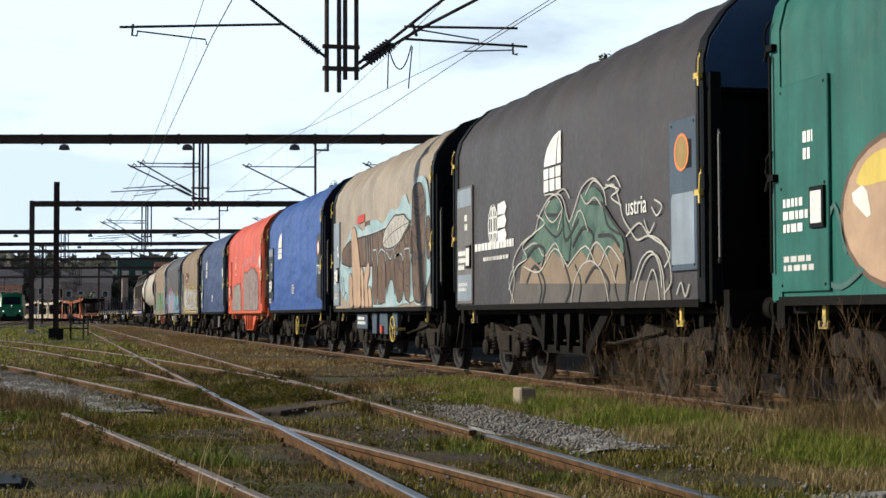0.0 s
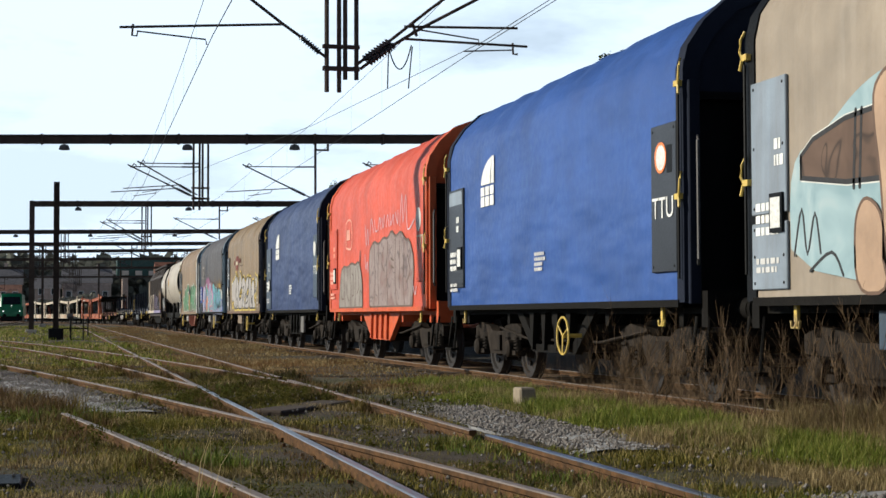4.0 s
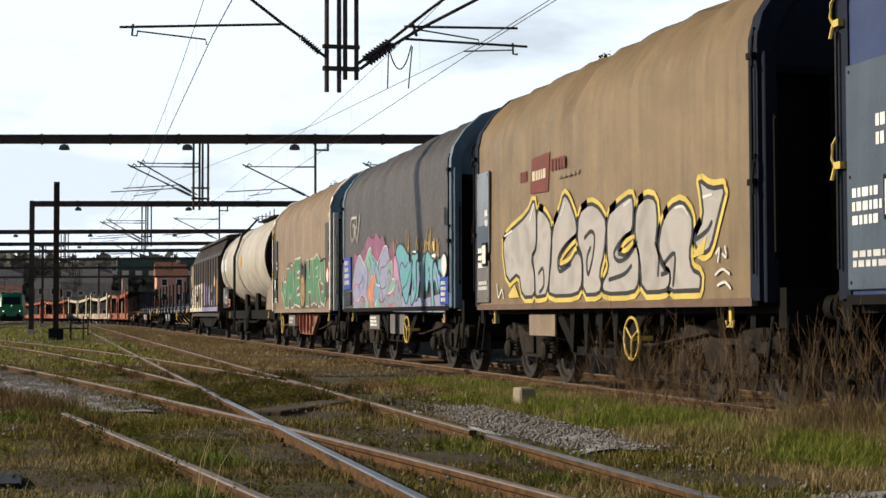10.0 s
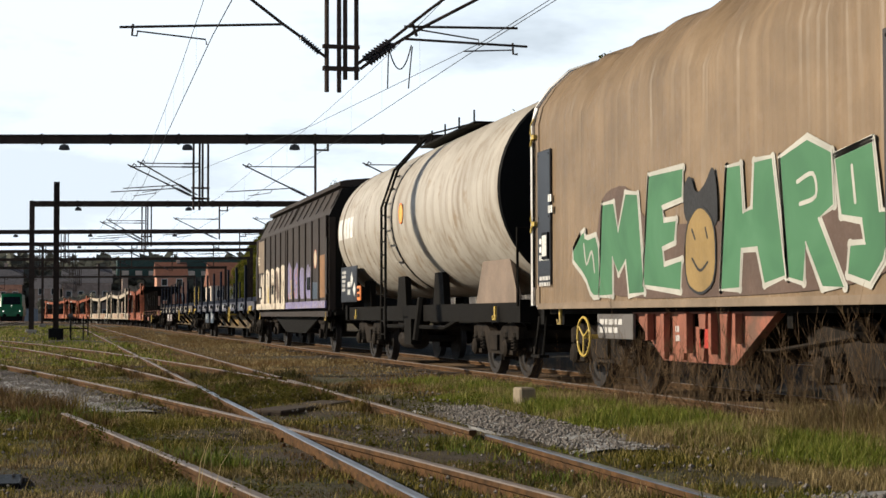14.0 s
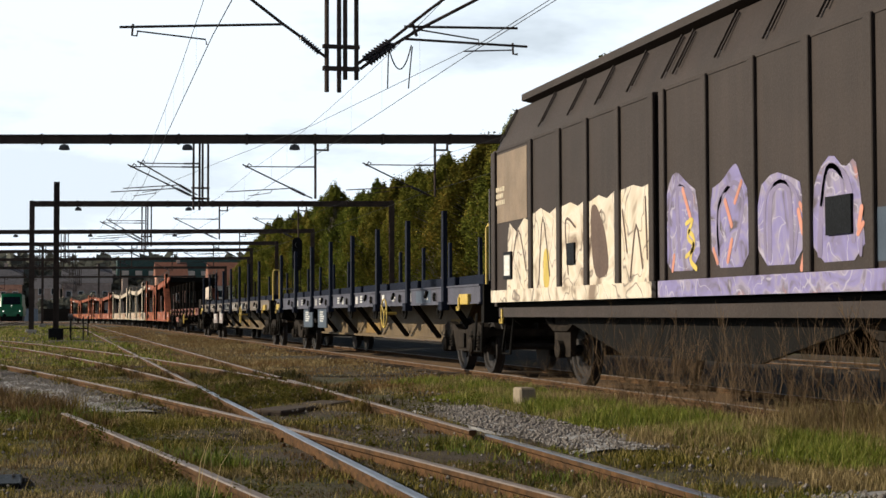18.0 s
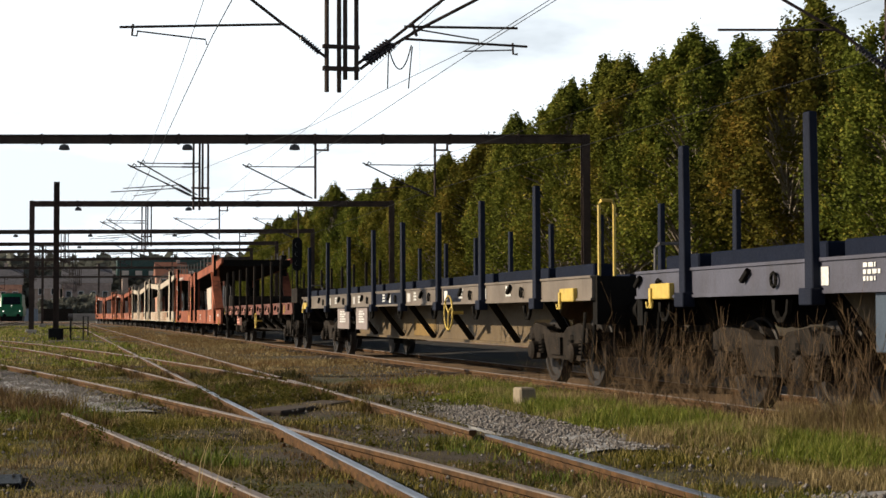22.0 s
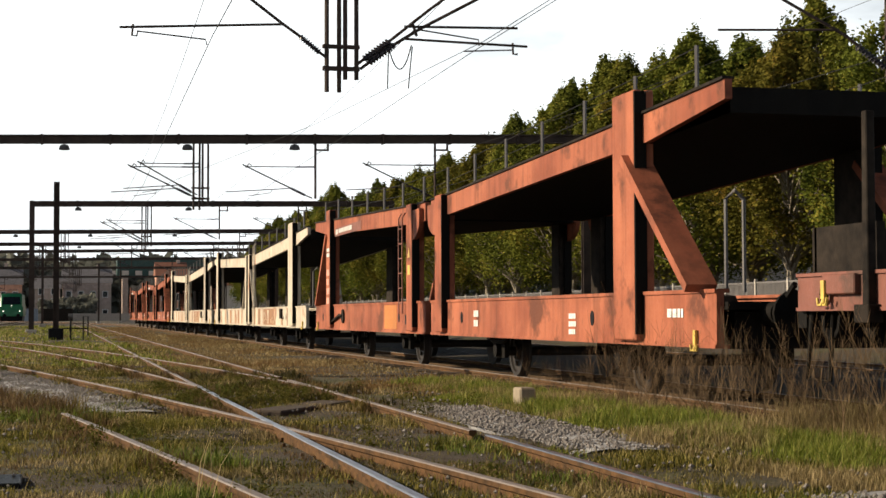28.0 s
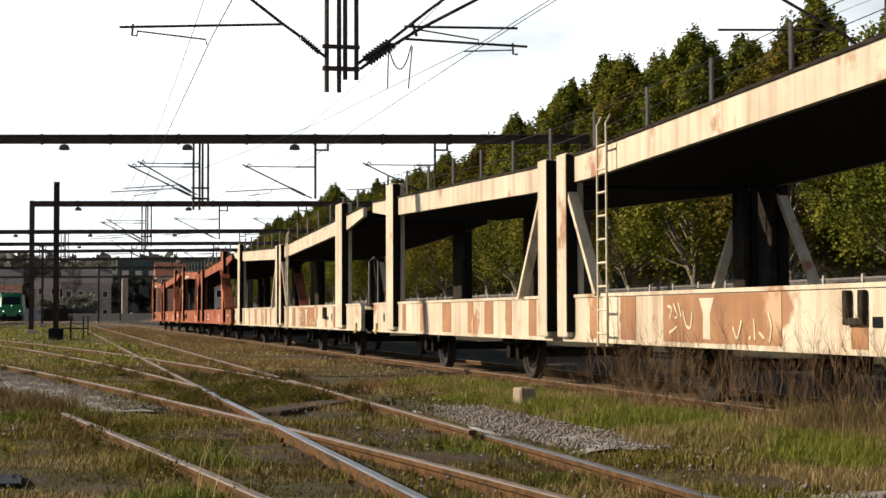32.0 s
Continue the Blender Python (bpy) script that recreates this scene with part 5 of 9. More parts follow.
patch(w, [(2.94 + 0.90 * math.cos(a * math.pi / 12), 1.80 + 0.59 * math.sin(a * math.pi / 12)) for a in range(24)], "g_beige", x=SIDE - 0.003, soft=0)
patch(w, [(3.69, 2.00), (3.39, 2.28), (2.74, 2.31), (2.84, 2.05)], "g_yellow", x=SIDE - 0.006, soft=2)
patch(w, [(3.74, 1.95), (3.34, 1.70), (3.44, 2.05)], "g_white", x=SIDE - 0.0062, soft=1)
strokes(w, [((4.2, 1.6), (4.0, 1.9), (3.8, 1.5)), ((3.6, 1.3), (3.3, 1.8), (3.4, 2.2)), ((4.3, 1.3), (3.9, 1.2), (3.5, 1.35))], 0.05, "g_teal", SIDE - 0.002)

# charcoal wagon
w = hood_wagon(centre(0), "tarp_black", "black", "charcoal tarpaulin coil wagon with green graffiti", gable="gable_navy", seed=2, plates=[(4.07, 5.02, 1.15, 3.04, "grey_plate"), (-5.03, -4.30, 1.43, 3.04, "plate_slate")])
sail_logo(w, -0.47, 2.97, 0.43)
for k, sx in enumerate((1.0, 0.55, 0.1)):
    globe = [(2.9 + 0.25 * sx * math.cos(a * math.pi / 12), 2.33 + 0.30 * math.sin(a * math.pi / 12)) for a in range(25)]
    strokes(w, [globe], 0.035, "white", SIDE, name="emblem")
strokes(w, [((3.14, 2.45), (2.66, 2.45)), ((3.14, 2.22), (2.66, 2.22))], 0.03, "white", SIDE, name="emblem")
for z in (2.13, 2.34, 2.54):
    patch(w, [(2.62, z - 0.07), (2.62, z + 0.09), (2.24, z + 0.12), (2.14, z + 0.02), (2.24, z - 0.07)], "white", soft=0, name="emblem")
bars(w, 3.94, 2.10, 2.45, 0.17, 1, "white", seed=5)
bars(w, 3.45, 1.87, 1.5, 0.09, 1, "tint_bar", seed=6)
patch(w, [(1.92, 1.1), (1.71, 1.46), (-4.21, 1.34), (-4.28, 1.06)], "tarp_worn", soft=0)
patch(w, [(1.42, 1.68), (1.19, 1.91), (0.65, 2.06), (0.44, 2.25), (0.07, 2.49), (-0.37, 2.51), (-0.68, 2.29), (-0.79, 2.13), (-1.11, 2.3), (-1.3, 2.5), (-1.77, 2.56), (-2.1, 2.42), (-2.18, 2.21), (-2.57, 2.07), (-2.8, 1.84), (-2.83, 1.64), (-2.53, 1.85), (-2.23, 1.66), (-1.88, 1.84), (-1.54, 1.64), (-1.24, 1.81), (-0.71, 1.62), (-0.07, 1.84), (0.52, 1.65), (0.92, 1.78)], "s_fir", x=SIDE - 0.003, soft=1)
patch(w, [(1.48, 1.42), (1.34, 1.67), (0.92, 1.78), (0.52, 1.65), (-0.07, 1.84), (-0.71, 1.62), (-1.24, 1.81), (-1.54, 1.64), (-1.88, 1.84), (-2.23, 1.66), (-2.53, 1.85), (-2.83, 1.64), (-2.9, 1.33)], "g_tan", x=SIDE - 0.0032, soft=0)
strokes(w, [[(-0.68, 2.23), (-0.88, 1.97), (-0.78, 1.62)], [(0.26, 2.18), (-0.24, 2.0), (-0.6, 2.13)], [(-2.14, 2.25), (-2.3, 2.03), (-2.72, 1.91)], [(-1.05, 1.6), (-1.27, 1.38), (-1.16, 1.1)], [(-2.62, 1.55), (-2.52, 1.32), (-2.67, 1.09)], [(0.66, 1.65), (0.4, 1.34), (0.53, 1.11)], [(-2.82, 1.81), (-2.94, 1.54), (-2.86, 1.08)]], 0.035, "g_black", SIDE - 0.0085)
strokes(w, [[(1.92, 1.1), (1.71, 1.44), (1.77, 1.73), (1.33, 1.98), (0.7, 2.11), (0.51, 2.31), (-0.0, 2.54), (-0.49, 2.53), (-0.72, 2.27), (-0.84, 2.17), (-1.07, 2.35), (-1.34, 2.57), (-1.78, 2.65), (-2.15, 2.49)], [(-2.15, 2.49), (-2.5, 2.51), (-2.69, 2.31), (-2.82, 2.1), (-3.06, 1.94), (-3.28, 1.82), (-3.63, 1.85), (-4.01, 1.77), (-4.23, 1.56), (-4.29, 1.32), (-4.09, 1.2)], [(-0.86, 1.08), (-1.01, 1.38), (-1.32, 1.59), (-1.71, 1.63), (-2.04, 1.5), (-2.22, 1.29), (-2.32, 1.07)], [(-1.5, 1.64), (-1.88, 1.86), (-2.33, 1.61), (-2.56, 1.35)], [(-3.17, 1.07), (-3.31, 1.37), (-3.58, 1.6), (-3.88, 1.62), (-4.06, 1.41), (-4.12, 1.06)], [(-3.44, 1.07), (-3.59, 1.33), (-3.76, 1.47), (-3.91, 1.29), (-3.96, 1.06)], [(1.19, 1.89), (0.65, 1.96), (0.26, 1.76), (-0.24, 1.92), (-0.59, 1.61)], [(-0.0, 2.5), (0.23, 2.37), (-0.12, 2.2), (-0.51, 2.33)], [(-1.3, 2.48), (-1.51, 2.35), (-1.83, 2.41), (-2.06, 2.29)], [(-4.45, 1.19), (-4.57, 1.31), (-4.68, 1.16), (-4.79, 1.28)], [(-0.25, 2.56), (-0.61, 2.61), (-0.84, 2.48)], [(-2.31, 2.58), (-2.55, 2.61), (-2.74, 2.47)], [(-4.37, 1.5), (-4.26, 1.62), (-4.39, 1.68), (-4.45, 1.49)]], 0.024, "g_silver", SIDE - 0.011)
strokes(w, [[(0.23, 2.32), (-0.55, 2.27)], [(-0.55, 2.34), (-0.65, 1.93), (-1.18, 2.17)], [(-1.48, 2.37), (-2.15, 2.31)], [(-2.14, 2.29), (-2.50, 2.06), (-2.85, 1.89)], [(-0.97, 1.85), (-1.37, 2.06), (-1.76, 1.94), (-1.66, 1.63)], [(1.08, 1.79), (0.59, 1.92), (0.24, 1.83), (0.36, 1.63)], [(-1.95, 1.93), (-2.41, 1.91), (-2.67, 1.78)], [(-0.65, 1.60), (-0.85, 1.33), (-0.64, 1.13)], [(1.08, 1.43), (0.71, 1.64), (0.25, 1.42), (0.37, 1.14)], [(-1.46, 1.38), (-1.85, 1.56), (-2.31, 1.36), (-2.21, 1.12)], [(-2.85, 1.89), (-3.01, 1.53), (-2.91, 1.11)]], 0.05, "g_black", SIDE - 0.0100)
strokes(w, [[(1.99, 1.34), (1.59, 1.66), (1.08, 1.76), (1.28, 1.95), (0.71, 2.10), (0.23, 2.21), (0.58, 2.34)], [(0.22, 2.59), (-0.23, 2.56), (-0.55, 2.37), (-0.33, 2.08)], [(-1.48, 2.47), (-1.78, 2.62), (-2.15, 2.48), (-2.24, 2.29)], [(-2.24, 2.53), (-2.69, 2.44), (-2.42, 2.37), (-2.77, 2.25)], [(1.21, 1.65), (0.48, 1.56), (-0.22, 1.85), (-0.75, 1.59)], [(-0.75, 1.59), (-1.47, 1.83), (-1.94, 1.56), (-2.32, 1.79), (-2.75, 1.59)], [(-2.93, 1.88), (-3.35, 2.01), (-3.66, 1.85), (-4.12, 1.71), (-4.26, 1.60), (-4.11, 1.49)], [(-3.17, 1.34), (-3.42, 1.60), (-3.74, 1.67), (-3.96, 1.50), (-4.03, 1.27)], [(1.72, 1.67), (1.99, 1.45), (1.73, 1.15)], [(-3.51, 2.03), (-3.66, 1.88), (-3.82, 1.98)], [(-0.97, 2.11), (-1.28, 2.29), (-1.57, 2.01)], [(-3.83, 2.24), (-4.05, 2.16), (-3.90, 2.06), (-3.75, 2.16)]], 0.020, "g_whitegrey", SIDE - 0.0130)
text(w, "ustria", -2.89, 2.12, 0.30, "white")
ring(w, -4.65, 2.68, 0.2, "sign_orange", x=-1.474, disc="g_ochre", w=0.03)
part("plate_patch", Mesh().box(-1.477, -1.474, -4.98, -4.35, 1.5, 2.25), M["plate_pale"], w, smooth=0)
# pale blue band at the plate's top: sky reflection laid on as colour
part("plate_patch", Mesh().box(-1.477, -1.474, 4.1, 4.98, 2.72, 3.0), M["plate_pale"], w, smooth=0)
part("plate_patch", Mesh().box(-1.477, -1.474, 4.1, 4.98, 1.2, 1.62), M["plate_pale"], w, smooth=0)

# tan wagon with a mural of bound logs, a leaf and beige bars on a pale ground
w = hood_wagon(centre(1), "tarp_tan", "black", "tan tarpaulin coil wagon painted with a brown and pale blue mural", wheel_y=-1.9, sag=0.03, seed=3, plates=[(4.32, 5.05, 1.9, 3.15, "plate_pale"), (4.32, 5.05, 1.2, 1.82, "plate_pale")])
patch(w, [(4.25, 1.14), (4.3, 2.35), (3.6, 2.55), (3.0, 2.85), (2.3, 3.0), (1.4, 2.75), (0.9, 2.95), (0.0, 2.98), (-0.8, 2.8), (-1.4, 3.1), (-2.2, 3.0), (-2.8, 3.35), (-3.3, 2.95), (-3.6, 3.5), (-4.6, 3.5), (-4.95, 2.9), (-5.0, 1.14)], "s_sky")
X1 = SIDE - 0.003
letter(w, [(4.05, 2.1), (4.05, 2.45), (3.0, 2.66), (0.35, 2.66), (-1.2, 2.72), (-3.5, 2.75), (-3.5, 2.0), (0.3, 2.0)], "s_log", "g_black", [((3.05, 2.66), (3.1, 2.02)), ((2.95, 2.66), (3.0, 2.02))], halo="g_white", halo_w=0.07, x=X1, soft=1)
strokes(w, [((1.3 - 0.13 * k, 2.64), (1.2 - 0.13 * k, 2.3), (1.25 - 0.13 * k, 2.02)) for k in range(8)] + [((-0.2 - 0.5 * k, 2.68), (-0.35 - 0.5 * k, 2.25)) for k in range(7)], 0.035, "g_black", X1 - 0.0045)
strokes(w, [((1.24 - 0.26 * k, 2.64), (1.14 - 0.26 * k, 2.05)) for k in range(4)] + [((-0.3 - 0.5 * k, 2.70), (-0.45 - 0.5 * k, 2.35)) for k in range(6)], 0.02, "g_silver", X1 - 0.006)
for pts, sl in (([(0.3, 1.2), (0.35, 2.3), (-0.15, 2.3), (-0.25, 1.2)], [((0.1, 2.2), (-0.1, 1.75))]), ([(-0.2, 1.2), (-0.25, 2.2), (-0.6, 2.3), (-1.0, 2.2), (-1.05, 1.25), (-0.6, 1.2)], [((-0.6, 2.2), (-0.62, 1.4))]), ([(-1.1, 1.35), (-1.05, 2.25), (-1.5, 2.0), (-1.9, 2.3), (-1.95, 1.3), (-1.7, 1.7), (-1.4, 1.65)], [((-1.4, 2.1), (-1.55, 1.7))]),
                ([(-1.9, 2.1), (-2.5, 2.15), (-2.75, 1.9), (-2.7, 1.3), (-2.2, 1.18), (-1.95, 1.5)], [((-2.3, 2.1), (-2.4, 1.85), (-2.6, 1.8))]), ([(-2.75, 1.3), (-2.7, 2.2), (-3.35, 2.2), (-3.3, 1.2)], [((-2.8, 1.75), (-3.25, 1.8)), ((-2.85, 1.55), (-3.25, 1.5))])):
    letter(w, pts, "s_log", "g_black", sl, halo="g_sky", halo_w=0.09, x=X1 - 0.007, w=0.03, soft=1, slit_w=0.022)
X2 = SIDE - 0.015
letter(w, [(-3.5, 1.28), (-3.48, 3.2), (-3.7, 3.38), (-4.3, 3.38), (-4.6, 3.1), (-4.58, 1.28), (-4.1, 1.18)], "s_log", "g_black", [((-3.5, 3.0), (-4.1, 2.88), (-4.6, 3.0)), ((-3.5, 2.9), (-4.1, 2.78), (-4.6, 2.9)), ((-3.5, 2.2), (-4.0, 2.0), (-4.6, 2.1)), ((-3.5, 2.5), (-4.5, 1.9)), ((-3.6, 3.2), (-4.1, 3.12), (-4.5, 3.2))], halo="g_sky", halo_w=0.1, x=X2)
letter(w, [(-4.7, 2.0), (-4.65, 2.72), (-5.0, 2.72), (-5.0, 1.95)], "s_log", "g_black", [((-4.75, 2.3), (-5.0, 2.2))], halo="g_sky", x=X2, halo_w=0.08)
for pts in ([(3.06, 1.14), (3.08, 1.75), (2.9, 1.95), (2.62, 1.8), (2.5, 1.14)], [(2.62, 1.14), (2.6, 1.9), (2.78, 2.75), (2.55, 2.95), (2.25, 2.9), (1.9, 2.45), (1.66, 1.95), (1.45, 1.14)], [(1.6, 1.14), (1.7, 1.85), (1.55, 2.05), (1.35, 1.95), (1.1, 1.14)], [(1.25, 1.14), (1.3, 1.8), (0.9, 2.08), (0.65, 2.1), (0.6, 1.85), (0.95, 1.6), (0.6, 1.14)], [(0.75, 1.14), (0.8, 1.55), (0.5, 1.6), (0.3, 1.14)]):
    letter(w, pts, "g_beige", "g_brown", (), x=X2, w=0.03)
leaf = [(-0.72, 2.38), (-0.95, 2.66), (-1.5, 2.82), (-2.0, 2.93), (-2.4, 2.9), (-2.8, 2.9), (-3.1, 2.78), (-3.4, 2.72), (-2.9, 2.55), (-2.35, 2.35), (-1.8, 2.30), (-1.3, 2.28)]
letter(w, leaf, "g_silver", "g_black", [((-0.72, 2.38), (-1.8, 2.6), (-3.4, 2.72))] + [((-1.0 - 0.3 * k, 2.44 + 0.045 * k), (-1.15 - 0.3 * k, 2.46 + 0.045 * k + q * (0.20 if 0 < k < 6 else 0.1))) for k in range(7) for q in (-1, 1)], halo="g_white", halo_w=0.05, x=X2 - 0.006, w=0.035, soft=1, slit_w=0.016)
patch(w, [(2.08, 3.14), (1.25, 3.16), (1.28, 2.99), (2.12, 2.98)], "sign_red", x=SIDE - 0.001, soft=0, name="emblem", label="small red badge")
bars(w, 1.25, 3.0, 0.85, 0.16, 1, "g_brown", seed=3)
strokes(w, [((4.2, 1.5), (4.05, 1.9), (3.95, 1.5), (3.8, 1.85), (3.7, 1.5)), ((3.9, 1.35), (3.5, 1.5), (3.3, 1.3)), ((-4.7, 1.3), (-4.85, 1.6), (-4.95, 1.3))], 0.03, "g_black", SIDE - 0.004)
part("data_plate", Mesh().box(-1.30, -1.27, 1.75, 3.0, 0.68, 1.0), M["plate_slate"], w, "slate blue data plate", bevel=0.005)
bars(w, 2.85, 0.95, 0.95, 0.2, 2, "white", x=-1.301, seed=4)
for y0, y1 in ((0.6, 1.05), (-0.55, 0.25), (-1.5, -1.05)):
    part("junction_box", Mesh().box(-1.33, -1.25, y0, y1, 0.58, 1.02), M["plate_slate"], w, "slate blue steel bracket", bevel=0.01)
part("marker", Mesh().box(-1.38, -1.33, -0.2, 0.0, 0.6, 0.76), M["sign_red"], w, "small red marker block", bevel=0.015)

# bright blue wagon
w = hood_wagon(centre(2), "tarp_blue", "navy", "bright blue tarpaulin coil wagon with a white emblem", wheel_y=-1.2, seed=4, plates=[(4.09, 5.02, 1.42, 3.04, "plate_dark"), (-5.03, -4.30, 1.43, 3.04, "plate_dark")])
sail_logo(w, 2.27, 2.98, 0.42)
bars(w, 0.2, 1.84, 0.5, 0.28, 4, "tint_bar", seed=5)
text(w, "TTU", -4.34, 2.02, 0.33, "white", x=-1.474)
ring(w, -4.6, 2.68, 0.17, "sign_orange", x=-1.474, disc="paper", w=0.03)
part("plate_patch", Mesh().box(-1.477, -1.474, 4.15, 4.98, 2.78, 3.0), M["plate_pale"], w, smooth=0)

# red wagon
w = hood_wagon(centre(3), "tarp_red", "red_frame", "red tarpaulin coil wagon with worn grey bubble graffiti", frame="red_frame", pale="pink_bar", truss="solid", seed=5, plates=[(4.12, 5.03, 1.58, 3.0, "tarp_red"), (-5.1, -4.42, 1.58, 2.93, "tarp_red")])
letter(w, [(3.7, 1.14), (3.88, 1.14), (3.84, 1.35), (3.62, 2.0), (3.2, 2.1), (2.75, 2.05), (2.3, 2.15), (1.8, 2.08), (1.45, 2.16), (1.2, 2.0), (1.0, 1.7), (0.97, 1.35), (0.96, 1.14), (1.15, 1.14)], "s_ash", "g_umber", [((3.5, 1.95), (3.55, 1.4), (3.25, 1.35)), ((3.15, 2.05), (3.2, 1.6), (3.05, 1.18)), ((2.75, 2.0), (2.85, 1.5), (2.6, 1.3)), ((2.45, 2.1), (2.35, 1.6), (2.45, 1.2)), ((2.2, 1.9), (2.0, 1.8), (2.0, 1.45), (2.2, 1.4)), ((1.8, 2.0), (1.75, 1.5), (1.85, 1.18)), ((1.5, 2.05), (1.4, 1.6), (1.6, 1.45)), ((1.35, 1.2), (1.2, 1.5), (1.05, 1.45))], w=0.05, soft=1, slit_w=0.035)
strokes(w, [((1.3, 2.12), (1.22, 2.35))], 0.07, "g_umber", SIDE - 0.003)
letter(w, [(-0.05, 1.14), (0.15, 1.14), (0.17, 1.4), (0.22, 2.3), (-0.3, 2.52), (-0.85, 2.42), (-1.3, 2.55), (-1.75, 2.5), (-2.1, 2.66), (-2.5, 2.5), (-3.0, 2.6), (-3.4, 2.4), (-3.75, 2.4), (-4.15, 2.0), (-4.03, 1.4), (-4.0, 1.14), (-3.8, 1.14)], "s_ghost", "g_umber", [((-0.35, 2.45), (-0.45, 1.7), (-0.3, 1.2)), ((-0.85, 2.4), (-0.75, 1.8), (-0.85, 1.2)), ((-1.35, 2.35), (-1.15, 2.05), (-1.4, 1.85)), ((-1.75, 2.45), (-1.65, 1.8), (-1.75, 1.2)), ((-2.05, 2.1), (-2.3, 2.05)), ((-2.05, 1.95), (-2.3, 1.9)), ((-2.5, 2.45), (-2.45, 1.8), (-2.55, 1.2)), ((-2.9, 2.4), (-2.85, 1.5)), ((-3.3, 2.35), (-3.2, 1.7), (-3.3, 1.2)), ((-3.6, 2.1), (-3.8, 1.8), (-3.5, 1.6))], w=0.05, soft=1, slit_w=0.045)
strokes(w, [((0.62, 2.9), (0.5, 2.45), (0.35, 2.8), (0.25, 2.45)), ((0.1, 2.65), (-0.05, 3.0), (-0.3, 2.7)), ((-0.4, 2.95), (-0.5, 2.72), (-0.7, 2.72)), ((-0.8, 2.72), (-0.95, 2.97), (-1.1, 2.72)), ((-1.2, 2.95), (-1.3, 2.74), (-1.45, 2.98)), ((-1.6, 2.75), (-1.75, 2.98), (-1.9, 2.75)), ((-2.0, 2.98), (-2.05, 2.75), (-2.3, 2.95), (-2.35, 2.75)), ((-2.5, 2.98), (-2.7, 2.75), (-2.75, 3.0)), ((-2.9, 2.7), (-3.1, 3.3), (-3.2, 2.75), (-3.45, 3.25), (-3.6, 2.6), (-4.2, 2.75)), ((0.65, 2.25), (0.55, 1.95), (0.4, 2.1), (0.3, 1.9)), ((-4.1, 1.5), (-4.25, 1.35), (-4.35, 1.5))], 0.03, "g_pinkwhite", SIDE - 0.004)
ring(w, -4.62, 2.72, 0.22, "g_white", x=-1.474, disc="paper", w=0.03)
text(w, "TTU", -4.44, 2.16, 0.40, "g_cream", x=-1.474)
strokes(w, [((2.95, 2.5), (2.95, 3.06), (2.3, 3.06), (2.3, 2.5), (2.95, 2.5))], 0.04, "pink_bar", SIDE, name="emblem")
bars(w, 2.87, 2.95, 0.5, 0.36, 1, "pink_bar", seed=7, name="emblem")

# slate blue wagon
w = hood_wagon(centre(4), "tarp_navy", "navy", "slate blue tarpaulin coil wagon with a white emblem", plate="plate_slate", seed=6)
sail_logo(w, 2.27, 2.98, 0.42)
bars(w, 0.2, 1.84, 0.55, 0.28, 4, "white", seed=5)
text(w, "TTU", -4.34, 2.02, 0.33, "white", x=-1.474)
ring(w, -4.55, 2.68, 0.19, "paper", x=-1.474, disc="paper", w=0.03)
part("axle_box_cover", Mesh().box(-1.28, -1.22, -1.4, -0.7, 0.5, 0.95), M["grey_plate"], w, "grey pressed steel cover", bevel=0.01)

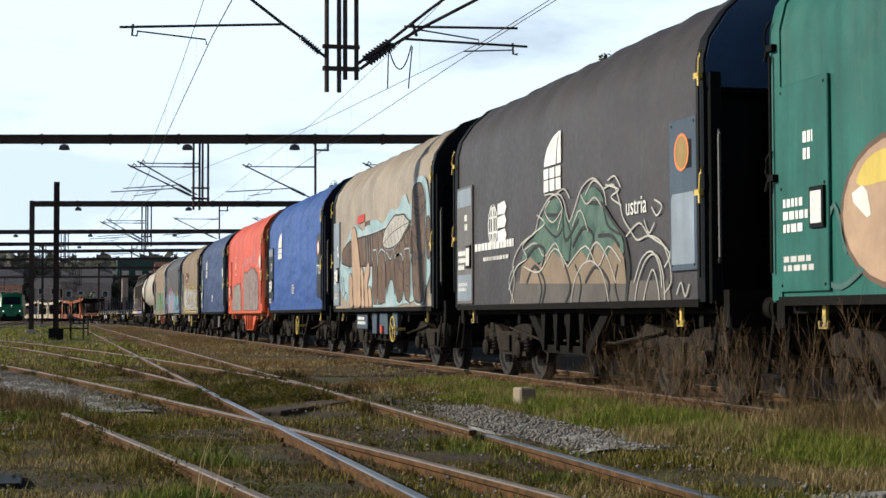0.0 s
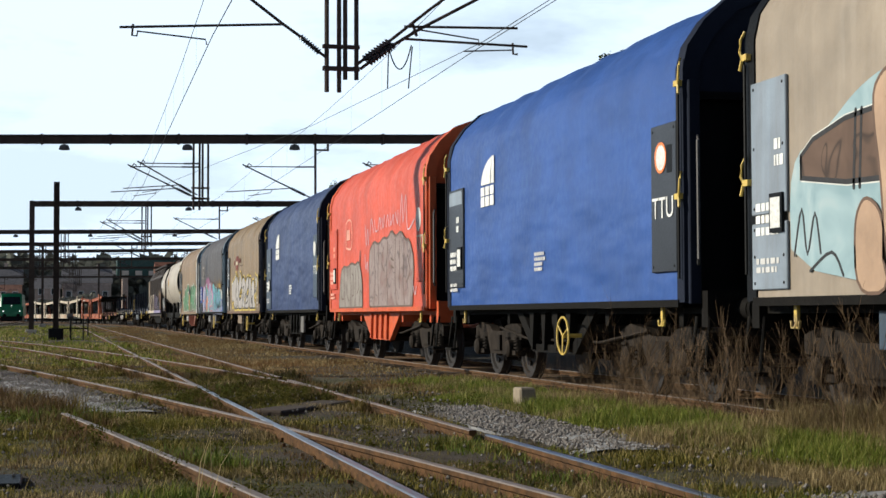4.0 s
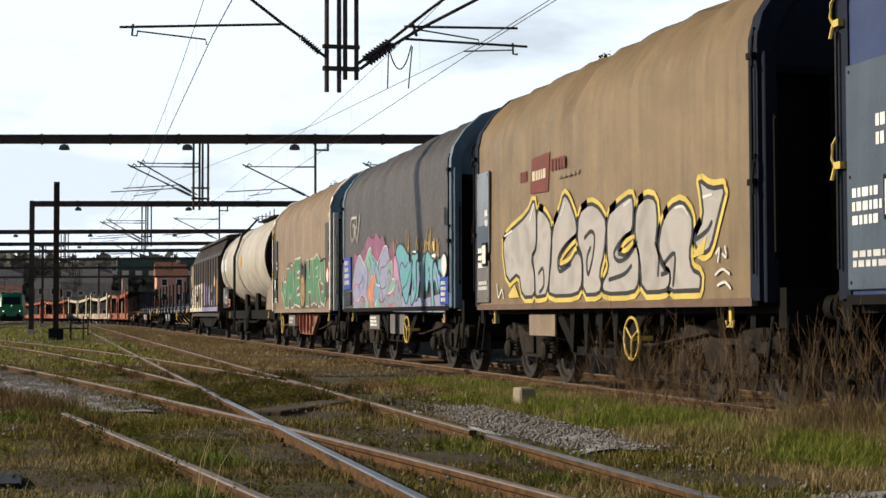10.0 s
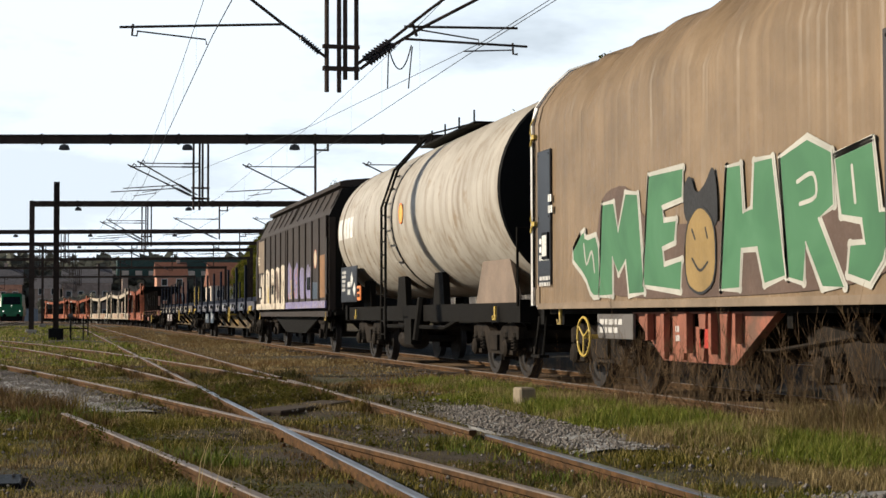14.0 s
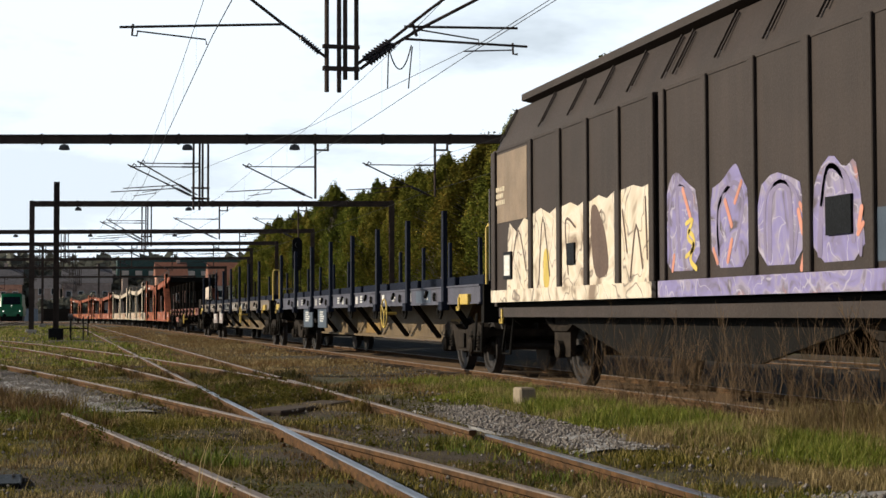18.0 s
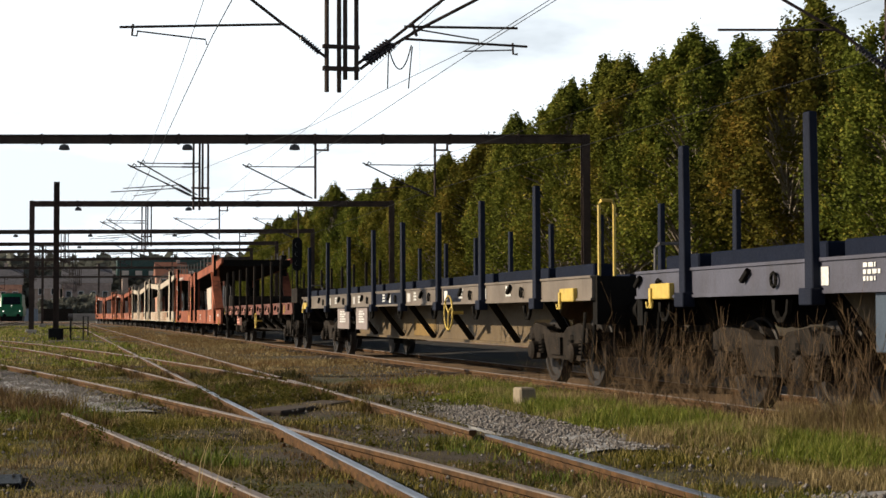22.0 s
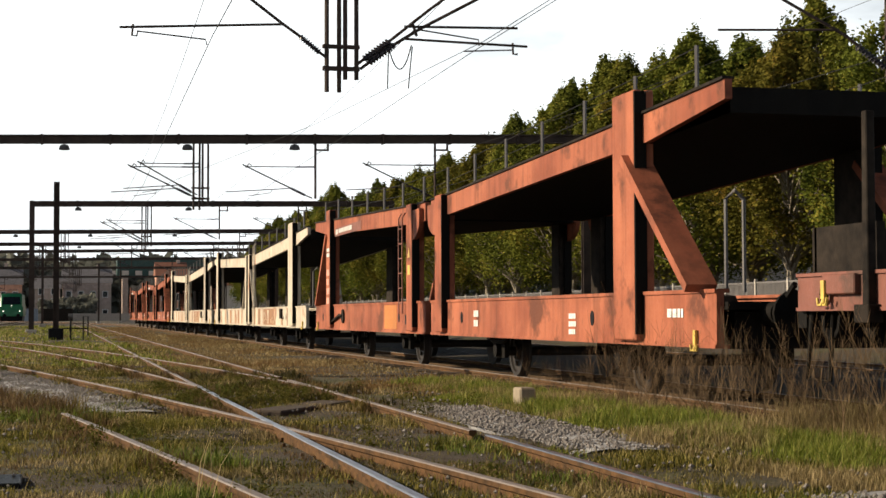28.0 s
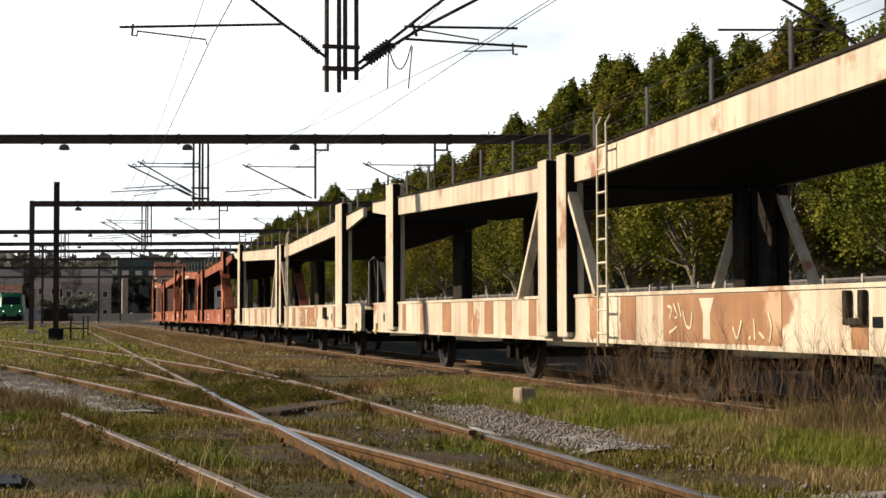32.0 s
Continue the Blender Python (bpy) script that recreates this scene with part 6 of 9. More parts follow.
# ochre wagon with silver letters
w = hood_wagon(centre(5), "tarp_ochre", "navy", "dirty ochre tarpaulin coil wagon with silver graffiti", rail="g_brown", lever="steel_dark", wheel_y=-1.9, sag=0.03, seed=7, plates=[(4.35, 5.05, 1.92, 3.18, "plate_glossy"), (4.35, 5.05, 1.16, 1.80, "grey_plate")])
OCH = (([(3.65, 2.02), (3.38, 2.17), (2.35, 2.37), (2.03, 2.59), (1.92, 2.34), (1.93, 1.9), (2.19, 1.77), (2.01, 1.54), (2.01, 1.22), (2.62, 1.22), (2.79, 1.58), (3.39, 1.42)], []),
       ([(1.89, 2.45), (1.53, 2.35), (1.26, 2.19), (1.21, 1.8), (1.44, 1.24), (1.78, 1.22), (1.99, 1.22), (2.01, 1.54), (2.12, 1.77), (1.9, 1.9)], [[(1.82, 1.54), (1.63, 1.6), (1.59, 1.38), (1.78, 1.28)]]),
       ([(1.2, 2.12), (0.87, 2.35), (0.7, 2.55), (0.49, 2.46), (0.22, 2.2), (0.16, 1.99), (0.47, 1.91), (0.88, 1.75), (0.93, 1.58), (0.47, 1.63), (0.17, 1.79), (-0.03, 1.68), (-0.02, 1.35), (0.18, 1.22), (1.33, 1.22), (1.37, 1.38)], [[(0.16, 1.99), (0.63, 1.88), (0.95, 1.72), (0.89, 1.54), (0.43, 1.62)]]),
       ([(0.1, 2.26), (-0.33, 2.36), (-0.69, 2.27), (-0.95, 2.09), (-0.86, 1.72), (-0.67, 1.47), (-0.76, 1.34), (-0.66, 1.22), (-0.05, 1.22), (-0.06, 1.68), (0.17, 1.89)], [[(-0.13, 1.93), (-0.36, 2.0), (-0.5, 1.94), (-0.46, 1.73), (-0.31, 1.51), (-0.23, 1.49), (-0.22, 1.68), (-0.35, 1.8)]]),
       ([(-0.96, 2.16), (-1.39, 2.28), (-1.8, 2.35), (-1.87, 2.25), (-1.83, 1.92), (-1.54, 1.87), (-1.29, 1.7), (-1.62, 1.65), (-1.94, 1.79), (-2.04, 1.61), (-2.01, 1.31), (-1.84, 1.22), (-0.84, 1.22), (-0.76, 1.34), (-1.03, 1.52), (-0.95, 1.71)], [[(-1.83, 1.92), (-1.51, 1.86), (-1.2, 1.7), (-1.37, 1.6), (-1.7, 1.65), (-1.96, 1.79)], [(-1.03, 1.39), (-1.53, 1.44), (-1.78, 1.53)]]),
       ([(-1.95, 2.21), (-2.26, 2.3), (-2.56, 2.25), (-2.62, 1.99), (-2.54, 1.76), (-2.75, 1.47), (-2.96, 1.46), (-2.96, 1.29), (-2.81, 1.22), (-2.11, 1.22), (-2.06, 1.61), (-1.89, 1.85)], [[(-2.54, 1.76), (-2.64, 1.61), (-2.61, 1.41)], [(-2.72, 1.41), (-2.89, 1.43)]]),
       ([(-2.74, 1.98), (-2.98, 2.13), (-3.32, 2.17), (-3.58, 2.01), (-3.6, 1.82), (-3.5, 1.61), (-3.56, 1.44), (-3.81, 1.38), (-3.78, 1.22), (-3.68, 1.22), (-2.88, 1.22), (-3.0, 1.4), (-2.78, 1.52), (-2.61, 1.7)], [[(-2.78, 1.52), (-3.1, 1.62), (-3.05, 1.29)]]),
       ([(-3.63, 1.76), (-3.89, 1.96), (-3.83, 2.23), (-3.77, 2.36), (-4.08, 2.24), (-4.45, 2.24), (-4.25, 1.94), (-4.06, 1.64), (-3.88, 1.59), (-3.69, 1.65)], [[(-3.7, 1.75), (-3.97, 1.82), (-4.09, 1.9)]]))
for pts, sl in OCH:
    letter(w, pts, "s_silver", "g_black", sl, halo="g_yellow", halo_w=0.17, w=0.05, soft=1, slit_w=0.055)
for pts in ([(-3.56, 1.55), (-3.76, 1.68), (-3.97, 1.77), (-3.88, 1.59)], [(3.31, 1.26), (3.0, 1.41), (2.75, 1.22), (3.26, 1.22)]):
    patch(w, pts, "g_yellow", x=SIDE - 0.005, soft=0)
strokes(w, [[(2.23, 2.29), (2.03, 2.5)], [(0.83, 2.27), (0.66, 2.43)], [(-1.55, 2.24), (-1.78, 2.29)], [(-3.12, 2.11), (-3.34, 2.11), (-3.47, 2.02)], [(-3.89, 2.17), (-4.1, 2.18)], [(3.51, 2.13), (3.11, 2.19)]], 0.03, "g_white", SIDE - 0.006)
strokes(w, [[(-4.2, 1.58), (-4.28, 1.63), (-4.24, 1.5)], [(-4.36, 1.57), (-4.44, 1.54), (-4.42, 1.64)], [(-4.18, 1.37), (-4.35, 1.42), (-4.52, 1.37)], [(-4.23, 1.26), (-4.41, 1.29), (-4.54, 1.23)], [(3.94, 1.43), (3.86, 1.23), (3.66, 1.35), (3.59, 1.22)]], 0.028, "g_white", SIDE - 0.007)
patch(w, [(2.12, 3.14), (1.3, 3.16), (1.38, 2.63), (2.23, 2.66)], "g_maroon", soft=0, name="emblem", label="dark red badge")
bars(w, 2.1, 2.98, 0.68, 0.2, 1, "g_cream", x=SIDE - 0.0025, seed=6)
bars(w, 2.7, 3.02, 0.42, 0.22, 1, "g_maroon", seed=3)
bars(w, 1.25, 3.08, 0.85, 0.24, 1, "g_maroon", seed=4)
bars(w, 0.95, 2.82, 1.0, 0.07, 1, "g_tan", seed=5)
part("plate_patch", Mesh().box(-1.477, -1.474, 4.40, 5.0, 1.98, 2.35), M["plate_slate"], w, smooth=0)
part("data_plate", Mesh().box(-1.30, -1.27, 1.6, 2.8, 0.68, 0.98), M["g_tan"], w, "grimy data plate", bevel=0.005)

# grey wagon with pastel, pink and aqua letters
w = hood_wagon(centre(6), "tarp_grey", "navy_mid", "dark grey tarpaulin coil wagon with pink and blue graffiti", lever="steel_dark", wheel_y=-1.9, seed=8, plates=[(4.13, 4.95, 1.55, 2.28, "plate_blue"), (4.13, 4.95, 1.2, 1.5, "plate_dark"), (-5.02, -4.42, 1.15, 1.62, "plate_blue")])
patch(w, [(3.82, 2.38), (3.50, 2.32), (3.24, 2.21), (2.94, 2.33), (2.64, 2.40), (2.55, 2.55), (2.39, 2.52), (2.17, 2.64), (1.95, 2.67), (1.77, 2.57), (1.45, 2.55), (1.42, 2.67), (1.11, 2.65), (0.87, 2.51), (0.70, 2.59), (0.49, 2.57), (0.38, 2.47), (0.24, 2.34), (-0.00, 2.28), (-0.28, 2.40), (-0.53, 2.45), (-0.60, 2.37), (-0.53, 1.85), (3.73, 1.73)], "s_magenta", x=SIDE - 0.0005, soft=1)
patch(w, [(-0.45, 1.04), (-0.45, 1.31), (-1.9, 1.34), (-3.12, 1.26), (-4.73, 1.36), (-4.72, 1.02)], "s_pastel", x=SIDE - 0.0008, soft=0)
strokes(w, [[(-1.6, 2.16), (-1.63, 2.37), (-1.61, 2.58)], [(-1.73, 2.15), (-1.82, 2.37), (-1.81, 2.6)], [(-1.81, 2.15), (-1.86, 2.29), (-1.84, 2.44)], [(-2.48, 2.12), (-2.49, 2.28), (-2.59, 2.43)], [(-2.61, 2.11), (-2.62, 2.22), (-2.55, 2.33)], [(-2.64, 2.11), (-2.67, 2.26), (-2.69, 2.4)], [(-2.8, 2.12), (-2.86, 2.2), (-2.87, 2.27)], [(-2.9, 2.12), (-2.93, 2.21), (-2.9, 2.32)], [(-3.05, 2.1), (-3.02, 2.18), (-3.01, 2.26)], [(-3.11, 2.1), (-3.16, 2.17), (-3.16, 2.25)], [(-3.18, 2.09), (-3.2, 2.19), (-3.2, 2.29)], [(-3.26, 2.09), (-3.32, 2.2), (-3.24, 2.32)], [(-3.37, 2.08), (-3.33, 2.2), (-3.37, 2.33)], [(-3.42, 2.08), (-3.5, 2.17), (-3.42, 2.27)], [(-3.49, 2.07), (-3.53, 2.17), (-3.51, 2.27)], [(-3.61, 2.06), (-3.57, 2.17), (-3.62, 2.27)], [(-3.65, 2.06), (-3.62, 2.13), (-3.66, 2.2)], [(-3.76, 2.05), (-3.72, 2.13), (-3.75, 2.21)], [(-3.4, 2.25), (-3.35, 2.41), (-3.46, 2.56)], [(-3.53, 2.24), (-3.53, 2.34), (-3.56, 2.44)], [(-3.56, 2.24), (-3.63, 2.4), (-3.63, 2.56)], [(-3.69, 2.23), (-3.68, 2.37), (-3.7, 2.5)], [(-3.9, 2.01), (-3.93, 2.16), (-3.91, 2.31)], [(-4.04, 2.0), (-3.99, 2.15), (-3.97, 2.3)], [(-4.05, 2.0), (-4.12, 2.16), (-4.08, 2.34)], [(-4.12, 2.0), (-4.21, 2.14), (-4.16, 2.29)], [(-4.19, 1.99), (-4.18, 2.15), (-4.21, 2.3)], [(-4.27, 1.99), (-4.25, 2.11), (-4.31, 2.22)], [(-0.58, 2.21), (-0.46, 2.32), (-0.56, 2.41)], [(-0.63, 2.2), (-0.73, 2.27), (-0.65, 2.35)], [(-0.74, 2.2), (-0.66, 2.3), (-0.76, 2.4)], [(-0.91, 2.18), (-0.91, 2.28), (-0.87, 2.39)]], 0.035, "s_flame", SIDE - 0.001)
patch(w, [(3.76, 1.09), (3.79, 1.35), (3.89, 1.66), (3.61, 1.99), (3.35, 2.20), (3.04, 2.27), (2.65, 2.11), (2.19, 2.08), (1.70, 2.26), (1.20, 2.13), (0.96, 2.00), (0.69, 2.11), (0.00, 2.06), (-0.46, 1.97), (-0.52, 1.73), (-1.25, 1.70), (-1.25, 1.04)], "s_clash", x=SIDE - 0.003, soft=0)
for k, (pts, mat) in enumerate((([(3.76, 1.09), (3.79, 1.35), (3.89, 1.66), (3.61, 1.99), (3.35, 2.20), (3.04, 2.27), (2.65, 2.11), (2.40, 2.01), (2.19, 1.88), (2.29, 1.60), (2.25, 1.25), (2.72, 1.40), (3.21, 1.34), (3.42, 1.12)], "s_pastel"), ([(2.56, 2.07), (2.18, 2.29), (1.87, 2.40), (1.74, 2.33), (1.79, 2.06), (1.92, 1.83), (2.14, 1.94)], "g_mint"), ([(1.71, 2.26), (1.20, 2.12), (0.95, 2.00), (0.89, 1.81), (0.98, 1.49), (0.91, 1.17), (1.29, 1.14), (1.33, 1.63), (1.41, 1.87), (1.79, 1.79), (1.79, 2.02)], "s_aqua"), ([(0.96, 2.00), (0.73, 2.21), (0.28, 2.36), (0.05, 2.33), (0.00, 2.18), (-0.11, 2.11), (0.01, 1.94), (0.12, 1.77), (0.02, 1.58), (0.30, 1.37), (0.75, 1.29), (0.94, 1.52)], "s_pastel"), ([(0.12, 1.73), (-0.06, 1.94), (-0.19, 2.06), (-0.37, 2.01), (-0.41, 1.78), (-0.27, 1.73), (-0.21, 1.93), (-0.06, 1.73)], "g_mint"), ([(0.06, 1.40), (-0.12, 1.54), (-0.39, 1.68), (-0.60, 1.67), (-0.62, 1.55), (-0.38, 1.44), (-0.15, 1.41)], "g_mint"), ([(2.30, 1.29), (2.24, 1.53), (1.79, 1.72), (1.43, 1.87), (1.35, 1.77), (1.50, 1.54), (1.63, 1.34), (1.49, 1.17), (1.90, 1.11), (2.07, 1.32)], "s_ember"), ([(2.55, 1.26), (2.07, 1.23), (1.97, 1.09), (2.46, 1.07)], "g_mint"), ([(1.38, 1.27), (0.98, 1.33), (0.94, 1.10), (1.35, 1.07)], "g_mint"), ([(0.03, 1.42), (-0.14, 1.56), (-0.46, 1.69), (-0.62, 1.61), (-0.53, 1.43)], "g_mint"), ([(-0.54, 1.67), (-0.52, 2.03), (-0.63, 2.14), (-0.86, 2.07), (-1.0, 1.77), (-1.07, 1.65)], "g_pink"), ([(-2.05, 2.1), (-2.25, 2.17), (-2.5, 2.15), (-2.56, 2.09)], "g_white"), ([(-3.74, 2.03), (-4.05, 2.05), (-4.07, 1.96), (-3.79, 1.96)], "g_white"), ([(-3.82, 2.27), (-3.95, 2.26), (-4.0, 2.09), (-3.86, 2.1)], "g_yellow"))):
    patch(w, pts, mat, x=SIDE - 0.0035 - 0.00022 * k, soft=1)
strokes(w, [[(3.31, 1.57), (2.85, 1.73), (2.75, 1.83), (2.61, 1.65), (2.76, 1.55)], [(2.14, 1.87), (2.24, 1.53), (2.20, 1.29)], [(0.89, 1.66), (0.67, 1.51), (0.23, 1.56), (0.26, 1.71)], [(0.78, 1.80), (0.73, 1.93), (0.29, 1.96), (0.00, 2.06)], [(1.32, 2.03), (1.41, 1.87), (1.13, 1.66)], [(2.05, 2.21), (1.87, 2.06), (1.97, 1.90)], [(3.11, 1.34), (2.72, 1.37), (2.44, 1.15)], [(0.98, 1.30), (0.68, 1.23), (0.31, 1.31)], [(0.12, 1.77), (-0.09, 1.87), (-0.19, 1.78)], [(1.65, 2.18), (1.20, 2.02), (1.01, 1.88)]], 0.022, "g_slate", SIDE - 0.008)
strokes(w, [[(3.84, 1.58), (3.51, 1.65), (3.15, 1.60), (3.01, 1.41)], [(2.51, 2.11), (2.14, 1.91), (2.20, 1.67)], [(1.70, 2.26), (1.36, 2.16), (1.00, 2.01), (0.93, 1.74)], [(-0.03, 2.18), (-0.20, 2.05), (-0.40, 1.94)], [(1.38, 1.57), (1.21, 1.69), (1.25, 1.86)], [(0.30, 1.37), (0.02, 1.37), (-0.38, 1.44), (-0.58, 1.35)], [(0.06, 1.21), (-0.24, 1.15), (-0.51, 1.23)], [(1.83, 2.06), (1.66, 1.85), (1.88, 1.65)], [(3.63, 1.20), (3.21, 1.31), (2.72, 1.26)], [(0.90, 1.55), (0.60, 1.41), (0.68, 1.23)]], 0.024, "g_red", SIDE - 0.0092)
strokes(w, [[(3.76, 1.11), (3.79, 1.35), (3.89, 1.64), (3.61, 1.99), (3.35, 2.20), (3.04, 2.27), (2.65, 2.11), (2.40, 2.01)], [(2.51, 2.09), (2.18, 2.29), (1.87, 2.40), (1.73, 2.33)], [(1.11, 2.01), (0.73, 2.21), (0.42, 2.34), (0.17, 2.36), (0.03, 2.28)], [(0.02, 1.40), (-0.15, 1.41), (-0.42, 1.46), (-0.63, 1.55), (-0.60, 1.67), (-0.39, 1.68)], [(1.41, 1.87), (1.29, 1.66), (1.13, 1.59), (0.82, 1.58)], [(1.85, 1.25), (1.88, 1.65), (1.62, 1.81)], [(-0.27, 2.04), (-0.39, 1.98), (-0.39, 1.80)], [(3.32, 1.27), (2.86, 1.41)], [(2.34, 1.36), (2.16, 1.25)], [(1.34, 1.17), (1.14, 1.30)]], 0.028, "g_pinkwhite", SIDE - 0.0105)
AQ = (([(-0.71, 2.14), (-0.76, 2.28), (-1.09, 2.36), (-1.45, 2.29), (-1.79, 2.12), (-1.92, 2.14), (-1.92, 1.94), (-2.24, 2.01), (-2.17, 1.82), (-2.04, 1.55), (-1.76, 1.18), (-1.56, 1.21), (-1.38, 1.35), (-1.14, 1.65), (-1.0, 1.88)], [[(-1.08, 1.88), (-1.3, 1.98), (-1.58, 1.88), (-1.78, 1.95)], [(-1.36, 1.47), (-1.71, 1.57), (-1.91, 1.72), (-2.15, 1.9)]]),
      ([(-2.08, 2.13), (-2.5, 2.09), (-2.68, 2.16), (-2.7, 2.0), (-2.55, 1.96), (-2.6, 1.59), (-2.48, 1.32), (-2.09, 1.12), (-2.03, 1.28), (-2.23, 1.6)], [[(-2.3, 1.6), (-2.27, 1.44), (-2.36, 1.49)]]),
      ([(-2.49, 1.8), (-2.55, 1.98), (-2.91, 1.93), (-3.14, 2.07), (-3.26, 2.09), (-3.14, 1.77), (-3.22, 1.56), (-3.12, 1.26), (-3.17, 1.06), (-3.01, 1.16), (-2.9, 1.57), (-2.78, 1.58), (-2.66, 1.27), (-2.41, 1.22), (-2.57, 1.48)], [[(-2.77, 1.79), (-2.89, 1.86), (-2.86, 1.63)]]),
      ([(-3.26, 2.04), (-3.42, 2.13), (-3.64, 2.06), (-3.79, 1.97), (-4.04, 1.96), (-3.94, 1.89), (-3.83, 1.73), (-3.88, 1.39), (-3.97, 1.1), (-3.76, 1.03), (-3.67, 1.54), (-3.52, 1.6), (-3.46, 1.4), (-3.29, 1.36), (-3.27, 1.66)], [[(-3.49, 1.75), (-3.58, 1.82), (-3.59, 1.64)]]),
      ([(-3.84, 1.87), (-3.99, 1.94), (-4.19, 1.8), (-4.28, 1.7), (-4.42, 1.74), (-4.42, 1.46), (-4.27, 1.33), (-4.13, 1.43), (-4.03, 1.57), (-3.88, 1.53)], [[(-4.09, 1.71), (-4.23, 1.52), (-4.29, 1.4)]]),
      ([(-4.24, 1.94), (-4.48, 1.97), (-4.66, 2.05), (-4.75, 1.95), (-4.73, 1.36), (-4.56, 1.5), (-4.52, 1.69), (-4.28, 1.66)], []))
for pts, sl in AQ:
    letter(w, pts, "s_aqua", "g_slate", sl, x=SIDE - 0.006, w=0.04, slit_w=0.035, soft=1)
strokes(w, [[(3.53, 3.13), (4.08, 3.14), (4.19, 3.03), (4.20, 2.80), (4.09, 2.65), (3.83, 2.69), (3.79, 2.86)], [(3.97, 2.97), (3.70, 2.94), (3.70, 2.68)], [(3.50, 3.15), (3.49, 2.92), (3.68, 2.88), (3.41, 2.59)], [(3.41, 2.59), (3.28, 2.86), (3.07, 3.18)]], 0.075, "s_ash", SIDE)
strokes(w, [[(4.08, 3.14), (3.59, 3.13)], [(3.72, 2.94), (3.70, 2.70)], [(3.33, 2.68), (3.07, 3.16)]], 0.035, "g_whitegrey", SIDE - 0.002)
ring(w, -4.75, 1.82, 0.19, "g_white", x=-1.474, disc="paper", w=0.05)
part("data_plate", Mesh().box(-1.30, -1.27, 1.7, 2.75, 0.68, 0.98), M["grey_plate"], w, "grey data plate", bevel=0.005)
bars(w, 2.65, 0.95, 0.85, 0.22, 3, "white", x=-1.301, seed=14)
for y0, y1 in ((0.0, 0.45), (-0.95, -0.45)):
    part("junction_box", Mesh().box(-1.33, -1.25, y0, y1, 0.6, 1.0), M["grey_plate"], w, "grey bracket", bevel=0.01)

# brown wagon with green letters and an ochre disc
w = hood_wagon(centre(7), "tarp_brown", "g_tan", "brown tarpaulin coil wagon with green graffiti letters", rail="g_tan", truss_mat="faded_red", gable="gable_blue", recess="grey_plate", post="rim_glint", wheel_y=3.0, truss="solid", sag=0.04, seed=9, plates=[(4.45, 5.02, 1.38, 3.2, "plate_dark"), (-5.02, -4.35, 1.42, 3.25, "plate_slate_brown")])
patch(w, [(2.9, 1.15), (2.6, 2.0), (2.4, 2.45), (1.5, 2.5), (1.0, 2.0), (-0.5, 1.9), (-2.5, 1.9), (-4.2, 1.9), (-4.6, 1.3), (-3.0, 1.15)], "g_umber")
MEHR = (([(3.65, 1.72), (3.1, 2.05), (3.05, 1.9), (2.55, 1.95), (2.5, 1.2), (2.8, 1.2), (3.05, 1.45)], [((3.1, 1.85), (3.0, 1.6), (2.8, 1.75), (2.7, 1.5))]), ([(2.55, 1.2), (2.4, 2.3), (2.0, 2.3), (1.85, 1.95), (1.6, 2.38), (1.2, 2.34), (1.0, 1.22), (1.5, 1.2), (1.6, 1.6), (1.85, 1.45), (2.05, 1.65), (2.05, 1.2)], []), ([(1.05, 1.3), (0.85, 2.52), (-0.15, 2.52), (-0.12, 2.2), (0.45, 2.15), (0.4, 1.98), (0.05, 1.98), (0.1, 1.75), (0.45, 1.7), (0.4, 1.5), (-0.1, 1.55), (-0.05, 1.22)], []),
        ([(-1.1, 1.22), (-1.27, 2.42), (-1.6, 2.42), (-1.65, 1.95), (-1.85, 1.98), (-1.9, 2.42), (-2.3, 2.42), (-2.55, 1.32), (-2.1, 1.25), (-1.95, 1.6), (-1.6, 1.6), (-1.55, 1.22)], []), ([(-2.6, 1.3), (-2.45, 2.4), (-3.0, 2.52), (-3.45, 2.36), (-3.48, 1.9), (-3.2, 1.8), (-3.65, 1.2), (-3.25, 1.2), (-2.95, 1.6), (-2.9, 1.25)], [((-2.8, 2.15), (-3.1, 2.2), (-3.15, 2.0), (-2.85, 1.95))]), ([(-3.5, 2.3), (-4.15, 2.38), (-4.25, 1.8), (-4.47, 1.78), (-4.3, 1.4), (-4.08, 1.22), (-3.7, 1.3), (-3.75, 1.55), (-4.0, 1.55), (-3.95, 1.75), (-3.6, 1.8)], [((-3.8, 2.2), (-3.85, 1.9))]))
for pts, sl in MEHR:
    letter(w, pts, "s_green", "g_whitegrey", sl, halo="g_whitegrey", halo_w=0.10, x=SIDE - 0.003, soft=0 if len(pts) > 8 else 1, w=0.03)
patch(w, [(-0.2, 1.9), (-0.15, 2.3), (-0.35, 2.45), (-0.5, 2.2), (-0.75, 2.3), (-0.95, 2.5), (-1.05, 2.2), (-1.05, 1.8)], "g_black", x=SIDE - 0.009)
letter(w, [(-0.2, 1.3), (-0.22, 1.9), (-0.6, 2.12), (-1.0, 1.9), (-1.0, 1.3), (-0.6, 1.16)], "g_ochre", "g_black", [((-0.4, 1.55), (-0.6, 1.42), (-0.8, 1.5)), ((-0.4, 1.85), (-0.48, 1.75)), ((-0.75, 1.85), (-0.8, 1.75))], x=SIDE - 0.012, w=0.03, slit_w=0.03)
ring(w, -4.72, 1.95, 0.2, "sign_red", x=-1.474, disc="paper", w=0.04)
for y, h in ((-1.15, 0.30), (-0.55, 0.42), (0.1, 0.42), (0.75, 0.42), (1.25, 0.30)):
    part("truss_rib", Mesh().box(-1.345, -1.27, y - 0.035, y + 0.035, 0.98 - h, 0.98), M["faded_red"], w)
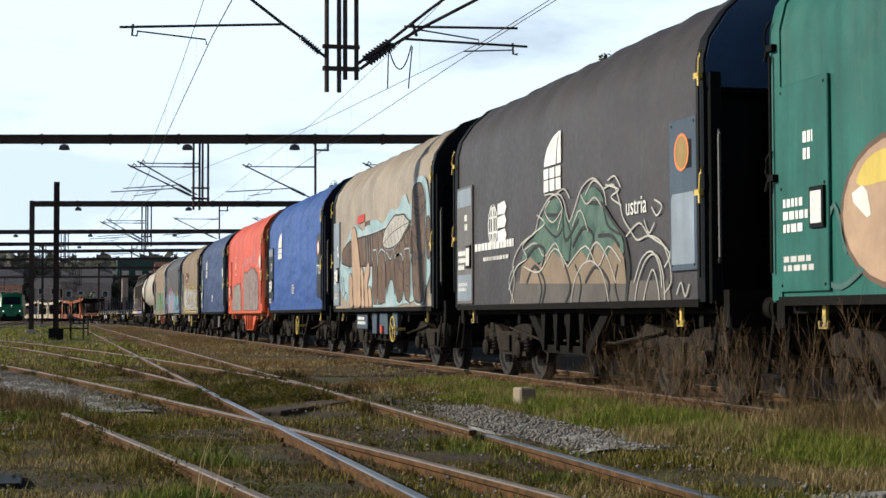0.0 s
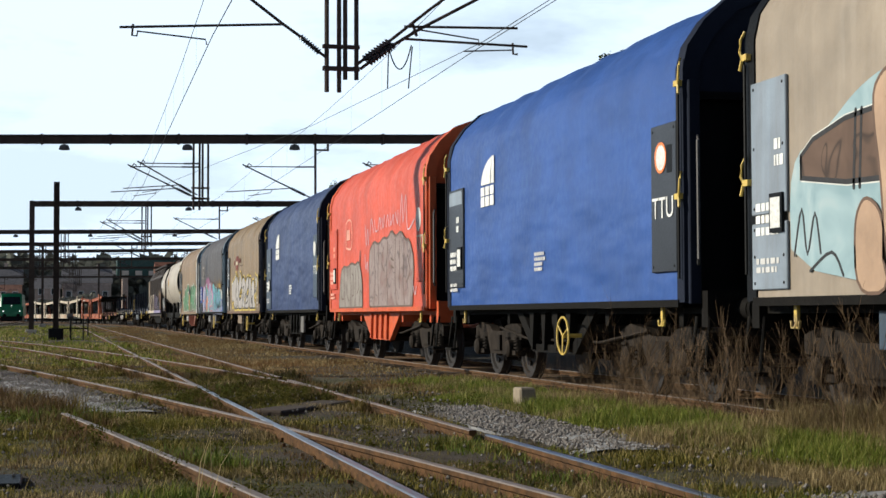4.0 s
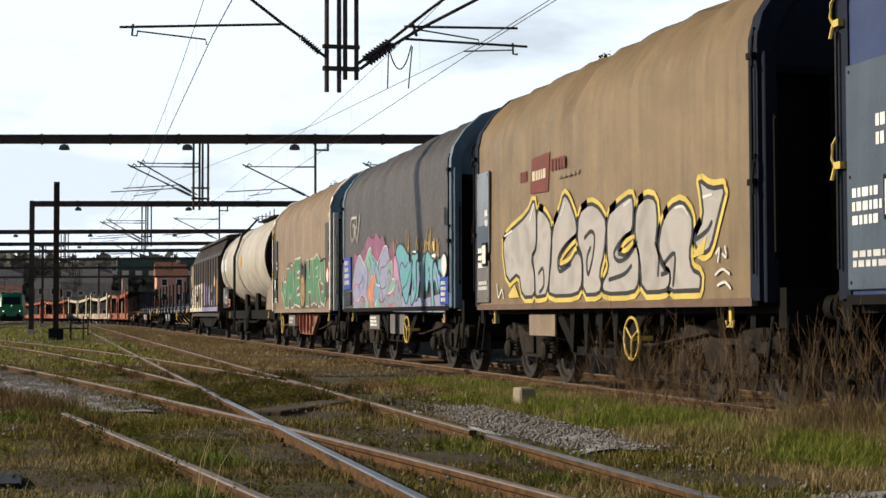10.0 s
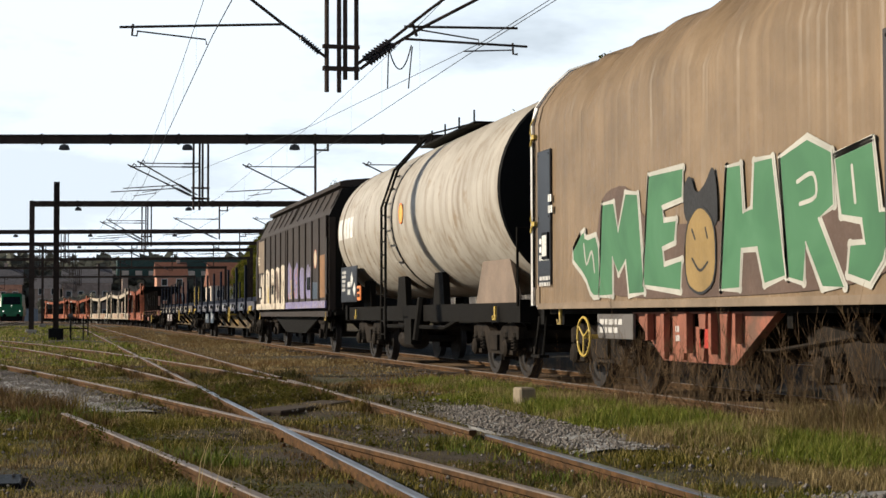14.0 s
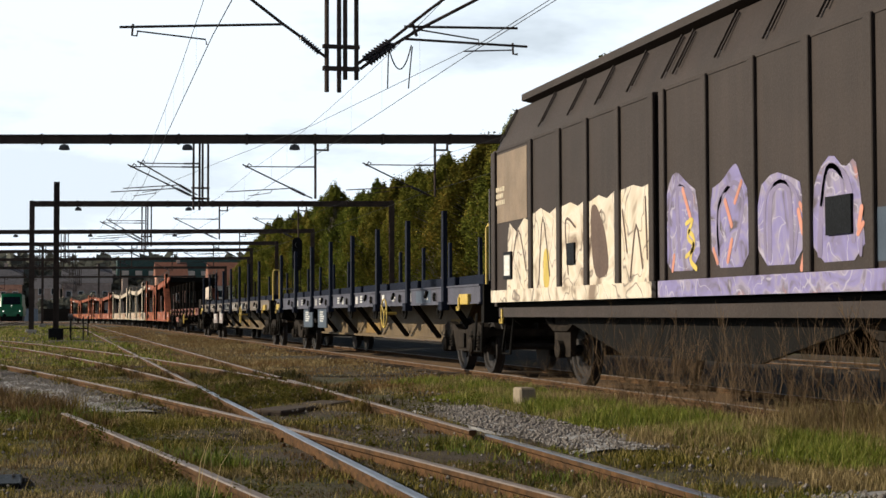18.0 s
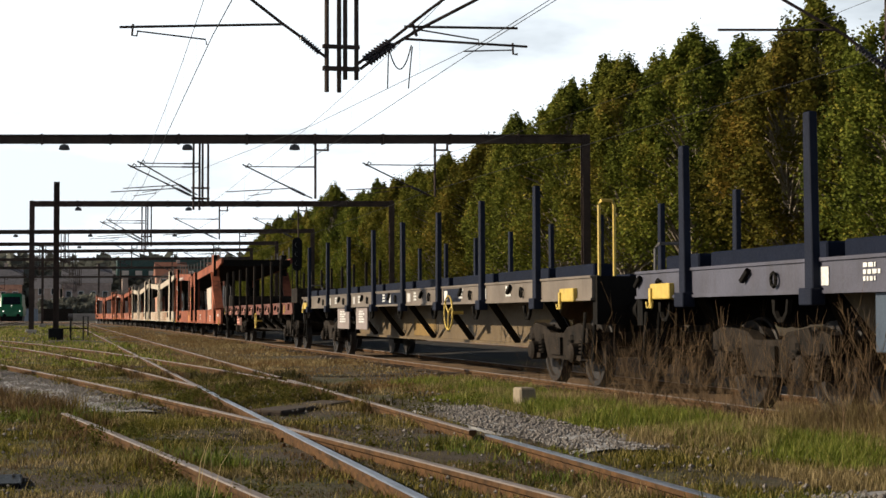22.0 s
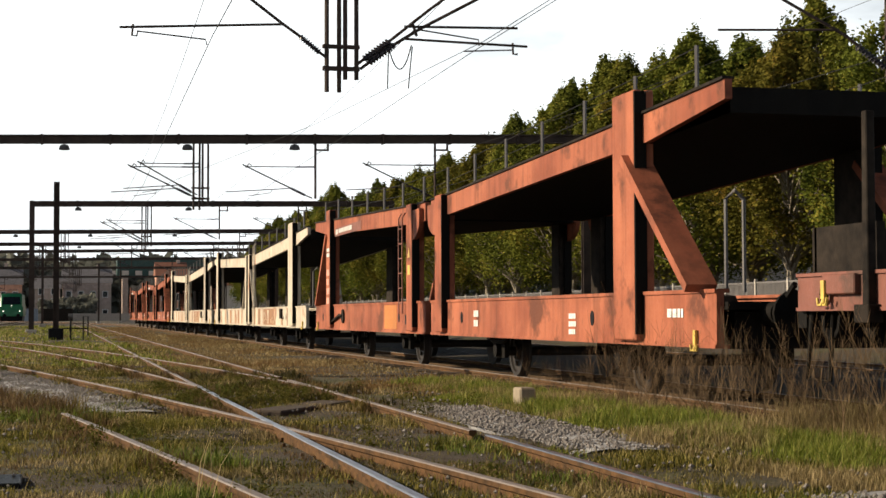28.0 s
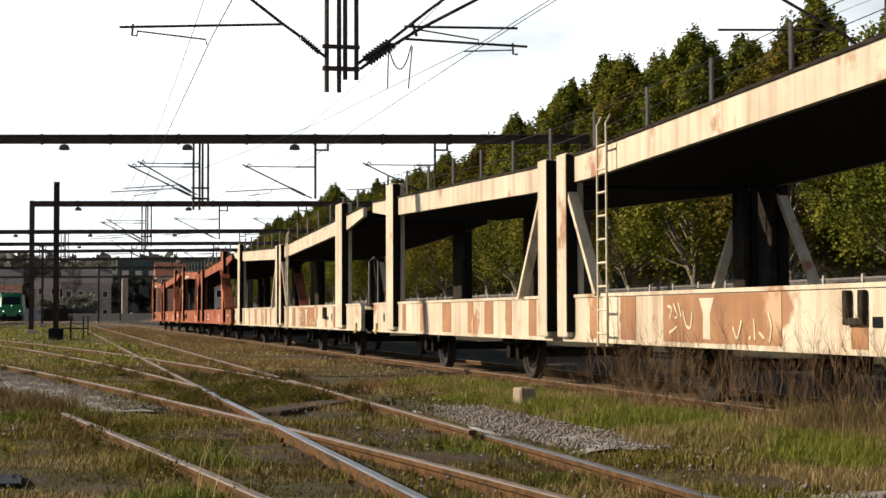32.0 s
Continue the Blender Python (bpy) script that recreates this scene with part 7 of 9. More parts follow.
part("danger_plate", Mesh().box(-1.30, -1.26, -0.42, -0.18, 0.62, 0.82), M["sign_red"], w, "small red plate on the truss")
bars(w, 0.55, 0.86, 0.3, 0.2, 2, "tint_bar", x=-1.27, seed=31)
part("data_plate", Mesh().box(-1.32, -1.28, 1.75, 3.0, 0.68, 0.98), M["grey_plate"], w, "grey data plate", bevel=0.005)
bars(w, 2.9, 0.93, 0.9, 0.2, 2, "tint_bar", x=-1.321, seed=24)

# ---- tank wagon ----
t = thing("tank_wagon", "dirty cream tank wagon with a dark side ladder", "tank wagon", group="wagons of the passing train")
R, ZC = 1.52, 2.86
prof = [(-7.10, R + 0.03), (-7.06, R + 0.035), (6.75, R), (7.0, R - 0.08), (7.22, R - 0.25), (7.4, R - 0.55), (7.48, 0.45), (7.5, 0.02)]
part("barrel", Mesh().spin(prof, (0, 0, ZC), "y", 64), M["tank"], t)
# the end faces away from the sun; black puts that shade into colour
part("barrel_end", Mesh().spin([(-7.16, 0.02), (-7.15, 0.9), (-7.13, R), (-7.10, R + 0.028)], (0, 0, ZC), "y", 48), M["black"], t, "flat end of the barrel, its shade painted in black")
M["tank_band"] = material("grimy_tank_band", (0.20, 0.15, 0.115), 0.6, scale=2)
for y, dr, wd, mat in ((-6.1, 0.012, 0.04, "tank"), (-4.6, 0.01, 0.03, "tank_band"), (-3.2, 0.012, 0.03, "tank"), (-1.6, 0.01, 0.03, "tank_band"), (0.6, 0.02, 0.14, "black"), (2.0, 0.008, 0.42, "tank_band"), (3.4, 0.01, 0.03, "tank_band"), (4.6, 0.01, 0.03, "tank"), (6.1, 0.012, 0.05, "tank_band")):
    part("band", Mesh().spin([(-wd / 2, R), (-wd / 2, R + dr), (wd / 2, R + dr), (wd / 2, R)], (0, y, ZC), "y", 48), M[mat], t)
part("hazard_stripe", Mesh().spin([(-0.04, R - 0.01), (-0.04, R + 0.006), (0.04, R + 0.006), (0.04, R - 0.01)], (0, -0.9, ZC), "y", 48), M["orange_plate"], t)
lad = Mesh()
for y in (0.78, 1.18):
    lad.tube([(-1.62, y, 0.5), (-1.62, y, 3.1), (-1.36, y, 3.85), (-0.80, y, 4.46)], 0.028, 6)
for k in range(14):
    z = 0.6 + 0.26 * k
    x = -1.62 if z < 3.1 else -1.62 + (z - 3.1) * 0.48
    lad.tube([(x, 0.78, z), (x, 1.18, z)], 0.016, 5)
part("ladder", lad, M["steel_dark"], t, "dark steel ladder")
wk = Mesh().box(-0.6, 0.6, -2.2, 2.2, 4.42, 4.46)
for y in (-2.2, -1.1, 0, 1.1, 2.2):
    wk.tube([(-0.6, y, 4.44), (-0.6, y, 4.66)], 0.018, 5)
wk.tube([(-0.6, -2.2, 4.42), (-0.6, 2.2, 4.66)], 0.018, 5)
wk.spin([(4.25, 0.34), (4.48, 0.34), (4.54, 0.30)], (0.1, -1.2, 0), "z", 14)
part("walkway", wk, M["steel_dark"], t)
fr = Mesh().box(-1.2, -1.05, -7.2, 7.2, 0.86, 1.16).box(1.05, 1.2, -7.2, 7.2, 0.86, 1.16).box(-1.25, 1.25, -7.25, -7.05, 0.86, 1.2).box(-1.25, 1.25, 7.05, 7.25, 0.86, 1.2).box(-0.3, 0.3, -7, 7, 0.8, 1.1)
part("underframe", fr, M["steel_dark"], t)
for y in (-5.2, -1.6, 1.6, 5.2):
    for x in (-1.12, 1.0):
        part("saddle", Mesh().plate([(y - 0.45, 1.1), (y + 0.45, 1.1), (y + 0.3, 1.75), (y - 0.3, 1.75)], x, x + 0.12), M["steel_dark"], t)
part("skirt_plate", Mesh().plate([(-6.9, 1.15), (-4.4, 1.15), (-4.9, 1.95), (-6.4, 1.85)], -1.16, -1.10), M["tank_band"], t, "grimy end skirt")
brd = part("placard_board", Mesh().box(-1.42, -1.39, 4.95, 6.9, 1.27, 2.08), M["plate_dark"], t, "dark board with white markings", bevel=0.01)
bars(brd, 6.75, 2.0, 0.5, 0.5, 5, "tint_bar", x=-1.421, seed=2)
bars(brd, 6.05, 1.75, 0.5, 0.35, 2, "white", x=-1.421, seed=3)
for y, z in ((5.52, 1.78), (5.2, 1.55)):
    part("diamond_label", Mesh().plate([(y, z - 0.17), (y - 0.16, z), (y, z + 0.17), (y + 0.16, z)], -1.426, -1.421), M["paper"], brd, smooth=0)
part("hazard_plate", Mesh().box(-1.42, -1.39, 4.5, 4.9, 1.3, 1.62), M["orange_plate"], t, "orange hazard plate with bars", bevel=0.008)
bars(t, 4.85, 1.58, 0.3, 0.24, 2, "black", x=-1.421, seed=5)
TX = lambda z: -math.sqrt(max(0.01, R * R - (z - ZC) ** 2))
for y0, y1 in ((6.62, 6.2), (5.95, 5.68), (5.62, 5.3), (5.2, 4.88)):
    for za, zb in ((2.7, 2.86), (2.86, 3.02), (3.02, 3.16)):
        part("emblem", Mesh().add([(TX(z) - 0.006, y, z) for y, z in ((y0, za), (y1, za), (y1, zb), (y0, zb))], [(0, 1, 2, 3)]), M["white"], t, smooth=0)
ring(t, -0.3, 2.9, 0.2, "sign_orange", x=-1.545, disc="g_yellow")
for y, z in ((0.55, 0.85), (0.55, 0.5)):
    part("air_reservoir", Mesh().spin([(-0.62, 0.05), (-0.56, 0.2), (0.56, 0.2), (0.62, 0.05)], (-0.9, y + 0.9, z), "y", 14), M["steel_brown"], t)
part("pipework", Mesh().tube([(-1.1, 3.5, 0.95), (-1.25, 2.6, 0.75), (-1.25, -2.6, 0.75), (-1.1, -3.4, 0.95)], 0.04, 6).tube([(-1.2, -0.6, 1.3), (-1.3, -0.6, 0.5)], 0.09, 8).box(-1.35, -1.15, -0.3, 0.3, 0.42, 0.9), M["steel_dark"], t)
part("end_rail", Mesh().tube([(-1.3, -7.3, 1.1), (-1.3, -7.3, 2.25), (-0.9, -7.3, 2.25)], 0.025, 6).tube([(-1.3, 7.3, 1.1), (-1.3, 7.3, 2.25), (-0.9, 7.3, 2.25)], 0.025, 6), M["steel_dark"], t)
hook(t, 5.9, x=-1.25, z=1.05)
hook(t, -5.9, x=-1.25, z=1.05)
bogie(t, -5.2)
bogie(t, 5.2)
buffers(t, 7.9)
VEHICLES.append((t, 117.8, 5.2))

# ---- sliding wall van ----
t = thing("sliding_wall_van", "brown sliding wall van with cream and lilac graffiti", "van wagon", group="wagons of the passing train")
VAN = [(-1.36, 1.16), (-1.36, 3.42), (-1.02, 4.12), (-0.5, 4.2), (0.5, 4.2), (1.02, 4.12), (1.36, 3.42), (1.36, 1.16)]
part("body", Mesh().prism(VAN, -6.95, 6.95), M["brown_wagon"], t, bevel=0.01)
M["panel_brown"] = material("orange_brown_panel", (0.24, 0.125, 0.055), 0.65, scale=2, streak=0.4)
# black sheets over both brown ends, added to paint in their shade
for y0, y1 in ((-7.0, -6.955), (6.955, 7.0)):
    part("end_panel", Mesh().add([(x, y, z) for y in (y0, y1) for x, z in VAN], [tuple(range(7, -1, -1)), tuple(range(8, 16))] + [(k, (k + 1) % 8, 8 + (k + 1) % 8, 8 + k) for k in range(8)]), M["black"], t)
M["tarp_roof"] = material("dark_brown_roof", (0.03, 0.022, 0.019), 0.7, scale=1.5)
part("roof", Mesh().prism([(-1.06, 4.20), (-1.06, 4.30), (-0.9, 4.34), (0, 4.42), (0.9, 4.34), (1.06, 4.30), (1.06, 4.20), (0.9, 4.17), (-0.9, 4.17)], -6.9, 6.55), M["tarp_roof"], t)
for y0, y1, ribs in ((0.2, 6.95, (6.9, 4.96, 3.66, 2.55, 1.4, 0.28)), (-6.95, 0.05, (-0.05, -1.2, -2.35, -3.48, -4.6, -5.75, -6.88))):
    door = part("sliding_wall", Mesh().box(-1.40, -1.365, y0 + 0.04, y1 - 0.04, 1.2, 3.42).plate([(y0 + 0.04, 3.42), (y1 - 0.04, 3.42), (y1 - 0.04, 3.46), (y0 + 0.04, 3.46)], -1.41, -1.33), M["brown_wagon"], t, "brown ribbed sliding wall")
    part("door_rail", Mesh().box(-1.45, -1.40, y0 + 0.02, y1 - 0.02, 1.16, 1.34), M["s_cream"] if y0 > 0 else M["s_lilac"], door)
    for y in ribs:
        part("rib", Mesh().box(-1.44, -1.40, y - 0.09 - (0.06 if y in (6.9,) else 0), y + 0.05, 1.34, 3.44), M["brown_wagon"], door, bevel=0.008)
        part("roof_rib", Mesh().beam((-1.27, y - 0.12, 3.68), (-1.06, y - 0.12, 4.08), 0.022, 0.018), M["brown_wagon"], door)
        part("roof_rib", Mesh().beam((-1.30, y - 0.02, 3.62), (-1.04, y - 0.02, 4.12), 0.03, 0.022), M["brown_wagon"], door)
VX = -1.402
CREAM = ([(6.2, 1.34), (6.15, 2.1), (6.05, 2.32), (5.7, 2.18), (5.3, 2.35), (5.03, 2.3), (5.03, 1.34)], [(4.86, 1.34), (4.86, 2.38), (4.5, 2.44), (4.1, 2.34), (3.74, 2.42), (3.74, 1.34)], [(3.56, 1.34), (3.56, 2.40), (3.2, 2.43), (2.9, 2.36), (2.62, 2.42), (2.62, 1.34)], [(2.45, 1.34), (2.45, 2.38), (2.1, 2.44), (1.8, 2.38), (1.48, 2.46), (1.48, 1.34)], [(1.30, 1.34), (1.30, 2.44), (0.9, 2.47), (0.6, 2.42), (0.36, 2.45), (0.36, 1.34)])
for pts in CREAM:
    patch(t, pts, "s_cream", x=VX, soft=0)
for pts in ([(-0.06, 1.44), (-0.03, 2.11), (-0.26, 2.46), (-0.44, 2.51), (-0.7, 2.37), (-0.99, 2.25), (-1.06, 1.43)], [(-1.36, 1.44), (-1.32, 2.24), (-1.61, 2.3), (-1.87, 2.44), (-1.98, 2.45), (-2.12, 2.27), (-2.23, 2.17), (-2.29, 1.43)], [(-2.43, 1.43), (-2.45, 2.16), (-2.8, 2.3), (-3.14, 2.22), (-3.38, 2.14), (-3.41, 1.42)], [(-3.57, 1.42), (-3.58, 2.06), (-3.7, 2.24), (-3.93, 2.36), (-4.15, 2.2), (-4.34, 2.29), (-4.42, 2.03), (-4.51, 1.42)]):
    patch(t, pts, "s_lilac", x=VX, soft=1)
patch(t, [(-4.68, 1.4), (-4.69, 1.84), (-5.62, 1.81), (-5.61, 1.4)], "plate_slate", x=VX, soft=0, label="blue-grey overpainted field")
patch(t, [(2.3, 1.4), (2.42, 2.3), (2.2, 2.36), (1.85, 2.0), (1.7, 1.45)], "g_umber", x=VX - 0.003, soft=2)
part("replaced_panel", Mesh().box(-1.408, -1.40, -6.76, -5.89, 1.42, 2.49), M["panel_brown"], t, "orange-brown replacement panel", smooth=0)
strokes(t, [[(-0.25, 1.53), (-0.21, 2.1), (-0.48, 2.37), (-0.86, 2.2), (-0.69, 1.79)], [(-1.54, 1.56), (-1.51, 2.03), (-1.9, 2.27), (-2.12, 2.06), (-1.92, 1.61)], [(-2.61, 1.52), (-2.62, 2.06), (-2.97, 2.2), (-3.29, 1.99), (-3.2, 1.5)], [(-3.73, 1.91), (-3.85, 2.23), (-4.07, 2.18), (-4.14, 1.94)], [(-3.68, 1.49), (-3.76, 1.78), (-4.38, 1.78), (-4.42, 1.47)]], 0.05, "g_violet", x=VX - 0.0035)
strokes(t, [[(-1.4, 1.63), (-1.5, 1.49)], [(-3.33, 1.96), (-3.42, 1.86)], [(-4.38, 1.64), (-4.47, 1.72)], [(-2.09, 2.26), (-1.93, 2.07)]], 0.05, "g_salmon", x=VX - 0.006)
strokes(t, [[(-0.69, 1.93), (-0.86, 1.96), (-0.73, 1.79), (-0.9, 1.68), (-0.68, 1.58)]], 0.05, "g_yellow", x=VX - 0.006)
strokes(t, [((6.0, 1.5), (5.6, 2.2), (5.2, 1.6)), ((4.6, 1.4), (4.4, 2.3), (4.1, 1.5)), ((3.3, 1.5), (3.4, 2.2), (3.0, 2.1)), ((1.0, 1.4), (0.8, 2.0), (0.6, 1.5)), ((1.25, 2.2), (1.1, 1.7)), ((0.5, 2.3), (0.45, 1.6))], 0.035, "g_umber", x=VX - 0.0065)
part("replaced_panel", Mesh().box(-1.408, -1.40, 5.15, 6.7, 2.35, 3.38), M["g_tan"], t, "tan replacement panel", smooth=0)
strokes(t, [((-0.5, 1.6), (-0.45, 2.3), (-0.8, 2.2)), ((-1.5, 1.5), (-1.6, 2.2), (-2.0, 2.1)), ((-2.7, 1.5), (-2.75, 2.1), (-3.1, 2.1), (-3.15, 1.5)), ((-3.7, 1.5), (-3.8, 2.2), (-4.2, 2.1), (-4.3, 1.6))], 0.08, "g_violet", x=VX - 0.0035)
strokes(t, [((-0.6, 2.3), (-0.8, 2.0)), ((-1.75, 1.5), (-1.85, 1.7)), ((-1.7, 2.1), (-1.85, 1.85)), ((-3.3, 1.9), (-3.38, 1.7)), ((-3.35, 1.38), (-3.4, 1.5)), ((-4.4, 1.7), (-4.45, 1.85)), ((-0.3, 1.45), (-0.35, 1.6))], 0.06, "g_salmon", x=VX - 0.006)
strokes(t, [((-0.75, 1.85), (-0.9, 1.75), (-0.8, 1.55), (-0.95, 1.45))], 0.06, "g_yellow", x=VX - 0.006)
strokes(t, [((2.5, 1.5), (2.35, 2.0), (2.0, 2.25)), ((4.6, 1.4), (4.4, 2.3), (4.1, 1.5)), ((1.0, 1.4), (0.8, 2.0), (0.6, 1.5))], 0.03, "g_umber", x=VX - 0.004)
strokes(t, [((4.25, 1.45), (4.25, 1.75))], 0.26, "g_yellow", x=VX - 0.005)
ring(t, -5.16, 2.43, 0.24, "g_salmon", x=-1.402, disc="g_cream", w=0.035)
part("label_holder", Mesh().box(-1.43, -1.40, 5.9, 6.3, 1.5, 1.9), M["black"], t)
part("paper", Mesh().box(-1.436, -1.431, 5.95, 6.25, 1.55, 1.85), M["paper"], t)
part("vent_flap", Mesh().box(-1.43, -1.40, -4.3, -3.85, 1.65, 1.98), M["black"], t, "dark vent flap")
part("vent_flap", Mesh().box(-1.43, -1.40, 3.0, 3.3, 1.62, 1.9), M["black"], t, "dark vent flap")
bars(t, 6.75, 2.9, 0.5, 0.3, 3, "g_cream", x=-1.409, seed=6)
for x in (-1.36, 1.26):
    part("sole_bar", Mesh().box(x, x + 0.1, -6.8, 6.8, 0.94, 1.08), M["brown_wagon"], t)
part("underframe", Mesh().box(-1.2, 1.2, -7.1, 7.1, 0.98, 1.14).box(-0.3, 0.3, -7, 7, 0.75, 0.98), M["steel_dark"], t)
for x in (-1.16, 1.1):
    part("truss_plate", Mesh().plate([(-4.4, 0.94), (-1.9, 0.48), (1.9, 0.48), (4.4, 0.94)], x, x + 0.06), M["steel_dark"], t)
for e in (-1, 1):
    hook(t, e * 6.6, x=-1.36, z=1.0)
    for x in (-1.36, 1.2):
        part("end_post", Mesh().box(x, x + 0.16, e * 6.98 - 0.06, e * 6.98 + 0.06, 1.1, 3.4), M["brown_wagon"], t)
    grab(t, -1.36, e * 7.05, 1.5, 2.9)
    ax = part("axle_guard", Mesh().box(-1.1, -1.02, e * 4.5 - 0.35, e * 4.5 + 0.35, 0.4, 0.95).tube([(-1.1, e * 4.5 - 0.65, 0.92), (-1.1, e * 4.5 - 0.3, 0.78), (-1.1, e * 4.5 + 0.3, 0.78), (-1.1, e * 4.5 + 0.65, 0.92)], 0.05, 6).spin([(-1.18, 0.12), (-1.05, 0.12)], (0, e * 4.5, 0.5), "x", 12), M["steel_brown"], t)
    wheelset(ax, e * 4.5, 0.48)
    part("axle_guard", Mesh().box(1.02, 1.1, e * 4.5 - 0.35, e * 4.5 + 0.35, 0.4, 0.95), M["steel_brown"], t)
    part("step", Mesh().tube([(-1.3, e * 6.6, 0.95), (-1.36, e * 6.6, 0.4), (-1.36, e * 6.2, 0.4), (-1.3, e * 6.2, 0.95)], 0.02, 6), M["steel_dark"], t)
buffers(t, 7.85)
VEHICLES.append((t, 133.8, 4.5))


# ---- stake wagons ----
def stake_wagon(u, half, sill, stake, stakes, label, seed, z_top=2.74, fish=None, boards=None, top=1.43, low=1.17):
    t = thing("stake_wagon", label, "flat wagon", group="wagons of the passing train")
    rr = random.Random(seed)
    wd = 0.08 if boards else 0.05
    for s in (-1, 1):
        sl = part("side_sill", Mesh().box(s * 1.44 if s < 0 else 1.34, -1.34 if s < 0 else 1.44, -half, half, low, top), M[sill], t)
        for z in (low - 0.02, top):
            part("sill_flange", Mesh().box(min(s * 1.46, s * 1.34), max(s * 1.46, s * 1.34), -half, half, z, z + 0.03), M[sill], sl)
    part("deck", Mesh().box(-1.33, 1.33, -half, half, top - 0.20, top - 0.10), M["steel_dark"], t)
    if boards:
        ys = sorted(stakes)
        for a, b in zip([-half + 0.3] + ys, ys + [half - 0.3]):
            if b - a > 0.5:
                for s in (-1, 1):
                    part("deck_board", Mesh().box(min(s * 1.0, s * 1.26), max(s * 1.0, s * 1.26), a + 0.16, b - 0.16, top - 0.10, top + 0.19), M[boards], t, bevel=0.015)
    for y in stakes:
        for s in (-1, 1):
            lean = rr.uniform(-0.03, 0.03)
            part("stake", Mesh().plate([(y - wd, low - 0.08), (y + wd, low - 0.08), (y + wd * 0.75 + lean, z_top), (y - wd * 0.75 + lean, z_top)], min(s * 1.44, s * 1.52), max(s * 1.44, s * 1.52)).box(min(s * 1.42, s * 1.56), max(s * 1.42, s * 1.56), y - 0.12, y + 0.12, low - 0.12, low + 0.03), M[stake], t, bevel=0.008)
        part("lash_ring", Mesh().tube([(-1.47, y + 0.8 + 0.055 * math.cos(k * math.pi / 4), low + 0.12 + 0.065 * math.sin(k * math.pi / 4)) for k in range(8)], 0.018, 5, closed=True).tube([(-1.47, y + 1.5, low + 0.12), (-1.47, y + 1.35, low + 0.22)], 0.03, 5), M["steel_dark"], t)
    for s in (-1, 1):
        fb = Mesh().plate([(-half + 3.4, low), (-half + 4.4, 0.53), (half - 4.4, 0.53), (half - 3.4, low)], s * 0.62 - 0.04, s * 0.62 + 0.04)
        gd = part("centre_girder", fb, M[fish or "steel_brown"], t, "yellowish girder below the deck" if fish else "")
        part("girder_flange", Mesh().box(s * 0.62 - 0.12, s * 0.62 + 0.12, -half + 4.3, half - 4.3, 0.48, 0.53), M[fish or "steel_brown"], gd)
    for y in stakes:
        for s in (-1, 1):
            part("brace", Mesh().beam((s * 1.36, y - 0.1, low), (s * 0.74, y + 0.55, 0.55), 0.09, 0.06), M["steel_dark"], t)
        part("lash_loop", Mesh().tube([(-1.34, y + 0.9 + 0.16 * math.cos(k * math.pi / 5), low - 0.06 - 0.2 * math.sin(k * math.pi / 5)) for k in range(6)], 0.03, 5), M["steel_dark"], t)
    for e in (-1, 1):
        part("headstock", Mesh().box(-1.4, 1.4, e * half - 0.08, e * half + 0.08, 0.85, top + 0.02), M["steel_dark"], t)
        b = part("corner_box", Mesh().box(-1.50, -1.36, e * (half - 0.85) - 0.28, e * (half - 0.85) + 0.28, 1.14, 1.31), M["yellow"] if fish else M[sill], t, "yellow corner plate" if fish else "", bevel=0.01)
        hook(t, e * (half - 0.85) + 0.24, x=-1.5, z=1.20)
        if fish and e > 0:
            part("grab_rail", Mesh().tube([(-1.25, half - 0.1, 1.35), (-1.25, half - 0.1, 1.72), (-1.2, half - 0.1, 1.78), (-0.95, half - 0.1, 1.78), (-0.9, half - 0.1, 1.72), (-0.9, half - 0.1, 1.35)], 0.02, 6), M["lamp_grey"], t, "grey grab rail")
        elif fish:
            part("grab_rail", Mesh().tube([(-1.3, 0.12 - half, 1.3), (-1.3, 0.12 - half, 2.34), (-1.27, 0.12 - half, 2.4), (-1.13, 0.12 - half, 2.4), (-1.1, 0.12 - half, 2.34), (-1.1, 0.12 - half, 1.3)], 0.022, 6), M["yellow"], t, "yellow grab rail")
        part("step", Mesh().tube([(-1.36, e * (half - 0.1), 1.0), (-1.4, e * (half - 0.1), 0.4), (-1.4, e * (half - 0.5), 0.4), (-1.36, e * (half - 0.5), 1.0)], 0.022, 6), M["steel_dark"], t)
        bogie(t, e * (half - 2.6))
    buffers(t, half + 0.62)
    VEHICLES.append((t, u, half - 2.6))
    return t


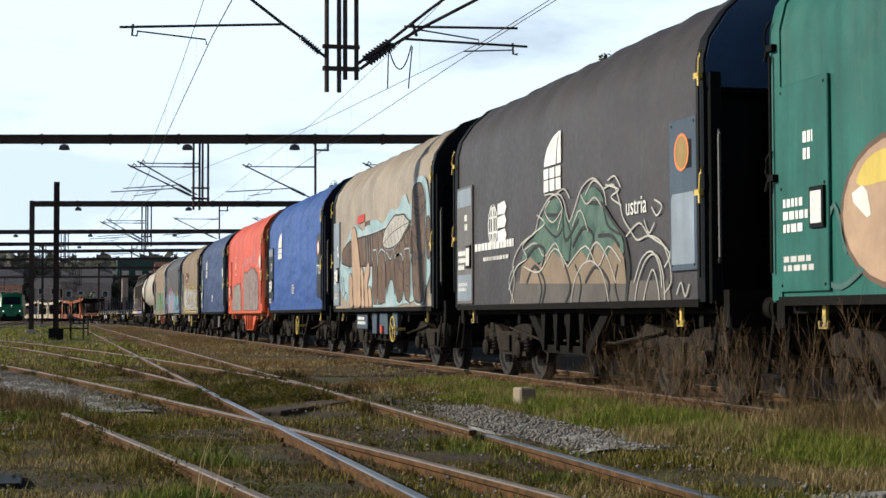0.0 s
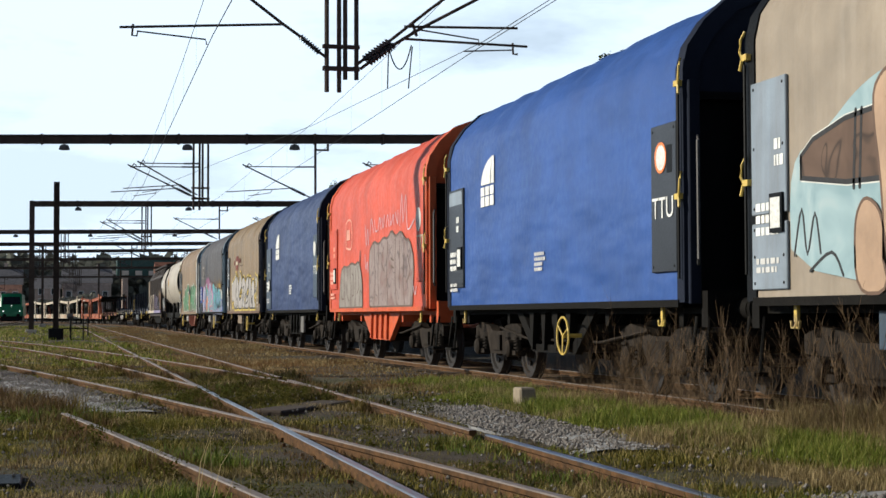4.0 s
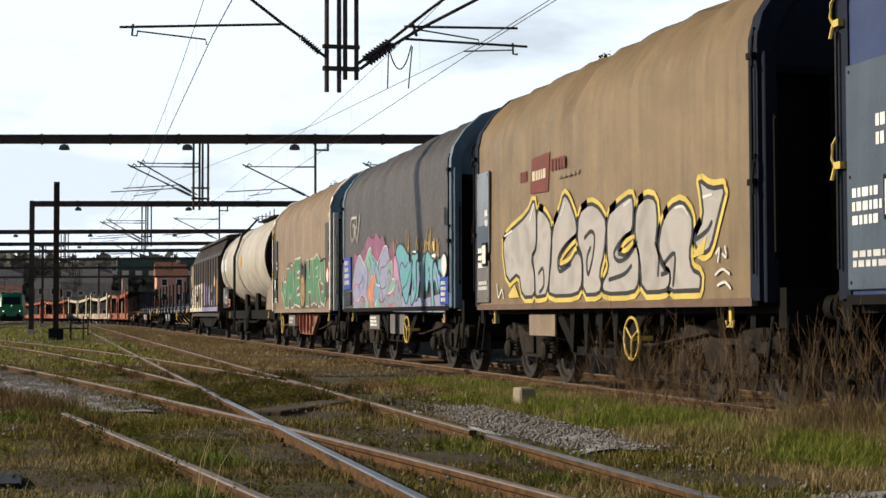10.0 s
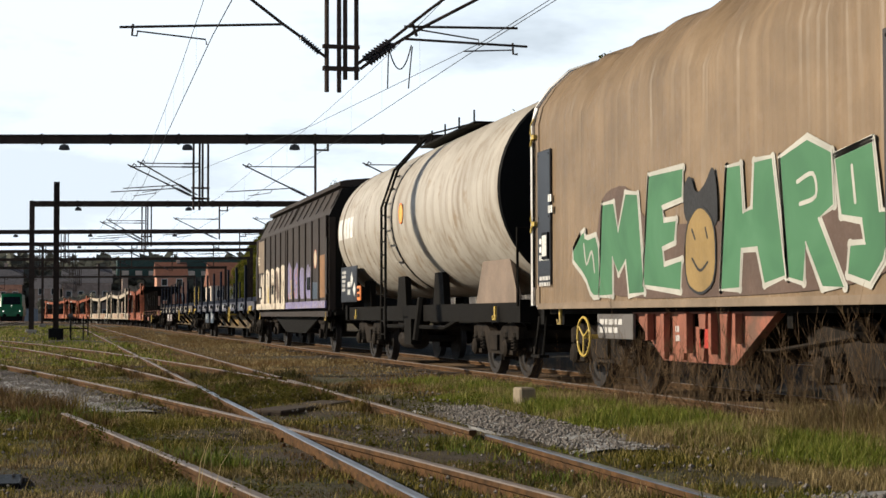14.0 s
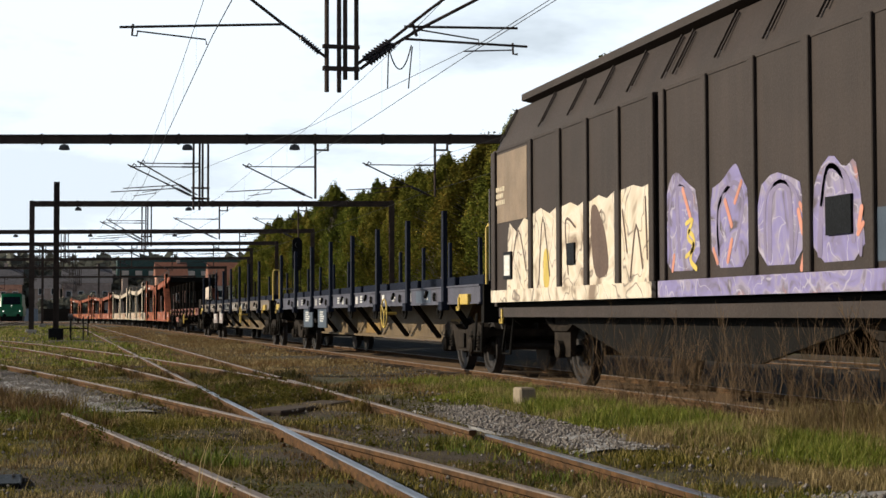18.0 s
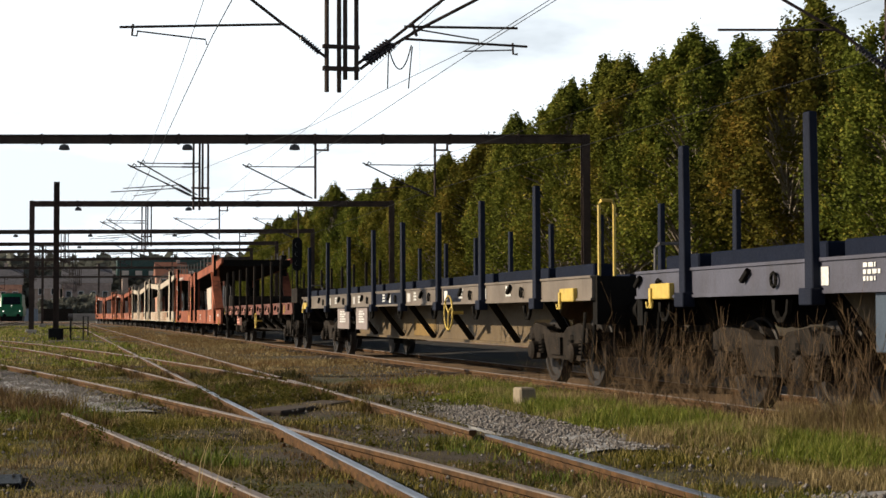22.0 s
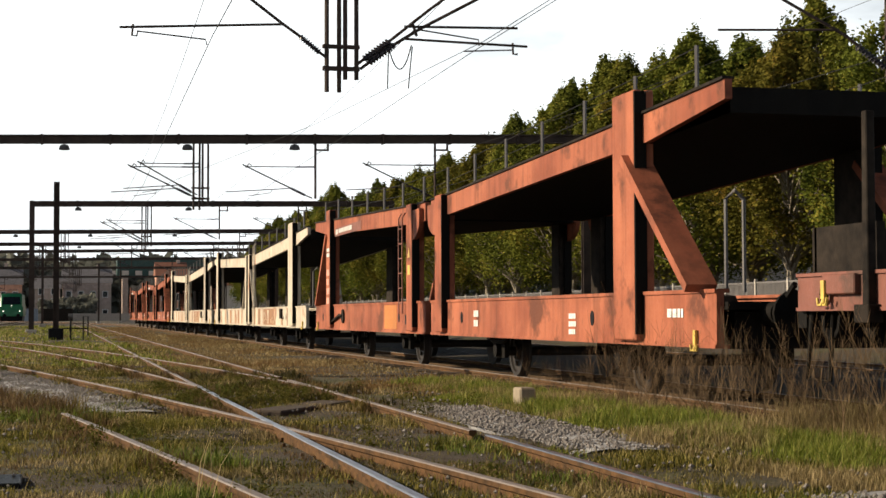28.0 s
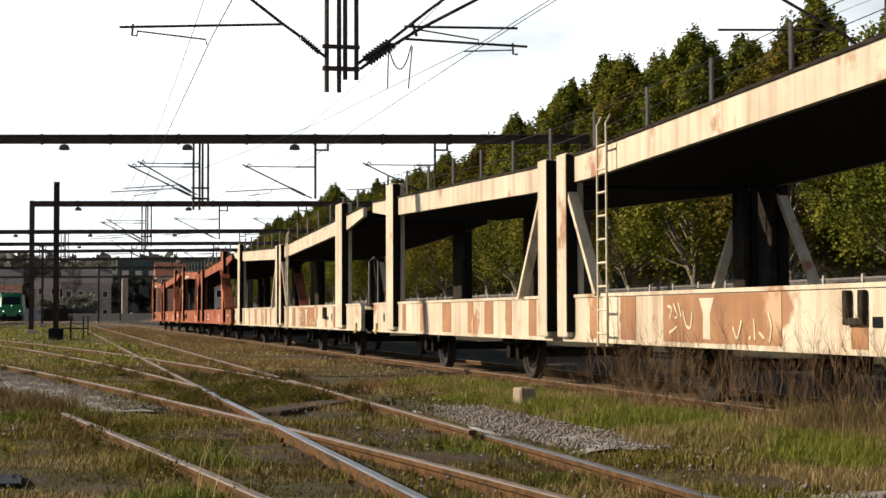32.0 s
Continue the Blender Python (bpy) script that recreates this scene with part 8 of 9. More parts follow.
for u, seed, sill in ((153.35, 3, "flat_grey"), (178.8, 4, "flat_tan")):
    t = stake_wagon(u, 11.95, sill, "navy", [-9.75 + 2.88 * k for k in range(8)], "grey-blue flat wagon with tall dark stakes", seed, fish="g_girder", boards="board_navy")
    handwheel(t, -5.03, 1.01, 0.28, x=-1.56)
    for y0, y1 in ((2.9, 4.2), (5.1, 6.6)):
        p = part("data_plate", Mesh().box(-1.40, -1.36, y0, y1, 0.66, 1.16), M["plate_dust"] if u > 160 else M["plate_slate"], t, "dusty grey data plate under the sill" if u > 160 else "slate blue data plate under the sill", bevel=0.008)
        bars(p, y1 - 0.35, 1.08, (y1 - y0) * 0.5, 0.28, 5, "white", x=-1.401, seed=seed)
    for y in (-8.4, -5.6, -2.2, 0.7, 3.4, 6.4):
        bars(t, y + 0.3, 1.40, 0.28, 0.17, 3, "white", x=-1.446, seed=int(y * 10) + seed)
    for y0, y1 in ((-5.4, -4.2), (-0.9, 1.75)) if u > 160 else ((-8.6, -7.4),):
        part("sill_panel", Mesh().box(-1.445, -1.43, y0, y1, 1.19, 1.41), M["navy"] if u > 160 else M["plate_slate"], t, "dark blue painted sill field", smooth=0)
    for k, y in enumerate((-7.0, -4.5, -1.6, 0.2, 4.1, 7.3)):
        part("sill_label", Mesh().box(-1.448, -1.445, y, y + 0.17 + 0.05 * (k % 3), 1.22, 1.38), M["paper"] if k % 2 else M["tint_bar"], t, smooth=0)
    for y in (-7.9, 0.6):
        part("girder_patch", Mesh().box(-0.675, -0.665, y - 1.0, y + 0.9, 0.56, 0.90), M["g_mustard"], t, "mustard yellow girder panel", smooth=0)
t = stake_wagon(201.8, 9.2, "brick_red", "steel_brown", [7.85 - 2.15 * k for k in range(8)], "rusty red flat wagon with bent stakes", 7, z_top=2.62, boards=None, top=1.30, low=1.02)
handwheel(t, -1.2, 0.80, 0.24, x=-1.5)
for e in (-1, 1):
    part("end_board", Mesh().box(-1.3, 1.3, e * 8.6 - 0.6, e * 8.6 + 0.6, 1.28, 1.32).box(-1.3, -1.22, e * 8.6 - 0.55, e * 8.6 + 0.55, 1.3, 1.74).box(-1.3, 1.3, e * 9.15 - 0.04, e * 9.15 + 0.04, 1.3, 1.74), M["steel_brown"], t, "brown folding end board")
for y in (-7.6, -3.5, 0.6, 2.8, 5.2, 7.2):
    bars(t, y, 1.24, 0.3, 0.15, 2, "pink_bar", x=-1.446, seed=int(y * 7))
p = part("data_plate", Mesh().box(-1.40, -1.36, 3.9, 5.3, 0.62, 1.0), M["brick_red"], t, "red data plate under the sill", bevel=0.008)
bars(p, 5.2, 0.97, 0.9, 0.3, 3, "pink_bar", x=-1.401, seed=7)


# ---- car carriers ----
M["panel_orange"] = material("bright_orange_paint", (0.42, 0.15, 0.035), 0.6, scale=1.5, streak=0.4, streak_col=(0.2, 0.07, 0.03))

M["rust_panel"] = material("rust_brown_panel", (0.235, 0.110, 0.055), 0.7, scale=1.1, dark=(0.15, 0.072, 0.045), light=(0.32, 0.165, 0.075), spots=0.25, spot_col=(0.42, 0.28, 0.19), streak=0.4, streak_col=(0.36, 0.22, 0.13))


def carrier(u, paint, label, near_brace, far_brace, seed):
    """A two-part double-deck car carrier with a sagging upper deck."""
    t = thing("car_carrier_wagon", label, "car carrier", group="wagons of the passing train")
    cream = paint == "cream"
    tops = [(-12.95, 3.31), (-10.8, 3.24), (-1.2, 3.0), (1.2, 3.0), (10.8, 3.27), (12.7, 3.33)]

    def deck_z(y):
        return float(np.interp(y, [a for a, _ in tops], [b for _, b in tops]))

    for s in (-1, 1):
        a, b = (min(s * 1.36, s * 1.44), max(s * 1.36, s * 1.44))
        for y0, y1 in ((-12.7, -0.22), (0.22, 12.6)):
            sill = part("side_sill", Mesh().box(a, b, y0, y1, 0.67, 1.19), M[paint], t)
            for z in (1.19, 0.63):
                part("sill_flange", Mesh().box(min(s * 1.30, s * 1.46), max(s * 1.30, s * 1.46), y0, y1, z, z + 0.04), M[paint], sill)
            pts = [y0 - (0.25 if y0 < -5 else 0)] + [y for y, _ in tops if y0 < y < y1] + [y1 + (0.1 if y1 > 5 else 0)]
            out = [(y, deck_z(y)) for y in pts] + [(y, deck_z(y) - (0.20 if abs(y) > 12 else 0.33)) for y in reversed(pts)]
            part("upper_beam", Mesh().plate(out, a, b), M[paint], t)
            lip = Mesh()
            for ya, yb in zip(pts, pts[1:]):
                lip.beam((s * 1.40, ya, deck_z(ya) + 0.015), (s * 1.40, yb, deck_z(yb) + 0.015), 0.13, 0.03)
            part("beam_lip", lip, M["steel_brown"], t)
    for y0, y1 in ((-12.9, -0.2), (0.2, 12.7)):
        vs, fs = [], []
        ys = [y0 + (y1 - y0) * k / 12 for k in range(13)]
        for y in ys:
            for x in (-1.36, 1.36):
                vs += [(x, y, deck_z(y) - 0.07), (x, y, deck_z(y) - 0.33)]
        for k in range(12):
            o = k * 4
            fs += [(o, o + 2, o + 6, o + 4), (o + 1, o + 5, o + 7, o + 3)]
        fs += [(0, 1, 3, 2), (48, 50, 51, 49)]
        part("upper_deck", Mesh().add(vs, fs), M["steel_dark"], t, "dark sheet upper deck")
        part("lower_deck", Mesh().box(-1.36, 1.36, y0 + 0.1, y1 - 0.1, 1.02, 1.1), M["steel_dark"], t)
    posts = [(-10.3, 0.36, 3.52), (-1.15, 0.24, 3.03), (1.15, 0.24, 3.03), (10.2, 0.26, 3.5)] if not cream else [(-10.4, 0.44, 3.56), (-0.42, 0.20, 3.05), (0.42, 0.20, 3.05), (10.5, 0.34, 3.54)]
    for s in (-1, 1):
        a, b = (min(s * 1.44, s * 1.54), max(s * 1.44, s * 1.54))
        for y, hw, zt in posts:
            # far-side posts are dark brown: the shade under the deck, put into colour
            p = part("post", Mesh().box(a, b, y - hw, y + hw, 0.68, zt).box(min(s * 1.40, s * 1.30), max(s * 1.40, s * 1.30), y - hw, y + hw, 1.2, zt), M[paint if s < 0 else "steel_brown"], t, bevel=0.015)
            part("post_web", Mesh().box(min(s * 1.54, s * 1.40), max(s * 1.54, s * 1.40), y - hw - 0.03, y - hw + 0.005, 0.75, zt - 0.02), M["steel_dark"], p)
        if cream:
            for e in (-1, 1):
                part("brace", Mesh().beam((s * 1.46, e * 0.6, 2.55), (s * 1.46, e * 1.65, 1.22), 0.07, 0.13, up=(1, 0, 0)), M[paint], t)
        else:
            for e in (-1, 1):
                m = Mesh()
                arc = [(e * (0.95 - 0.62 * math.sin(k * math.pi / 12)), 2.35 + 0.35 * (1 - math.cos(k * math.pi / 12))) for k in range(7)]
                m.plate([(e * 0.95, 2.9)] + arc + [(e * 0.33, 2.9)], a + 0.01, b - 0.01)
                part("gusset", m, M[paint], t)
            if near_brace:
                part("brace", Mesh().beam((s * 1.46, -10.45, 2.75), (s * 1.46, -12.35, 1.24), 0.10, 0.34, up=(1, 0, 0)).beam((s * 1.46, -10.5, 2.3), (s * 1.46, -10.65, 1.3), 0.08, 0.12, up=(1, 0, 0)), M[paint], t, "sloping end brace")
            if far_brace:
                part("brace", Mesh().beam((s * 1.46, 10.3, 2.9), (s * 1.46, 11.85, 1.24), 0.10, 0.26, up=(1, 0, 0)), M[paint], t, "sloping end brace")
    # rail posts and ropes along the upper deck
    ry = [-12.2 + 1.8 * k for k in range(14)]
    for s in (-1, 1):
        for y in ry:
            part("rail_post", Mesh().tube([(s * 1.42, y, deck_z(y)), (s * 1.42, y, deck_z(y) + 0.48)], 0.025, 5), M["lamp_grey"], t)
        for h in (0.46, 0.24):
            part("rope", Mesh().tube([(s * 1.42, y, deck_z(y) + h) for y in ry], 0.006, 4), M["wire"], t)
    ly = -2.05 if cream else 1.80
    lad = Mesh()
    for o in (-0.16, 0.16):
        lad.tube([(-1.56, ly + o, 0.6 if cream else 1.0), (-1.56, ly + o, 3.25 if cream else 2.8), (-1.5, ly + o, 3.35 if cream else 2.9)], 0.014, 6)
    for k in range(9 if cream else 6):
        lad.tube([(-1.56, ly - 0.16, 0.75 + 0.28 * k) if cream else (-1.56, ly - 0.16, 1.2 + 0.28 * k), (-1.56, ly + 0.16, 0.75 + 0.28 * k if cream else 1.2 + 0.28 * k)], 0.014, 5)
    part("ladder", lad, M["cream"] if cream else M["brick_red"], t)
    # marks, holes and stripes on the sill
    for y in (-8.9, -2.4, 2.5, 11.5):
        part("jacking_hole", Mesh().plate([(y + 0.075 * math.cos(k * math.pi / 6), 0.93 + 0.095 * math.sin(k * math.pi / 6)) for k in range(12)], -1.445, -1.44), M["black"], t, smooth=0)
    if cream:
        for y, wd in ((-9.4, 0.5), (-5.15, 2.9), (-2.6, 0.5), (-1.4, 0.3), (1.2, 0.35), (2.4, 0.3), (3.5, 0.5), (4.6, 0.35), (6.2, 0.6), (8.0, 0.4), (9.6, 0.3)):
            part("rust_patch", Mesh().box(-1.446, -1.44, y - wd / 2, y + wd / 2, 0.68, 1.18), M["rust_panel"], t, smooth=0)
        part("bare_streak", Mesh().plate([(-4.70, 1.14), (-5.08, 1.14), (-4.98, 0.98), (-4.98, 0.72), (-4.80, 0.72), (-4.80, 0.98)], -1.449, -1.446), M["cream"], t, smooth=0)
        strokes(t, [((-3.85, 1.06), (-3.95, 1.04), (-3.90, 0.94)), ((-4.02, 1.08), (-4.12, 0.96), (-4.05, 0.94)), ((-4.15, 1.09), (-4.22, 0.96)), ((-4.28, 1.0), (-4.36, 0.86), (-4.48, 0.84), (-4.52, 0.98)), ((-3.9, 0.78), (-4.1, 0.84)),
                    ((-5.55, 0.84), (-5.64, 0.74), (-5.74, 0.90)), ((-5.92, 0.74), (-5.94, 0.76)), ((-6.02, 0.92), (-6.04, 0.74)), ((-6.14, 0.80), (-6.24, 0.75)), ((-6.34, 0.98), (-6.40, 0.86), (-6.36, 0.72))], 0.028, "g_cream", x=-1.452)
        socket = part("stanchion_socket", Mesh().box(-1.50, -1.44, -8.18, -8.10, 0.94, 1.17).box(-1.50, -1.44, -7.92, -7.84, 0.94, 1.17).box(-1.50, -1.44, -8.18, -7.84, 0.88, 0.94), M["steel_brown"], t, "rusty socket for a stanchion", bevel=0.01)
        part("rust_patch", Mesh().box(-1.446, -1.44, -8.18, -7.90, 0.68, 0.88), M["rust_panel"], socket, smooth=0)
        part("square_hole", Mesh().box(-1.446, -1.44, -8.42, -8.26, 0.86, 0.95), M["black"], t, smooth=0)
    else:
        bars(t, -11.4, 1.05, 0.6, 0.14, 1, "white", x=-1.446, seed=seed)
        bars(t, -8.0, 1.0, 0.3, 0.3, 3, "white", x=-1.446, seed=seed + 1)
        bars(t, -3.2, 1.06, 0.35, 0.3, 2, "white", x=-1.446, seed=seed + 2)
        part("sill_panel", Mesh().box(-1.446, -1.44, 2.7, 3.9, 0.70, 1.17), M["panel_orange"], t, "brighter orange repainted field", smooth=0)
        part("square_hole", Mesh().box(-1.446, -1.44, 1.66, 1.94, 0.80, 0.98), M["black"], t, smooth=0)
        if far_brace:
            bd = part("name_board", Mesh().box(-1.448, -1.44, 6.4, 9.75, 2.84, 3.04), M["brick_red"], t, "dark red board with white bars", smooth=0)
            bars(bd, 9.2, 3.02, 2.2, 0.15, 1, "g_white", x=-1.449, seed=4)
            part("emblem", Mesh().box(-1.452, -1.448, 9.35, 9.6, 2.88, 3.0), M["g_white"], bd, smooth=0)
            bars(t, 10.36, 2.6, 0.4, 0.25, 2, "white", x=-1.541, seed=5)
            bars(t, 10.36, 2.1, 0.4, 0.9, 4, "pink_bar", x=-1.541, seed=6)
            part("warning_label", Mesh().plate([(1.25, 2.04), (1.05, 2.04), (1.15, 2.22)], -1.546, -1.54), M["yellow"], t, "yellow warning triangle", smooth=0)
            part("warning_label", Mesh().plate([(1.25, 1.72), (1.05, 1.72), (1.05, 1.9), (1.25, 1.9)], -1.546, -1.54), M["yellow"], t, "yellow warning label", smooth=0)
    if not cream:
        part("jack_arm", Mesh().tube([(-1.47, 10.15, 0.80), (-1.5, 8.85, 0.98), (-1.48, 8.65, 0.95)], 0.035, 6).spin([(-1.48, 0.16), (-1.445, 0.16)], (0, 8.6, 0.95), "x", 12), M["steel_brown"], t)
    for y in (-7.2, -4.0, 4.0, 7.2, 9.4):
        part("wheel_chock", Mesh().plate([(y - 0.4, 1.1), (y + 0.4, 1.1), (y + 0.2, 1.26), (y - 0.3, 1.22)], -1.1, -0.6), M["steel_brown"], t)
        part("wheel_chock", Mesh().plate([(y - 0.4, 1.1), (y + 0.4, 1.1), (y + 0.2, 1.26), (y - 0.3, 1.22)], 0.6, 1.1), M["steel_brown"], t)
    for y in (-9.0, -3.4, 3.4, 9.0):
        ax = part("axle_guard", Mesh().box(-1.08, -1.0, y - 0.28, y + 0.28, 0.3, 0.7).spin([(-1.16, 0.11), (-1.02, 0.11)], (0, y, 0.42), "x", 12).tube([(-1.08, y - 0.6, 0.66), (-1.1, y - 0.3, 0.56), (-1.1, y + 0.3, 0.56), (-1.08, y + 0.6, 0.66)], 0.045, 6), M["steel_dark"], t)
        wheelset(ax, y, 0.40)
        part("axle_guard", Mesh().box(1.0, 1.08, y - 0.28, y + 0.28, 0.3, 0.7), M["steel_dark"], t)
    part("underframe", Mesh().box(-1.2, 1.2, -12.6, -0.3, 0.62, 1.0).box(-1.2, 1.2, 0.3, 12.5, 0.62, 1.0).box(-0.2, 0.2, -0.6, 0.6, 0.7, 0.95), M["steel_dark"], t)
    for e in (-1, 1):
        part("end_rail", Mesh().tube([(-1.2, e * 12.4, 1.2), (-1.2, e * 12.4, 2.15), (-1.1, e * 12.4, 2.25), (-1.0, e * 12.4, 2.15), (-1.0, e * 12.4, 1.2)], 0.022, 6), M["lamp_grey"], t)
        hook(t, e * 12.2, x=-1.46, z=0.75, mat="yellow")
    buffers(t, 13.3, z=0.98)
    VEHICLES.append((t, u, 9.0))
    return t


carrier(225.5, "orange", "faded orange double-deck car carrier, empty", True, True, 1)
carrier(252.5, "cream", "rust-stained cream double-deck car carrier, empty", False, False, 2)
carrier(279.2, "cream", "rust-stained cream double-deck car carrier, empty", False, False, 3)
carrier(305.9, "orange", "faded orange double-deck car carrier, empty", True, True, 4)
carrier(332.5, "orange", "faded orange double-deck car carrier, empty", True, True, 5)
# ---- vegetation of the yard ----


def near_rail(x, y):
    r = [1.90, 3.42, branch_x(y) - 0.752, branch_x(y) + 0.752, TRACK_X - 0.752]
    if y > 22:
        r += [cross_x(y) - 0.752, cross_x(y) + 0.752]
    return min(abs(x - q) for q in r)


def blade_material(name, cols, dry):
    """Leaf colours by blade, drying out in patches; some light passes through."""
    m = bpy.data.materials.new(name + "_blades")
    m.use_nodes = True
    n, l = m.node_tree.nodes, m.node_tree.links
    b = n["Principled BSDF"]
    b.inputs["Roughness"].default_value = 0.7
    b.inputs["Specular IOR Level"].default_value = 0.2
    g = n.new("ShaderNodeNewGeometry")

    def ramp(cs):
        cr = n.new("ShaderNodeValToRGB")
        cr.color_ramp.elements[0].color, cr.color_ramp.elements[1].color = (*cs[0], 1), (*cs[-1], 1)
        for i, c in enumerate(cs[1:-1]):
            cr.color_ramp.elements.new((i + 1) / (len(cs) - 1)).color = (*c, 1)
        l.new(g.outputs["Random Per Island"], cr.inputs["Fac"])
        return cr.outputs["Color"]

    tc = n.new("ShaderNodeTexCoord")
    t = n.new("ShaderNodeTexNoise")
    t.inputs["Scale"].default_value, t.inputs["Detail"].default_value = 0.8, 5.0
    l.new(tc.outputs["Object"], t.inputs["Vector"])
    r = n.new("ShaderNodeMapRange")
    r.inputs["From Min"].default_value, r.inputs["From Max"].default_value = 0.50, 0.62
    l.new(t.outputs["Fac"], r.inputs["Value"])
    x = n.new("ShaderNodeMix")
    x.data_type = "RGBA"
    l.new(r.outputs["Result"], x.inputs["Factor"])
    l.new(ramp(cols), x.inputs["A"])
    l.new(ramp(dry), x.inputs["B"])
    l.new(x.outputs["Result"], b.inputs["Base Color"])
    tr = n.new("ShaderNodeBsdfTranslucent")
    l.new(x.outputs["Result"], tr.inputs["Color"])
    mx = n.new("ShaderNodeMixShader")
    mx.inputs["Fac"].default_value = 0.35
    l.new(b.outputs["BSDF"], mx.inputs[1])
    l.new(tr.outputs["BSDF"], mx.inputs[2])
    l.new(mx.outputs["Shader"], n["Material Output"].inputs["Surface"])
    return m


def blades(name, tufts, x0, x1, y0, y1, h0, h1, w0, cols, label, seed, keep, category="grass", per=10, spread=0.06, lean=0.7, dry=None):
    """Many thin bent leaves of grass in one mesh, sown in tufts."""
    rr = random.Random(seed)
    spots, tries = [], 0
    while len(spots) < tufts and tries < tufts * 8:
        tries += 1
        y = y0 * (y1 / y0) ** rr.random()  # nearer strips are sown more densely
        x = rr.uniform(x0, x1)
        d = keep(x, y)
        if rr.random() < d and near_rail(x, y) > 0.045:
            spots.append((x, y, ground_height(x, y) - 0.02, min(1.0, d)))
    g = np.random.default_rng(seed)
    s = np.repeat(np.array(spots), per, axis=0)
    n = len(s)
    k = 1 + s[:, 1] / 30
    px, py = s[:, 0] + g.normal(0, spread, n), s[:, 1] + g.normal(0, spread, n)
    h = g.uniform(h0, h1, n) * (0.35 + 0.95 * s[:, 3] ** 2)
    a, w, le = g.uniform(0, 2 * math.pi, n), w0 * g.uniform(0.6, 1.4, n) * k, h * g.uniform(0.05, lean, n)
    c, q = np.cos(a), np.sin(a)
    wx, wy, z = -q * w, c * w, s[:, 2]
    v = np.stack([np.stack([px - wx, py - wy, z], 1), np.stack([px + wx, py + wy, z], 1),
                  np.stack([px + wx * 0.7 + c * le * 0.35, py + wy * 0.7 + q * le * 0.35, z + h * 0.6], 1), np.stack([px - wx * 0.7 + c * le * 0.35, py - wy * 0.7 + q * le * 0.35, z + h * 0.6], 1),
                  np.stack([px + c * le, py + q * le, z + h], 1)], 1).reshape(-1, 3)
    o = (np.arange(n) * 5)[:, None]
    faces = np.concatenate([o + np.array([[0, 1, 2, 3]])], 0).tolist() + (o + np.array([[3, 2, 4]])).tolist()
    return tagged(new(name, raw(name, v.tolist(), faces, blade_material(name, cols, dry or STRAW))), label, category, kind="stuff")


GREEN = [(0.055, 0.072, 0.010), (0.115, 0.145, 0.018), (0.190, 0.225, 0.032), (0.30, 0.275, 0.075)]
OLIVE = [(0.022, 0.024, 0.005), (0.070, 0.070, 0.010), (0.155, 0.135, 0.022), (0.33, 0.26, 0.082)]
STRAW = [(0.080, 0.058, 0.024), (0.180, 0.135, 0.060), (0.31, 0.240, 0.115), (0.48, 0.375, 0.195)]
RUST = [(0.050, 0.030, 0.013), (0.105, 0.065, 0.028), (0.180, 0.120, 0.054)]
blades("yard_turf", 19000, -3.2, 7.0, 6.3, 60, 0.025, 0.085, 0.0035, OLIVE, "short olive turf of moss and weeds over the yard", 2, lambda x, y: max(0.0, 0.50 + 1.5 * hum(x, y, 0.55, 9) + 0.9 * hum(x, y, 1.9, 19)) * (0.25 if x > 3.5 and y > 21 else 1) * (0.18 if -1.9 < x < -0.75 and y < 16 else 1) * (0.12 if abs(x - branch_x(y)) < 0.62 and y > 18.5 else 1) * (0.12 if 3.75 < x < 4.75 and 11.4 < y < 17.7 else 1), per=11, spread=0.09)
def rail_side(x, y):
    d = near_rail(x, y)
    return (1.0 if d < 0.13 else 0.04) * max(0.0, 0.55 + 1.1 * hum(x, y, 0.6, 21)) * (1.0 if x < 1.2 or y > 17 else 0.45)


blades("moss_carpet", 10000, -3.2, 7.0, 6.2, 34, 0.012, 0.040, 0.0045, [(0.024, 0.030, 0.004), (0.062, 0.068, 0.008), (0.115, 0.110, 0.014), (0.165, 0.135, 0.030)], "low moss and creeping weeds covering the soil", 51, lambda x, y: max(0.0, 0.55 + 1.3 * hum(x, y, 0.7, 27)) * (0.25 if x > 3.5 and y > 21 else 1) * (0.15 if -1.9 < x < -0.75 and y < 16 else 1) * (0.05 if abs(x - branch_x(y)) < 0.62 and y > 18.5 else 1) * (0.08 if 3.75 < x < 4.75 and 11.4 < y < 17.7 else 1), "moss", per=15, spread=0.10, lean=1.4, dry=[(0.040, 0.026, 0.012), (0.075, 0.052, 0.024), (0.12, 0.088, 0.042)])
blades("rail_weeds", 5200, -2.8, 3.7, 6.5, 40, 0.07, 0.15, 0.0036, RUST, "brown weeds grown up along the rusty rails", 31, rail_side, "weeds", per=11, spread=0.07, lean=1.0, dry=OLIVE)
blades("green_patches", 1500, -2.4, 3.8, 6.5, 22, 0.05, 0.17, 0.0034, [(0.035, 0.055, 0.008), (0.075, 0.115, 0.014), (0.13, 0.17, 0.024), (0.21, 0.22, 0.05)], "fresh green grass patches between the rails", 47, lambda x, y: max(0.0, -0.35 + 2.2 * hum(x, y, 0.75, 49)), "grass", per=13, spread=0.08, lean=0.9, dry=OLIVE)
